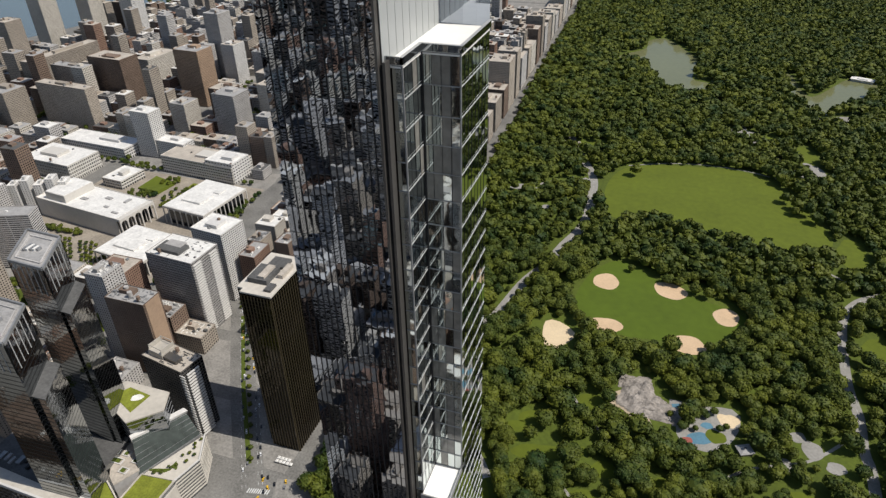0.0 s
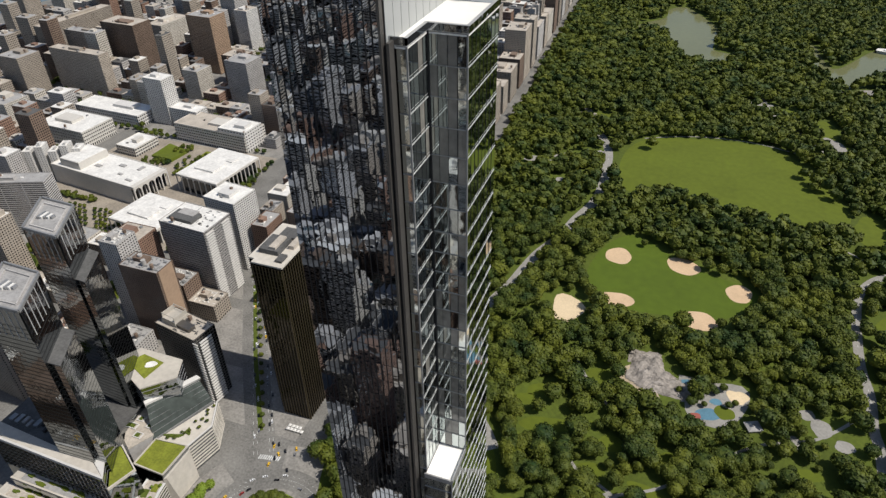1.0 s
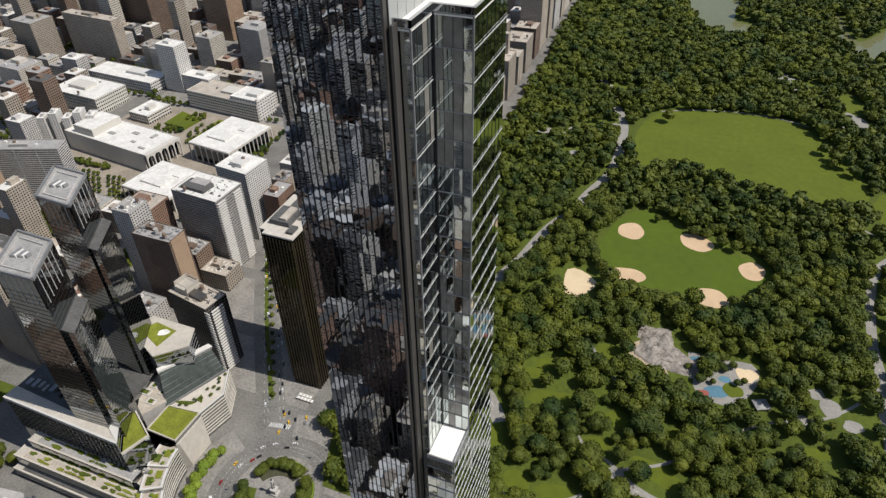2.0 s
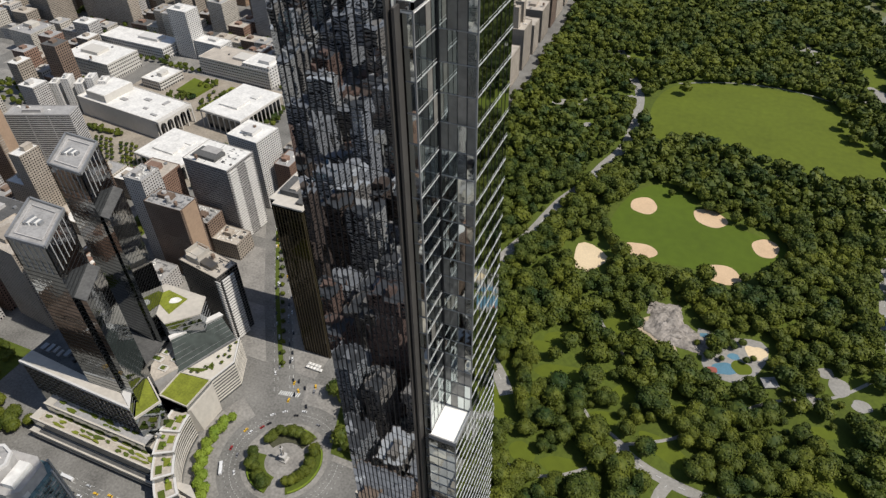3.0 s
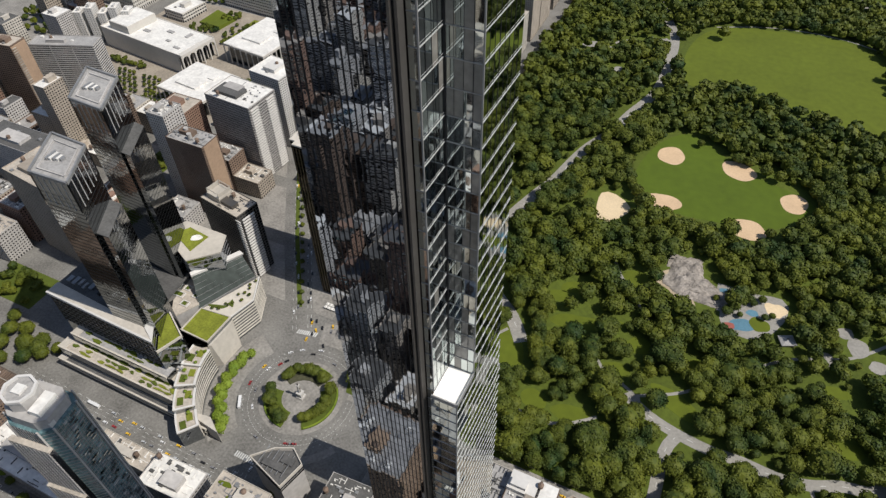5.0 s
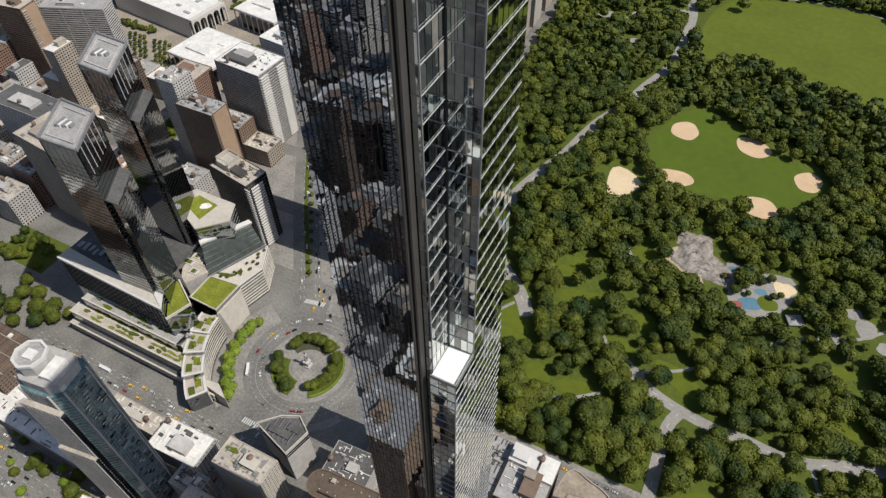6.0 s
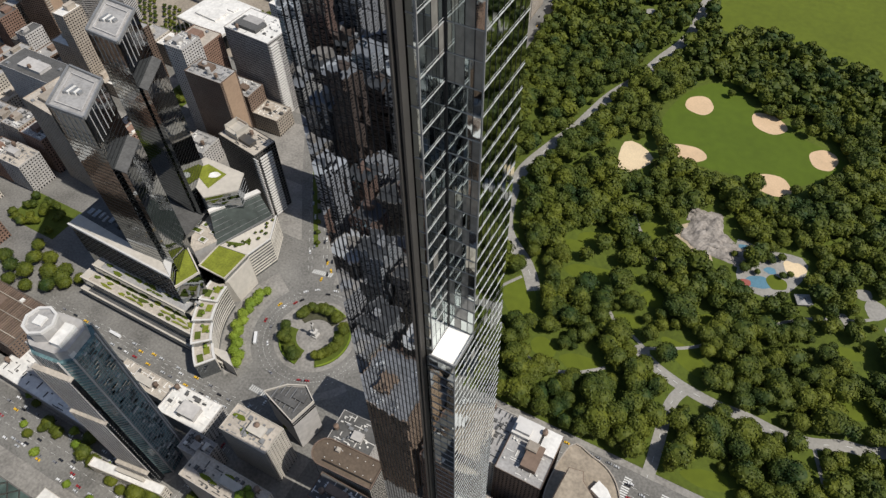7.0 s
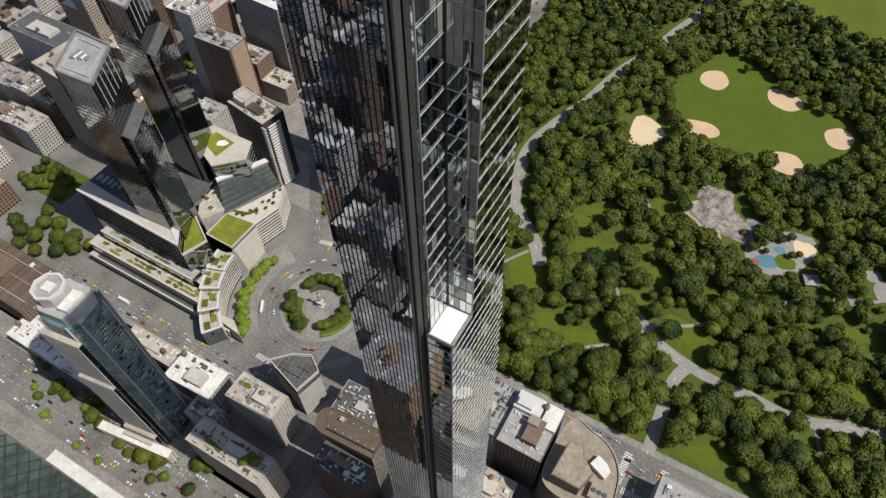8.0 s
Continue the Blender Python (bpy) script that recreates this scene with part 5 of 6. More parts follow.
# named blocks: size, height, facing
WS = building("white_slab", "pale grey slab with white roof and a fine window grid", -237, 258, 64, 44, 100, -4, CONCRETE, WINDOW, ROOF_WHITE, 3.3, 2.0, 0.36, 0.24, 1, clutter=6)
BT = building("brown_tower", "dark brown brick tower with its sunlit side wall coloured orange", -233, 172, 48, 25, 97, 0, BRICK_BROWN, GLASS_GREY, ROOF_GREY, 3.0, 2.6, 0.55, 0.55, 2, clutter=6)
UT = building("unfinished_tower", "dark glass tower with pale concrete floors and rooftop frame", -146, 118, 52, 26, 84, -10, FIN_METAL, WINDOW, ROOF_TAN, 3.4, 3.2, 0.2, 0.3, 3, clutter=6)
building("white_apartments", "white balconied apartment tower", -236, 322, 46, 40, 96, -6, WHITE_PANEL, WINDOW, ROOF_WHITE, 3.0, 3.4, 0.3, 0.5, 4)
building("brown_stepped_block", "stepped brown brick apartment block", -304, 226, 40, 36, 84, 0, BRICK_RED, WINDOW, ROOF_TAN, 3.1, 2.8, 0.5, 0.5, 5)
building("red_brick_block", "red brown brick block with a cluttered roof", -196, 330, 22, 34, 62, 0, BRICK_RED, WINDOW, ROOF_GREY, 3.1, 2.8, 0.5, 0.5, 6)
building("stone_block", "pale stepped stone apartment house", -170, 395, 40, 50, 52, 0, LIMESTONE, WINDOW, ROOF_TAN, 3.3, 2.8, 0.5, 0.5, 7)
building("low_white_hall", "low white roofed hall", -165, 68, 30, 24, 30, 0, WHITE_PANEL, WINDOW, ROOF_WHITE, 4, 4, 0.6, 0.5, 8, clutter=2)
building("law_school_slab", "grey banded slab building", -424, 108, 90, 34, 80, 0, CONCRETE, WINDOW, ROOF_DARK, 3.4, 2.4, 0.5, 0.5, 9)
building("brown_slab", "tan brick apartment slab with dotted windows", -328, 64, 56, 42, 104, -6, BRICK_TAN, WINDOW, ROOF_TAN, 3.0, 3.6, 0.62, 0.55, 10)
WH = building("brick_warehouse", "low dark brown brick block", -246, -118, 88, 44, 34, 0, BRICK_BROWN, WINDOW, ROOF_DARK, 3.2, 3.2, 0.5, 0.5, 11)
for k in range(34):
    part("roof_rib", Shape().box(-43 + 2.55 * k, -21, 34.2, -42 + 2.55 * k, 21, 35.6), BRICK_BROWN, WH, "brown roof louvre")
for y0 in (-14, 0, 13):
    part("roof_beam", Shape().box(-43, y0, 35.6, 43, y0 + 0.8, 36.2), BRICK_TAN, WH)
building("grey_college_block", "ribbed grey concrete slab with a white end wall", -550, 286, 88, 26, 80, 21.6, CONCRETE, WINDOW, ROOF_GREY, 3.0, 30.0, 0.04, 0.55, 12)
TT = building("banded_tower", "dark banded tower with a tan balconied side wall", -575, 224, 46, 24, 106, 8, BRICK_BROWN, WINDOW, ROOF_TAN, 3.1, 3.0, 0.3, 0.4, 121)
part("side_wall", Shape().box(23.05, -11.5, 0, 23.6, 11.5, 105), BRICK_ORANGE, TT, "tan brick side wall")
for k in range(33):
    part("balcony", Shape().box(23.6, -11.5, 3.1 * k + 2.6, 25.0, -5, 3.1 * k + 3.6), BRICK_TAN, TT)
for x, y, h in ((-672, 405, 46), (-655, 414, 52), (-638, 421, 44), (-622, 430, 52), (-606, 438, 46)):
    building("white_angled_house", "white angled apartment house with blank end walls", x, y, 12, 20, h, 24, WHITE_PANEL, WINDOW, ROOF_WHITE, 3.0, 4.0, 0.7, 0.5, 122 + h, clutter=1)

# east wall of the brown tower: orange brick colour paints in the sunlight
part("side_wall", Shape().box(24.05, -10, 0, 24.5, 10, 97), BRICK_ORANGE, BT, "blank brick side wall, orange for the sun on it")
part("roof_tank", Shape().drum(-8, 3, 2.4, 98, 104, 14).drum(2, -4, 2.4, 98, 104, 14), CONCRETE, BT)
for k in range(29):
    part("balcony", Shape().box(32, -20, 3.3 * k + 2.9, 33.6, -8, 3.3 * k + 3.9), WHITE_PANEL, WS)
    part("balcony", Shape().box(32, 6, 3.3 * k + 2.9, 33.6, 18, 3.3 * k + 3.9), WHITE_PANEL, WS)
part("roof_plant", Shape().box(-24, -14, 100, 8, 4, 104), ROOF_DARK, WS)
for k in range(23):
    part("balcony", Shape().box(24, -13.8, 3.5 * k + 3, 30.6, -12.9, 3.5 * k + 4.1), WHITE_PANEL, UT)
    part("balcony", Shape().box(29, -10, 3.5 * k + 3, 30.6, 4, 3.5 * k + 4.1), WHITE_PANEL, UT)
part("roof_frame", Shape().box(-20, -8, 84, -2, 8, 90).box(-19.5, -7.5, 90, -19, 7.5, 95).box(-3, -7.5, 90, -2.5, 7.5, 95).box(-19.5, -7.5, 95, -2.5, -7, 95.6).box(-19.5, 7, 95, -2.5, 7.5, 95.6), LIMESTONE, UT, "pale open rooftop frame")

# performing arts centre
met = thing("opera_house", "long white travertine opera house with five tall arches", "opera house", -540, 423, 0.16, -6.5)
part("body", Shape().box(-88, -32, 0, 80, 32, 29), TRAVERTINE, met)
part("roof", Shape().box(-87, -31, 29, 79, 31, 29.6), ROOF_WHITE, met, "white flat roof")
part("parapet", Shape().box(-88, -32, 29, 88, -31, 30.6).box(-88, 31, 29, 88, 32, 30.6).box(-88, -31, 29, -87, 31, 30.6), TRAVERTINE, met)
part("stage_house", Shape().box(-70, -26, 29.6, -28, 26, 41), TRAVERTINE, met)
part("stage_roof", Shape().box(-69, -25, 41, -29, 25, 41.5), ROOF_WHITE, met)
for x0, y0, x1, y1 in ((-20, -8, -8, -2), (14, 8, 26, 14), (34, -12, 42, -8), (50, 10, 56, 22), (58, -20, 70, -16)):
    part("roof_box", Shape().box(x0, y0, 29.6, x1, y1, 31), ROOF_GREY, met)
part("porch_roof", Shape().box(80, -32, 27, 88, 32, 29.6), TRAVERTINE, met)
for j in range(6):
    part("arch_pier", Shape().box(86.5, -32 + 12.4 * j, 0, 88, -30 + 12.4 * j, 27), TRAVERTINE, met)
for j in range(5):
    c = -24.8 + 12.4 * j
    a = Shape()
    for k in range(8):
        t0, t1 = math.pi * k / 8, math.pi * (k + 1) / 8
        y0, y1 = c - 5.2 * math.cos(t0), c - 5.2 * math.cos(t1)
        z0, z1 = 21 + 5 * math.sin(t0), 21 + 5 * math.sin(t1)
        i = len(a.v)
        a.v += [(86.5, y0, z0), (86.5, y1, z1), (86.5, y1, 27), (86.5, y0, 27), (88, y0, z0), (88, y1, z1), (88, y1, 27), (88, y0, 27)]
        a.f += [(i + 4, i + 5, i + 6, i + 7), (i, i + 3, i + 2, i + 1), (i, i + 1, i + 5, i + 4)]
    part("arch", a, TRAVERTINE, met)
    part("arch_glass", Shape().box(79.9, c - 5.2, 0, 80.3, c + 5.2, 26), WINDOW, met)
TAKEN.append((-540, 423, 98, 48))


def hall(name, label, x, y, w, d, h, rot, cols):
    t = thing(name, label, "concert hall", x, y, 0.16, rot)
    hw, hd = w / 2, d / 2
    part("body", Shape().box(-hw + 4, -hd + 4, 0, hw - 4, hd - 4, h - 1.5), WINDOW, t)
    part("roof", Shape().box(-hw, -hd, h - 3, hw, hd, h), TRAVERTINE, t)
    part("roof_membrane", Shape().box(-hw + 1, -hd + 1, h, hw - 1, hd - 1, h + 0.4), ROOF_WHITE, t, "bright white flat roof")
    part("roof_box", Shape().box(-hw * 0.6, -hd * 0.5, h + 0.4, hw * 0.3, hd * 0.1, h + 3).box(hw * 0.1, hd * 0.3, h + 0.4, hw * 0.4, hd * 0.6, h + 2), ROOF_WHITE, t)
    for side in (-1, 1):
        for j in range(cols):
            u = -hd + 0.8 + (d - 1.6) * j / (cols - 1)
            part("column", Shape().box(side * hw - 0.8, u - 0.7, 0, side * hw + 0.4, u + 0.7, h - 3), TRAVERTINE, t)
        for j in range(1, 7):
            u = -hw + w * j / 7
            part("column", Shape().box(u - 0.7, side * hd - 0.8, 0, u + 0.7, side * hd + 0.4, h - 3), TRAVERTINE, t)
    TAKEN.append((x, y, hw + 6, hd + 6))
    return t


hall("concert_hall", "white concert hall with tall square columns and bright flat roof", -383, 480, 79, 94, 29, -6.5, 12)
hall("dance_theatre", "white theatre with flat roofs and square columns", -396, 346, 84, 74, 24, -6, 9)
building("arts_school", "long low white stone school with flat roofs", -472, 606, 148, 54, 30, -4, TRAVERTINE, WINDOW, ROOF_TAN, 5, 5, 0.3, 0.6, 13)
building("arts_school_hall", "bright white roofed hall upon the school", -425, 600, 55, 44, 36, -4, WHITE_PANEL, WINDOW, ROOF_WHITE, 5, 6, 0.5, 0.6, 14, clutter=2)
building("dormitory_tower", "slim white stone tower with a black window grid", -612, 642, 42, 30, 84, -4, WHITE_PANEL, WINDOW, ROOF_WHITE, 3.2, 4.2, 0.45, 0.5, 15, clutter=1)
building("dormitory_wing", "white stone wing with black windows", -560, 640, 60, 28, 34, -4, WHITE_PANEL, WINDOW, ROOF_WHITE, 3.6, 4.2, 0.45, 0.5, 16, clutter=1)
building("high_school", "square white stone high school with ribbed walls", -722, 540, 108, 66, 29, -4, TRAVERTINE, WINDOW, ROOF_WHITE, 5, 4, 0.5, 0.5, 17)
building("white_roof_school", "low school with wide white roof", -715, 628, 150, 48, 22, -3, WHITE_PANEL, WINDOW, ROOF_WHITE, 5, 5, 0.4, 0.5, 18, clutter=1)
building("small_theatre", "low glass and travertine theatre with white roof", -586, 532, 42, 50, 15, -5, TRAVERTINE, WINDOW, ROOF_WHITE, 5, 5, 0.3, 0.5, 19, clutter=2)
solid("arts_plaza", Shape().box(-630, 300, 0.1, -343, 575, 0.3), PLAZA, "pale travertine plaza paving", "plaza", "structure")
solid("plaza_lawn", Shape().prism([(-545, 515), (-500, 508), (-496, 548), (-540, 556)], 0.3, 3.5, [(-545, 515, 3), (-500, 508, 7), (-496, 548, 3), (-540, 556, 6)]), LAWN, "tilted green roof lawn on the plaza", "lawn", "structure")
solid("plaza_pool", Shape().box(-470, 500, 0.3, -440, 560, 0.5), SEDUM, "green planted plaza bed", "planting bed", "structure")
TAKEN += [(-480, 500, 150, 60), (-470, 440, 60, 60), (-470, 320, 60, 30)]

# apartment towers near the river
for i, (lab, x, y, w, d, h, wl) in enumerate((("tan brick apartment slab", -860, 712, 132, 24, 84, BRICK_TAN), ("tan brick apartment slab", -935, 815, 110, 26, 84, BRICK_TAN), ("tan brick apartment slab end-on", -1052, 895, 28, 185, 84, BRICK_TAN),
        ("tan brick apartment block", -968, 668, 56, 50, 80, BRICK_TAN), ("dark grey banded tower", -838, 826, 88, 48, 110, BRICK_BROWN), ("orange brown brick tower", -692, 896, 62, 46, 117, BRICK_ORANGE), ("grey beige slab", -828, 936, 40, 86, 82, LIMESTONE),
        ("grey glass and concrete tower", -528, 776, 50, 46, 80, CONCRETE), ("white stepped apartment tower", -690, 1030, 34, 40, 92, WHITE_PANEL), ("blue grey glass tower", -740, 1060, 40, 44, 150, CONCRETE), ("tan brick riverside tower", -1268, 962, 44, 44, 122, BRICK_TAN),
        ("pale riverside tower", -1302, 1104, 46, 50, 165, LIMESTONE), ("pale riverside tower", -1235, 1190, 46, 44, 165, LIMESTONE), ("white riverside tower", -1150, 1250, 44, 44, 165, WHITE_PANEL), ("dark stone block", -590, 842, 46, 40, 62, BRICK_BROWN),
        ("stepped stone tower", -625, 758, 36, 40, 58, LIMESTONE), ("tan tower", -505, 880, 36, 40, 90, BRICK_TAN), ("grey tower", -560, 960, 40, 40, 105, CONCRETE), ("stone tower", -470, 830, 40, 40, 85, LIMESTONE), ("low brick block", -900, 560, 60, 50, 40, LIMESTONE))):
    building("apartment_tower", lab + " with window rows", x, y, w, d, h, -4, wl, WINDOW, ROOF_GREY if i % 2 else ROOF_TAN, 3.0, 3.0, 0.45, 0.48, 30 + i)

# the avenue along the park
rw = random.Random(5)
yy = 200.0
k = 0
while yy < 2100:
    w = rw.uniform(34, 62)
    h = rw.choice((52, 58, 64, 70, 84, 100)) if yy > 260 else 55
    wl = rw.choice((LIMESTONE, BRICK_TAN, CONCRETE, LIMESTONE, BRICK_BROWN, BRICK_TAN))
    building("avenue_building", "prewar apartment house facing the park", west_road(yy + w / 2) - 11 - 21, yy + w / 2, 42, w - 2, h, 1.7, wl, WINDOW, ROOF_TAN, 3.4, 3.0, 0.55, 0.5, 60 + k)
    if k in (8, 10, 16, 17):
        for s in (-1, 1):
            building("twin_spire", "stepped stone rooftop tower", west_road(yy + w / 2) - 30, yy + w / 2 + s * w * 0.27, 15, 13, 34, 1.7, wl, WINDOW, ROOF_TAN, 3.4, 3.0, 0.55, 0.5, 90 + k, clutter=1, base=h)
    yy += w + (17 if int(yy / 80) != int((yy + w) / 80) else 1)
    k += 1

# blocks between the streets south of the circle
building("white_roof_block", "low block with bright white roof", -38, -108, 46, 26, 24, 2, CONCRETE, WINDOW, ROOF_WHITE, 3.4, 3.2, 0.5, 0.5, 101, clutter=8)
building("tiered_block", "tan terraced apartment block with roof garden", 42, -147, 64, 20, 58, 0, LIMESTONE, WINDOW, ROOF_TAN, 3.2, 2.6, 0.5, 0.5, 102, clutter=8)
building("corner_block", "stone block with green roof garden and tall windows", 31, -106, 42, 22, 54, 0, LIMESTONE, WINDOW, ROOF_TAN, 3.2, 2.6, 0.5, 0.5, 103, clutter=8)
BR = thing("brown_roof_block", "stone block with rounded end and a dark brown roof", "building", 108, -98, 0, 3)
br_ring = ccw([(26, -9.5), (26, 9.5)] + [(-14 + 9.5 * math.cos(radians(90 + 15 * k)), 9.5 * math.sin(radians(90 + 15 * k))) for k in range(13)])
part("wall", Shape().prism(br_ring, 0, 68), LIMESTONE, BR)
bw_ = Shape().prism([(a * 1.008, b * 1.012) for a, b in br_ring], 0, 1.7).mesh("window_band", WINDOW)
for k in range(19):
    part("window_band", bw_, None, BR).location = (0, 0, 4 + 3.4 * k)
for k in range(26):
    part("pier", Shape().box(-16 + 1.65 * k, 9.4, 0.1, -15.2 + 1.65 * k, 9.9, 68), LIMESTONE, BR)
    part("pier", Shape().box(-16 + 1.65 * k, -9.9, 0.1, -15.2 + 1.65 * k, -9.4, 68), LIMESTONE, BR)
part("roof", Shape().prism([(a * 0.98, b * 0.95) for a, b in br_ring], 68, 68.3), ROOF_BROWN, BR, "dark brown roof")
part("parapet", Shape().ribbon(br_ring + br_ring[:1], 0.9, 68, 69.3), BRICK_BROWN, BR)
for k in range(14):
    part("roof_light", Shape().drum(-16 + 3 * k, 4.5 * (-1) ** k + 1, 0.35, 68.3, 68.8, 8), WHITE_PANEL, BR)
part("roof_unit", Shape().box(-8, 3, 68.3, -5, 6, 71).box(-7.5, 3.5, 71, -5.5, 5.5, 71.5), ROOF_TAN, BR)
part("inner_parapet", Shape().box(-13, -6.2, 68.3, 25, -5.4, 69.8), DARK_METAL, BR)
TAKEN.append((108, -98, 30, 12))
building("plant_roof_block", "dark roof packed with cooling units", 118, -119, 40, 18, 63, 0, BRICK_BROWN, WINDOW, ROOF_DARK, 3.4, 3.0, 0.5, 0.5, 105, clutter=6)
building("low_dark_block", "low dark roofed block in the shade of the towers", 92, -66, 36, 26, 30, 3, CONCRETE, WINDOW, ROOF_DARK, 3.4, 3.0, 0.5, 0.5, 117, clutter=6)
building("low_blue_roofs", "low grey roofs with skylights in shade", -8, -130, 26, 16, 30, 0, CONCRETE, WINDOW, ROOF_GREY, 3.4, 3.0, 0.5, 0.5, 106, clutter=5)
building("low_street_block", "low pale block along the street", -95, -104, 54, 16, 14, 0, LIMESTONE, WINDOW, ROOF_TAN, 3.4, 3.0, 0.5, 0.5, 107, clutter=8)
building("low_white_block", "low white roofed block beside the street", -148, -141, 126, 34, 16, 0, CONCRETE, WINDOW, ROOF_WHITE, 3.4, 3.0, 0.5, 0.5, 108, clutter=8)
building("street_annex", "low white roofed annex beside the glass tower", -48, -170.5, 66, 7, 14, 8, LIMESTONE, WINDOW, ROOF_WHITE, 3.4, 3.0, 0.5, 0.5, 116, clutter=1)
# unseen tower, added and sized to cast the shadow on the circle
building("limestone_tower", "unseen limestone tower behind the glass tower, shading the circle", 122, -34, 30, 27, 104, 0, LIMESTONE, WINDOW, ROOF_TAN, 3.6, 3.0, 0.5, 0.45, 109)
PF = building("park_front_block", "grey stone block with dormered roof facing the park", 187, -28, 22, 40, 56, 0, LIMESTONE, WINDOW, ROOF_GREY, 3.3, 2.8, 0.55, 0.5, 110, clutter=8)
PW = building("park_front_block", "dark brick block with white penthouse roof", 216, -30, 34, 42, 60, 0, BRICK_BROWN, WINDOW, ROOF_GREY, 3.3, 2.8, 0.55, 0.5, 111, clutter=8)
part("penthouse", Shape().box(-17, 6, 60, 3, 20, 64).box(-15, 8, 64, -4, 14, 67), WHITE_PANEL, PW, "white rooftop penthouse")
part("penthouse", Shape().box(5, 2, 60, 16.5, 20, 63.5), ROOF_WHITE, PW, "bright white penthouse roof")
part("tank_house", Shape().box(-3, -2, 60, 5, 5, 68).box(-2.4, -1.4, 68, 4.4, 4.4, 68.4), BRICK_TAN, PW)
hotel_ring = ccw(rounded([(-21, -24), (21, -24), (24, -4), (19, 10), (9, 20), (-4, 24), (-21, 24)], 4.0))
CH = thing("corner_hotel", "brown stone block with a curved corner and wide tan roof terrace", "building", 260, -37, 0)
scale_ring = lambda g, f: [(a * f, b * f) for a, b in g]
part("wall", Shape().prism(hotel_ring, 0, 60), BRICK_BROWN, CH)
hb = Shape().prism(scale_ring(hotel_ring, 1.012), 0, 1.5).mesh("floor_band", BRICK_BROWN)
hw = Shape().prism(scale_ring(hotel_ring, 1.004), 0, 1.7).mesh("window_band", WINDOW)
for k in range(17):
    part("floor_band", hb, None, CH).location = (0, 0, 3 + 3.3 * k)
    part("window_band", hw, None, CH).location = (0, 0, 4.5 + 3.3 * k)
part("roof", Shape().prism(scale_ring(hotel_ring, 0.98), 60, 60.4), ROOF_SAND, CH, "tan roof terrace")
part("parapet", Shape().ribbon(scale_ring(hotel_ring, 0.99) + scale_ring(hotel_ring, 0.99)[:1], 0.8, 60, 61.6), BRICK_TAN, CH)
part("upper_block", Shape().prism(ccw([(-18, -22), (2, -22), (6, -8), (-4, 0), (-6, 6), (-16, 4)]), 60.4, 74), BRICK_BROWN, CH)
part("upper_roof", Shape().prism(ccw([(-17.4, -21.4), (1.6, -21.4), (5.4, -8), (-4.4, -0.6), (-6.4, 5.2), (-15.4, 3.4)]), 74, 74.6), ROOF_SAND, CH)
part("penthouse", Shape().prism(ccw([(2, 1), (14, -4), (16, 2), (12, 6), (5, 9)]), 60.4, 64.5), ROOF_WHITE, CH, "bright white penthouse")
part("cooling_box", Shape().box(8, -20, 60.4, 20, -9, 65), BRICK_TAN, CH)
for k in range(3):
    part("cooling_fan", Shape().drum(10.5 + 3.8 * k, -14.5, 1.5, 65, 65.8, 14), ROOF_DARK, CH)
TAKEN.append((260, -37, 26, 28))
building("avenue_corner_block", "low grey block with rooftop units", 332, -22, 42, 40, 24, 0, CONCRETE, WINDOW, ROOF_GREY, 3.3, 2.8, 0.5, 0.5, 113, clutter=5)
building("low_back_block", "low grey roofed block behind the park front", 206, -72, 34, 24, 26, 0, LIMESTONE, WINDOW, ROOF_TAN, 3.3, 2.8, 0.55, 0.5, 114, clutter=6)
building("low_back_block", "low dark roofed block behind the hotel", 246, -76, 30, 22, 22, 0, CONCRETE, WINDOW, ROOF_DARK, 3.3, 2.8, 0.55, 0.5, 115, clutter=6)

for x, y, w, d in ((-348, 211, 34, 40), (-470, 226, 60, 26), (-335, -8, 66, 40), (-655, 446, 22, 60)):
    solid("court_lawn", Shape().box(x - w / 2, y - d / 2, 0.1, x + w / 2, y + d / 2, 0.32), GRASS, "green court lawn between buildings", "lawn", "structure")
    TAKEN.append((x, y, w / 2, d / 2))
TAKEN += [(-535, 330, 90, 45), (-330, 215, 40, 45), (-165, 170, 40, 22), (-531, 239, 30, 30)]

# filler houses of the west side, within the stretch between the river and the park
rf = random.Random(21)
WALLS = (LIMESTONE, BRICK_TAN, BRICK_BROWN, BRICK_RED, CONCRETE, BRICK_TAN)
ROOFS = (ROOF_GREY, ROOF_TAN, ROOF_WHITE, ROOF_GREY, ROOF_DARK)
count = 0
LOTS = []
for a, (bx0, bx1) in enumerate(AVENUES):
    for k in range(1 if a == 0 else -2, 22):
        x = bx0 + 3
        while x < bx1 - 14:
            w = rf.uniform(16, 38)
            for row in (0, 1):
                d = 27
                cx, cy = x + w / 2, 80 * k + (23 if row == 0 else 57)
                tall = rf.random()
                h = rf.uniform(15, 24) if tall < 0.5 else (rf.uniform(28, 60) if tall < 0.93 else rf.uniform(70, 115))
                away = math.degrees(math.atan2(253 - cx, cy + 238))
                if cy > 1150 and tall < 0.4:
                    h += 18
                wl, rm = rf.choice(WALLS), rf.choice(ROOFS)
                if not ((30 if a or cy < 450 else 9) < away < (57 if cy > 330 else 84)) or (a == 1 and 290 < cy < 585) or cx > west_road(cy) - 54 - w / 2 or any(abs(cx - q[0]) < q[2] + w / 2 and abs(cy - q[1]) < q[3] + d / 2 for q in TAKEN):
                    continue
                if not far_from([(-18, 30), (-120, 170), (-275, 405), (-330, 620), (-345, 900)], cx, cy, 14 + w / 2):
                    continue
                LOTS.append((cx, cy, w - 0.6, d, h, wl, rm))
                count += 1
            x += w
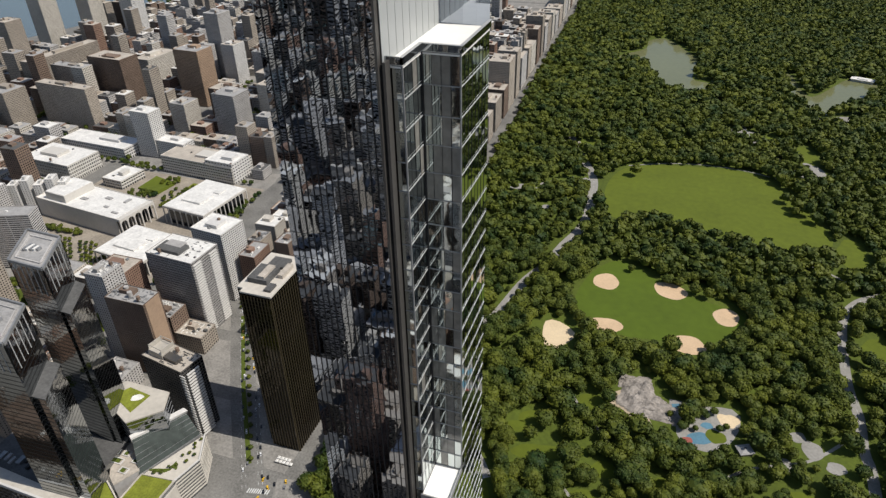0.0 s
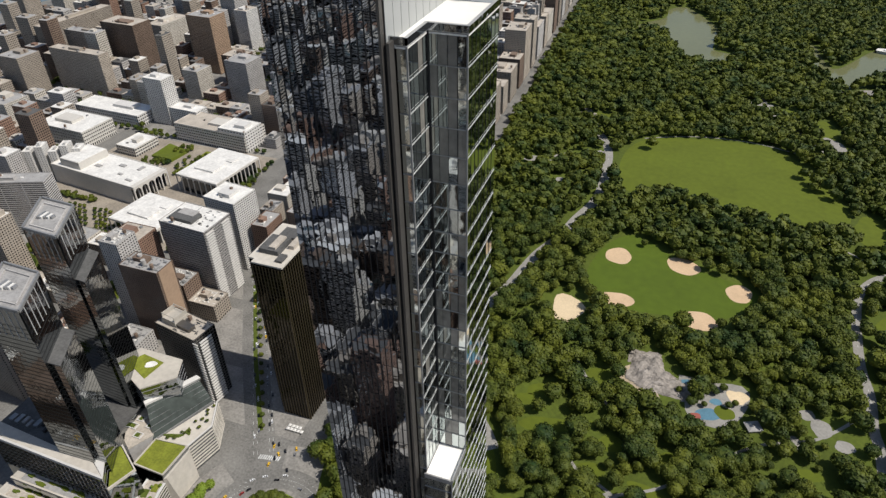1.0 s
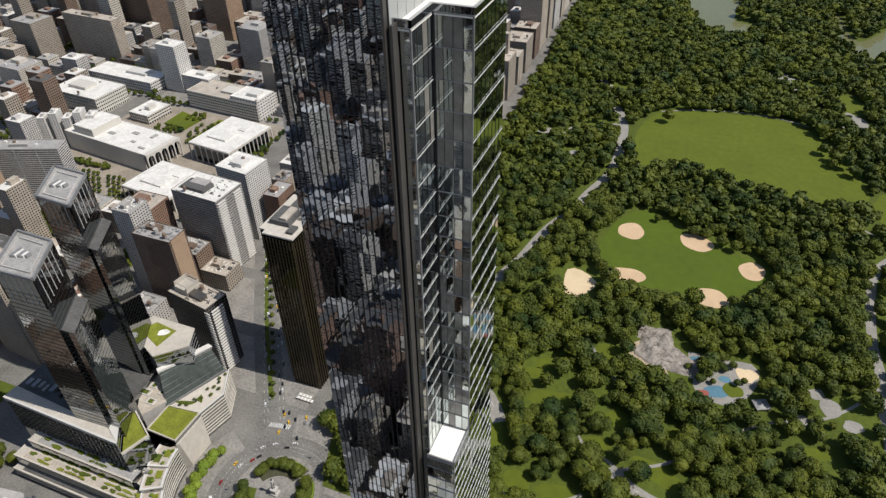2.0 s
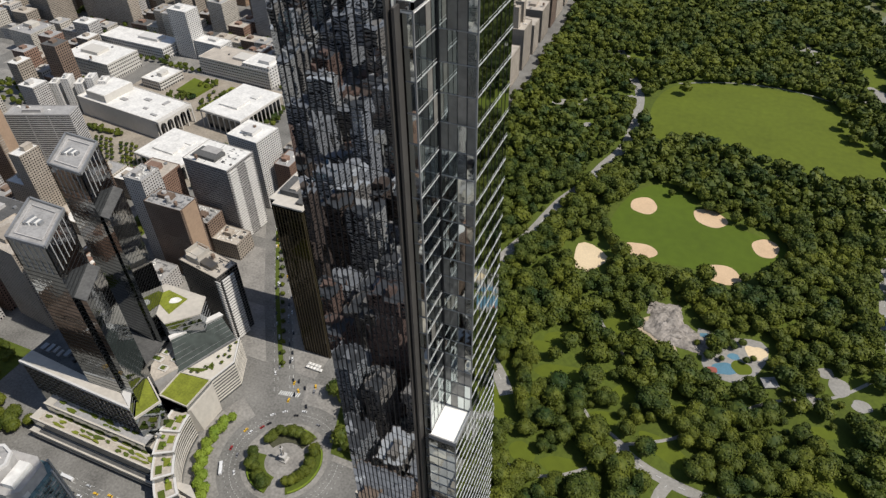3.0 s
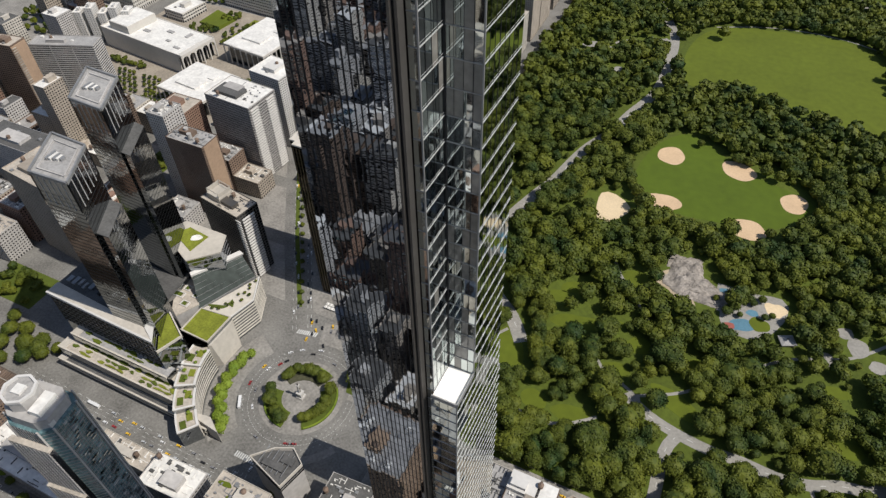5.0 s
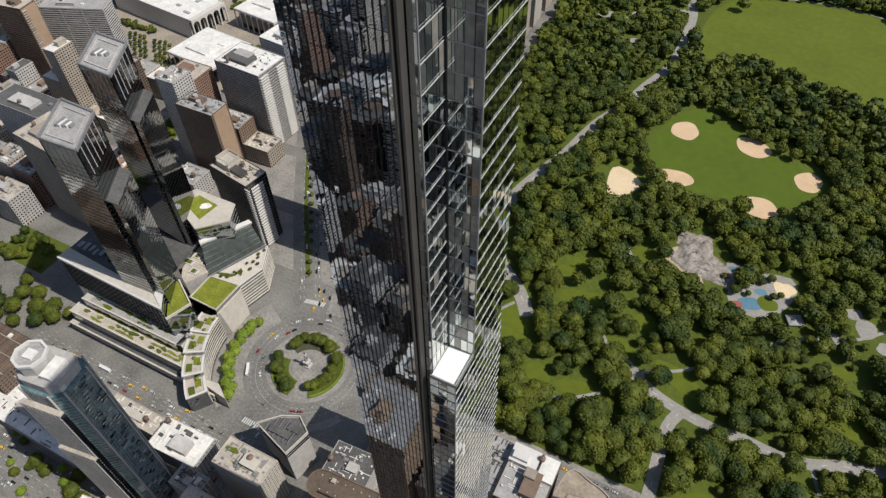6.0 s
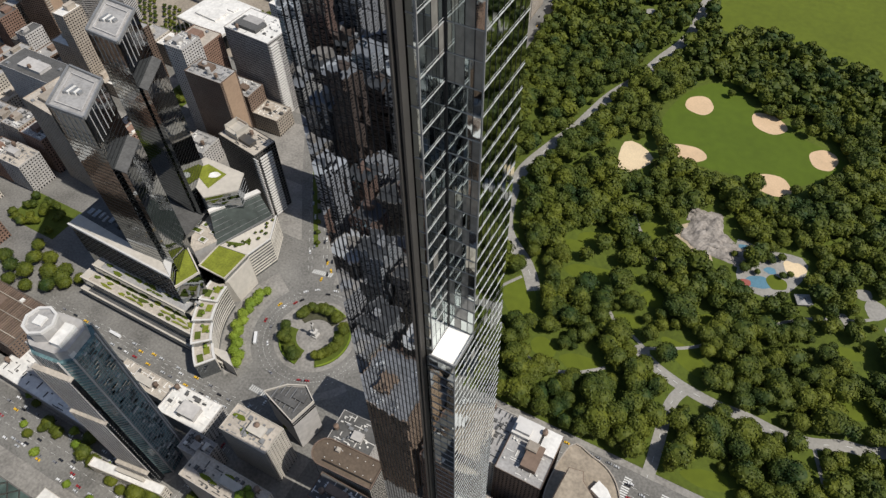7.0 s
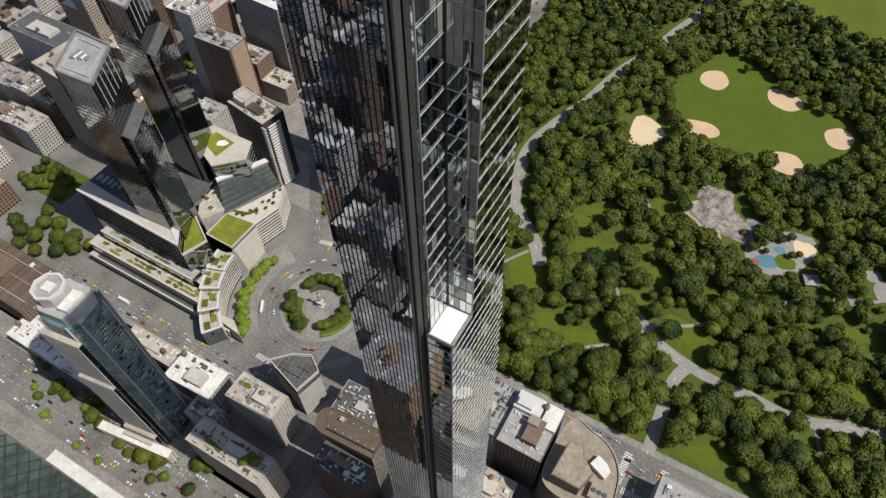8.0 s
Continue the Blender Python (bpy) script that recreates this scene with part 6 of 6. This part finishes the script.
LOTS.sort(key=lambda q: math.hypot(q[0] - 250, q[1] + 230))
for i, (cx, cy, w, d, h, wl, rm) in enumerate(LOTS[:270]):
    building("town_building", "city building with flat roof and rows of windows", cx, cy, w, d, h, 0, wl, WINDOW, rm, 3.3, 3.2, 0.5, 0.5, 200 + i, clutter=5 if i < 60 else 2)
FAR_WALLS = {}
for cx, cy, w, d, h, wl, rm in LOTS[270:]:
    b, r, g = FAR_WALLS.setdefault(wl.name, (wl, Shape()))[1], FAR_WALLS.setdefault(rm.name, (rm, Shape()))[1], FAR_WALLS.setdefault(WINDOW.name, (WINDOW, Shape()))[1]
    g.box(cx - w / 2 + 0.3, cy - d / 2 + 0.3, 0, cx + w / 2 - 0.3, cy + d / 2 - 0.3, h - 0.5)
    n = int(h / 4)
    for k in range(n):
        z0, z1 = (k + 0.55) * h / n, (k + 1) * h / n
        b.skin(cx - w / 2, cy - d / 2, z0, cx + w / 2, cy - d / 2 + 0.3, z1, 0).skin(cx + w / 2 - 0.3, cy - d / 2, z0, cx + w / 2, cy + d / 2, z1, 1)
    for k in range(int(w / 4) + 1):
        x0 = cx - w / 2 + k * w / (int(w / 4) + 1)
        b.stud(x0, cy - d / 2 + 0.02, 0, x0 + 1.9, cy - d / 2 + 0.3, h, 0)
    for k in range(int(d / 4) + 1):
        y0 = cy - d / 2 + k * d / (int(d / 4) + 1)
        b.stud(cx + w / 2 - 0.3, y0, 0, cx + w / 2 - 0.02, y0 + 1.9, h, 1)
    r.box(cx - w / 2 + 0.4, cy - d / 2 + 0.4, h - 0.5, cx + w / 2 - 0.4, cy + d / 2 - 0.4, h + 0.1)
    b.box(cx - w * 0.2, cy - d * 0.2, h, cx + w * 0.1, cy + d * 0.15, h + 4)
for key, (m, sh) in FAR_WALLS.items():
    solid("far_houses", sh, m, "crowd of distant city houses with flat roofs", "houses", "stuff")

# office blocks across the street to the south, mirrored in the glass
rs = random.Random(33)
SOUTH = {}
MID_WALLS = (CONCRETE, LIMESTONE, BRICK_TAN, CONCRETE, BRICK_TAN, BRICK_BROWN, BRICK_RED, LIMESTONE)
MID_GLASS = (WINDOW, GLASS_GREY, GLASS_BLUE, GLASS_GREY)
MID_ROOFS = (ROOF_GREY, ROOF_GREY, ROOF_TAN, ROOF_GREY, ROOF_DARK, ROOF_WHITE, ROOF_GREY, ROOF_DARK)
for x, y, w, d, h, wl in ((84, -228, 30, 36, 96, BRICK_BROWN), (128, -226, 42, 40, 128, BRICK_ORANGE), (172, -224, 34, 34, 84, BRICK_RED), (210, -228, 32, 40, 118, BRICK_BROWN), (250, -226, 34, 40, 70, LIMESTONE), (44, -226, 36, 36, 70, BRICK_RED)):
    building("office_block", "midtown office block with flat roof and window rows", x, y, w, d, h, 0, wl, WINDOW, rs.choice(MID_ROOFS), 3.8, 3.6, 0.4, 0.42, 900 + x, clutter=5)
for i in range(-9, 5):
    for j in range(34):
        for half in range(6):
            x, y = 8 + 96 * i + 29 * (half % 3) + rs.uniform(-3, 3), -262 - 80 * j - 33 * (half // 3) - rs.uniform(0, 4)
            w, d = rs.uniform(17, 29), rs.uniform(20, 31)
            h = rs.choice((18, 24, 34, 48, 64, 84, 110, 140)) * rs.uniform(0.8, 1.15)
            wl, wn_, rm = rs.choice(MID_WALLS), rs.choice(MID_GLASS), rs.choice(MID_ROOFS)
            if j < 5 and h < 45:
                h += 45
            if abs(x + 52) < 50 and y > -290:
                continue
            if j < 3 and 0 <= i < 2:
                building("office_block", "midtown office block with flat roof and window rows", x, y, w, d, h, 0, wl, wn_, rm, 4.0, 4.2, 0.35, 0.45, 600 + i * 40 + j, clutter=2)
                continue
            b, g, rr = (SOUTH.setdefault(m.name, (m, Shape()))[1] for m in (wl, wn_, rm))
            g.box(x - w / 2, y - d / 2, 0, x + w / 2, y + d / 2, h - 0.5)
            fl = 4 if j < 8 else (6 if j < 16 else 11)
            for k in range(int(h / fl)):
                b.skin(x - w / 2, y + d / 2, fl * (k + 0.5), x + w / 2, y + d / 2 + 0.3, fl * (k + 1), 2).skin(x + w / 2, y - d / 2, fl * (k + 0.5), x + w / 2 + 0.3, y + d / 2, fl * (k + 1), 1)
            if j < 9:
                for k in range(int(d / 4)):
                    b.stud(x + w / 2, y - d / 2 + 4 * k, 0, x + w / 2 + 0.25, y - d / 2 + 4 * k + 1.6, h, 1)
            rr.box(x - w / 2 - 0.2, y - d / 2 - 0.2, h - 0.5, x + w / 2 + 0.2, y + d / 2 + 0.2, h)
            b.box(x - w * 0.2, y - d * 0.3, h, x + w * 0.2, y + d * 0.1, h + rs.uniform(3, 10))
            for _ in range(5 if j < 14 else 2):
                ux, uy = x + rs.uniform(-0.45, 0.35) * w, y + rs.uniform(-0.45, 0.35) * d
                g.box(ux, uy, h, ux + rs.uniform(1.5, 4), uy + rs.uniform(1.5, 4), h + rs.uniform(1, 3))
for key, (m, sh) in SOUTH.items():
    solid("midtown_blocks", sh, m, "crowd of midtown blocks with flat roofs", "houses", "stuff")

# ---- street trees ----
rt = random.Random(9)
for a in list(range(66, 158, 9)) + list(range(190, 272, 9)) + list(range(308, 402, 9)):
    t = radians(a)
    if rt.random() < 0.12:
        continue
    tree(CX + 25.5 * math.cos(t) + rt.uniform(-1.5, 1.5), CY + 25.5 * math.sin(t) + rt.uniform(-1.5, 1.5), rt.uniform(5.0, 7.0), rt.uniform(9, 12), NEAR, "small dark green tree in the circle planting bed", "circle trees", 0.85)
for j in range(14):
    a = radians(166 + j * 5.2)
    tree(CX + (67 + 3 * (j % 2)) * math.cos(a), CY + (67 + 3 * (j % 2)) * math.sin(a), rt.uniform(5.5, 7.5), rt.uniform(10, 14), STREET_CROWN, "bright green street tree in front of the podium", "street trees", 0.05)
for x, y, r in ((-206, -146, 4), (-196, -153, 4), (-176, -157, 5), (-118, -163, 5), (-108, -170, 5), (-72, -172, 5), (-12, -180, 5), (-66, -196, 4), (-90, -196, 4), (-132, -190, 5), (-160, -178, 4)):
    tree(x, y, r, r * 1.8, STREET_CROWN, "bright green street tree beside the wide street", "street trees", 0.05)
for x, y, r in ((-250, -52, 9), (-262, -60, 9), (-240, -62, 8), (-275, -48, 9), (-290, -55, 9), (-232, -52, 7), (-300, -42, 8), (-141, -168, 7), (-128, -170, 6), (-96, -172, 8), (-84, -174, 7), (-60, -178, 5), (-50, -180, 5), (-36, -176, 9), (-24, -172, 8), (-20, -186, 5), (-165, -160, 5), (-185, -150, 5), (-150, -182, 5), (30, -78, 4), (196, -66, 8), (188, -60, 6)):
    tree(x, y, r, r * 1.8, NEAR, "leafy green street tree beside parked cars", "street trees", 0.05)
rows = [(-612 + 9.5 * i + rt.uniform(-1, 1), 304 + 9.5 * j + rt.uniform(-1, 1), 3.8) for i in range(16) for j in range(6) if (i + j) % 5]
rows += [(-472 + 8 * i, 300 + 8 * j, 3.4) for i in range(5) for j in range(4)] + [(-355 + rt.uniform(-20, 20), 395 + rt.uniform(-8, 8), 6) for _ in range(5)] + [(-330, 420 + 14 * j, 6) for j in range(6)]
rows += [(-700 + 14 * i, 590 + rt.uniform(-4, 4), 6) for i in range(9)] + [(-890 + 13 * i, 668 + rt.uniform(-8, 8), 7) for i in range(16)] + [(-200 - 5 * j, 290 + 8 * j, 3) for j in range(9)] + [(-260 + rt.uniform(-12, 12), 389 + rt.uniform(-10, 10), 6) for _ in range(6)] + [(-345 + rt.uniform(-6, 6), 490 + rt.uniform(-30, 30), 6) for _ in range(7)] + [(-335 + rt.uniform(-30, 30), -8 + rt.uniform(-20, 14), 6) for _ in range(18)] + [(-470 + rt.uniform(-25, 25), 232 + rt.uniform(-14, 6), 5) for _ in range(12)] + [(-348 + rt.uniform(-14, 14), 211 + rt.uniform(-12, 12), 5) for _ in range(9)] + [(-1000 + 16 * i, 770 + rt.uniform(-8, 8), 7) for i in range(12)]
rows += [(-1480 + rt.uniform(0, 110) + 60 * (j % 5), 1480 + rt.uniform(0, 900), 9) for j in range(330)] + [(-60 - 13 * j * 0.6, 92 + 13 * j * 0.9, 3.4) for j in range(14)]
rows += [(rt.uniform(-1080, -380), rt.uniform(600, 1050), rt.uniform(5, 8)) for _ in range(420)] + [(-515 + rt.uniform(-30, 22), 500 + rt.uniform(-14, 10), 4.5) for _ in range(26)] + [(-760 + rt.uniform(-70, 70), 430 + rt.uniform(-50, 60), 7) for _ in range(70)] + [(-470 + rt.uniform(-16, 16), 470 + rt.uniform(-10, 80), 4) for _ in range(22)] + [(-345 + rt.uniform(-12, 8), 440 + rt.uniform(-40, 60), 6) for _ in range(12)]
rows += [(-338 + rt.uniform(-3, 3), 300 + 11 * k, 5.5) for k in range(24)] + [(-625 + 12 * k, 583 + rt.uniform(-3, 3), 5.5) for k in range(22)] + [(-505 + rt.uniform(-14, 14), 548 + rt.uniform(-10, 14), 4.5) for _ in range(16)] + [(-560 + rt.uniform(-40, 40), 372 + rt.uniform(-6, 6), 5) for _ in range(16)] + [(-500 + rt.uniform(-30, 30), 250 + rt.uniform(-12, 12), 5) for _ in range(26)]
woods("city_trees", [q for q in rows if not any(abs(q[0] - b[0]) < b[2] + 1 and abs(q[1] - b[1]) < b[3] + 1 for b in BUILT)], 10, 9, 0.19, "leafy green trees in courts and along streets", (6, 3))


for j in range(9):
    px, py = -36 + 3.6 * (j % 5), 98 + 3.8 * (j // 5)
    par = thing("parasol", "white square cafe parasol on a paved plaza", "parasol", px, py, 0.15, 0, "cafe parasols")
    part("canopy", Shape().prism([(-1.6, -1.6), (1.6, -1.6), (1.6, 1.6), (-1.6, 1.6)], 2.3, 3.0, [(-0.1, -0.1), (0.1, -0.1), (0.1, 0.1), (-0.1, 0.1)]), ROOF_WHITE, par)
    part("pole", Shape().drum(0, 0, 0.05, 0, 2.3, 6), GREY_METAL, par)

for x, y, r in ((58, -149, 4.5), (64, -146, 4.0), (60, -143, 3.5)):
    tree(x, y, r, r * 1.7, STREET_CROWN, "bright green roof garden tree in a planter", "roof trees", 58.2)
for x, y, w, d, z in ((30, -150, 16, 3, 58.2), (44, -142, 10, 3, 58.2), (18, -103, 10, 4, 54.2), (34, -102, 12, 3, 54.2), (28, -110, 7, 3, 54.2)):
    solid("roof_garden_bed", Shape().prism(ccw(blob(x, y, w / 2, d / 2, 0, 18, 0.12, int(x))), z, z + 0.9), LAWN, "green planted bed on a roof terrace", "planting bed", "structure")
for x, y, r in ((-133, -170, 5), (-100, -161, 7.5), (-71, -158, 7), (-56, -155, 6), (-63, -178, 5), (-25, -177, 5), (11, -178, 6), (6, -160, 8), (14, -156, 7), (-143, -173, 5), (-42, -178, 5), (-271, -82, 8), (-263, -61, 10), (-303, -72, 9), (-284, -70, 10), (-252, -72, 9), (-246, -60, 10), (-292, -84, 8), (-318, -66, 9)):
    tree(x, y, r, r * 1.8, NEAR, "leafy green street tree beside parked cars", "street trees", 0.05)

rsh = random.Random(15)
for x, y in ((-112, 33), (-106, 35), (-101, 40), (-98, 45), (-93, 50), (-100, 55), (-95, 60), (-90, 58), (-97, 68), (-93, 66), (-95, 75), (-104, 42)):
    tree(x + rsh.uniform(-1, 1), y + rsh.uniform(-1, 1), rsh.uniform(1.4, 2.4), rsh.uniform(2.6, 4), NEAR, "small green shrub in a white terrace planter", "terrace shrubs", 33.6)
for x, y, z in ((-86, -22, 31.4), (-91, -30, 29.4), (-84, -36, 29.4), (-80, -45, 25.4), (-72, -48, 25.4), (-66, -58, 20.4), (-92, -12, 31.4), (-87, -8, 31.4)):
    tree(x + rsh.uniform(-1, 1), y + rsh.uniform(-1, 1), rsh.uniform(1.4, 2.4), rsh.uniform(2.6, 4), STREET_CROWN, "small green shrub in a curved roof terrace planter", "terrace shrubs", z)

# ---- vehicles ----
CAR_PAINTS = [material("car_" + n, c, 0.35, vary=0.05, spec=0.6) for n, c in (("white", (0.7, 0.7, 0.7)), ("black", (0.02, 0.02, 0.022)), ("grey", (0.2, 0.2, 0.21)), ("yellow", (0.75, 0.45, 0.03)), ("silver", (0.45, 0.46, 0.47)), ("red", (0.3, 0.03, 0.03)))]
TYRE = material("tyre_rubber", (0.02, 0.02, 0.02), 0.9)
body_shape = Shape().prism([(-2.3, -0.9), (2.3, -0.9), (2.3, 0.9), (-2.3, 0.9)], 0.3, 0.85, [(-2.2, -0.85), (2.2, -0.85), (2.2, 0.85), (-2.2, 0.85)])
cabin_shape = Shape().prism([(-1.7, -0.82), (1.1, -0.82), (1.1, 0.82), (-1.7, 0.82)], 0.85, 1.4, [(-1.2, -0.68), (0.5, -0.68), (0.5, 0.68), (-1.2, 0.68)])
roof_shape = Shape().box(-1.2, -0.68, 1.4, 0.5, 0.68, 1.46)
wheel = Shape()
for wx in (-1.4, 1.4):
    for wy in (-0.85, 0.85):
        wheel.prism([(wx - 0.32, wy - 0.1), (wx + 0.32, wy - 0.1), (wx + 0.32, wy + 0.1), (wx - 0.32, wy + 0.1)], 0.0, 0.64)
bus_wheel_me = Shape().prism([(-0.45, -0.15), (0.45, -0.15), (0.45, 0.15), (-0.45, 0.15)], 0.0, 0.9).mesh("wheel", TYRE)
cabin_me, wheel_me = cabin_shape.mesh("windows", WINDOW), wheel.mesh("wheel", TYRE)
CARS = []
for m in CAR_PAINTS:
    CARS.append((body_shape.mesh("body", m), roof_shape.mesh("roof", m)))
COLOURS = ("white", "black", "grey", "yellow taxi", "silver", "dark red")


def car(x, y, rot, i):
    c = thing("car", COLOURS[i] + " car on the asphalt street", "car", x, y, 0.03, rot, "cars in the streets")
    part("body", CARS[i][0], None, c)
    part("windows", cabin_me, None, c)
    part("roof", CARS[i][1], None, c)
    tagged(part("wheels", wheel_me, None, c), "", "", "", "stuff")


def bus(x, y, rot):
    c = thing("bus", "white city bus with a dark window band", "bus", x, y, 0.03, rot)
    part("body", Shape().box(-6, -1.3, 0.4, 6, 1.3, 3.1), CAR_PAINTS[0], c)
    part("windows", Shape().box(-5.8, -1.33, 1.5, 6.03, 1.33, 2.4), WINDOW, c)
    part("roof", Shape().box(-5.6, -1.1, 3.1, 5.6, 1.1, 3.25), CAR_PAINTS[0], c)
    for wx in (-3.8, 3.8):
        for wy in (-1.2, 1.2):
            part("wheel", bus_wheel_me, None, c).location = (wx, wy, 0)


rc = random.Random(4)
pick = lambda: rc.choice((0, 1, 2, 2, 3, 4, 1, 0, 5, 4))
for j in range(26):
    if rc.random() < 0.75:
        car(-240 + 8.5 * j + rc.uniform(-1, 1), -88.5, 180, pick())
for j in range(16):
    car(-220 + 13 * j + rc.uniform(-4, 4), -82 + rc.choice((0, 3.2)), 180, pick())
for j in range(40):
    car(-230 + 6.4 * j + rc.uniform(-1, 1), rc.choice((-166.5, -172, -181, -188, -193)), rc.choice((0, 180)), pick())
for j in range(14):
    car(-120 + 9.5 * j + rc.uniform(-1, 1), rc.choice((-162.2, -196.5)), rc.choice((0, 180)), rc.choice((0, 4, 0, 2)))
for j in range(22):
    car(128 + 7.0 * j + rc.uniform(-1, 1), 15.5, 0, pick())
for j in range(9):
    car(150 + 17 * j + rc.uniform(-4, 4), rc.choice((4, -3, -8)), 180, pick())
for j in range(16):
    a = radians(rc.uniform(60, 330))
    r = rc.choice((42, 45, 50))
    car(CX + r * math.cos(a), CY + r * math.sin(a), math.degrees(a) + 90, pick())
for j in range(16):
    t = rc.uniform(0.05, 1)
    car(-40 - 160 * t + rc.choice((-6, 6)), 65 + 235 * t, 123, pick())
for j in range(26):
    y = 150 + 22 * j + rc.uniform(-3, 3)
    car(west_road(y) + rc.choice((-7, -3, 3, 7)), y, 92, pick())
for j in range(7):
    car(295 + rc.uniform(-8, 8), -8 - 7 * j, 90, pick())
for j in range(10):
    car(-5 + rc.uniform(-7, 7), -70 - 9 * j, 90, pick())
for j in range(46):
    car(-235 + 6.2 * j + rc.uniform(-0.8, 0.8), rc.choice((-163.4, -169, -175, -184.6, -190)), rc.choice((0, 180)), rc.choice((0, 1, 4, 0, 2)))
for j in range(34):
    k = j / 34
    car(-52 - 150 * k + rc.choice((-9.5, -5, 5, 9.5)), 82 + 226 * k + rc.uniform(-2, 2), 123, pick())
for j in range(10):
    car(-20 + rc.uniform(-22, 14), 62 + rc.uniform(-6, 22), rc.uniform(100, 140), rc.choice((3, 1, 0, 3, 2)))
for j in range(12):
    car(285 + rc.uniform(0, 40), rc.uniform(-6, 10), rc.choice((0, 180)), pick())
bus(-46, -24, 122)
bus(256, 12, 0)
bus(-160, -80, 180)
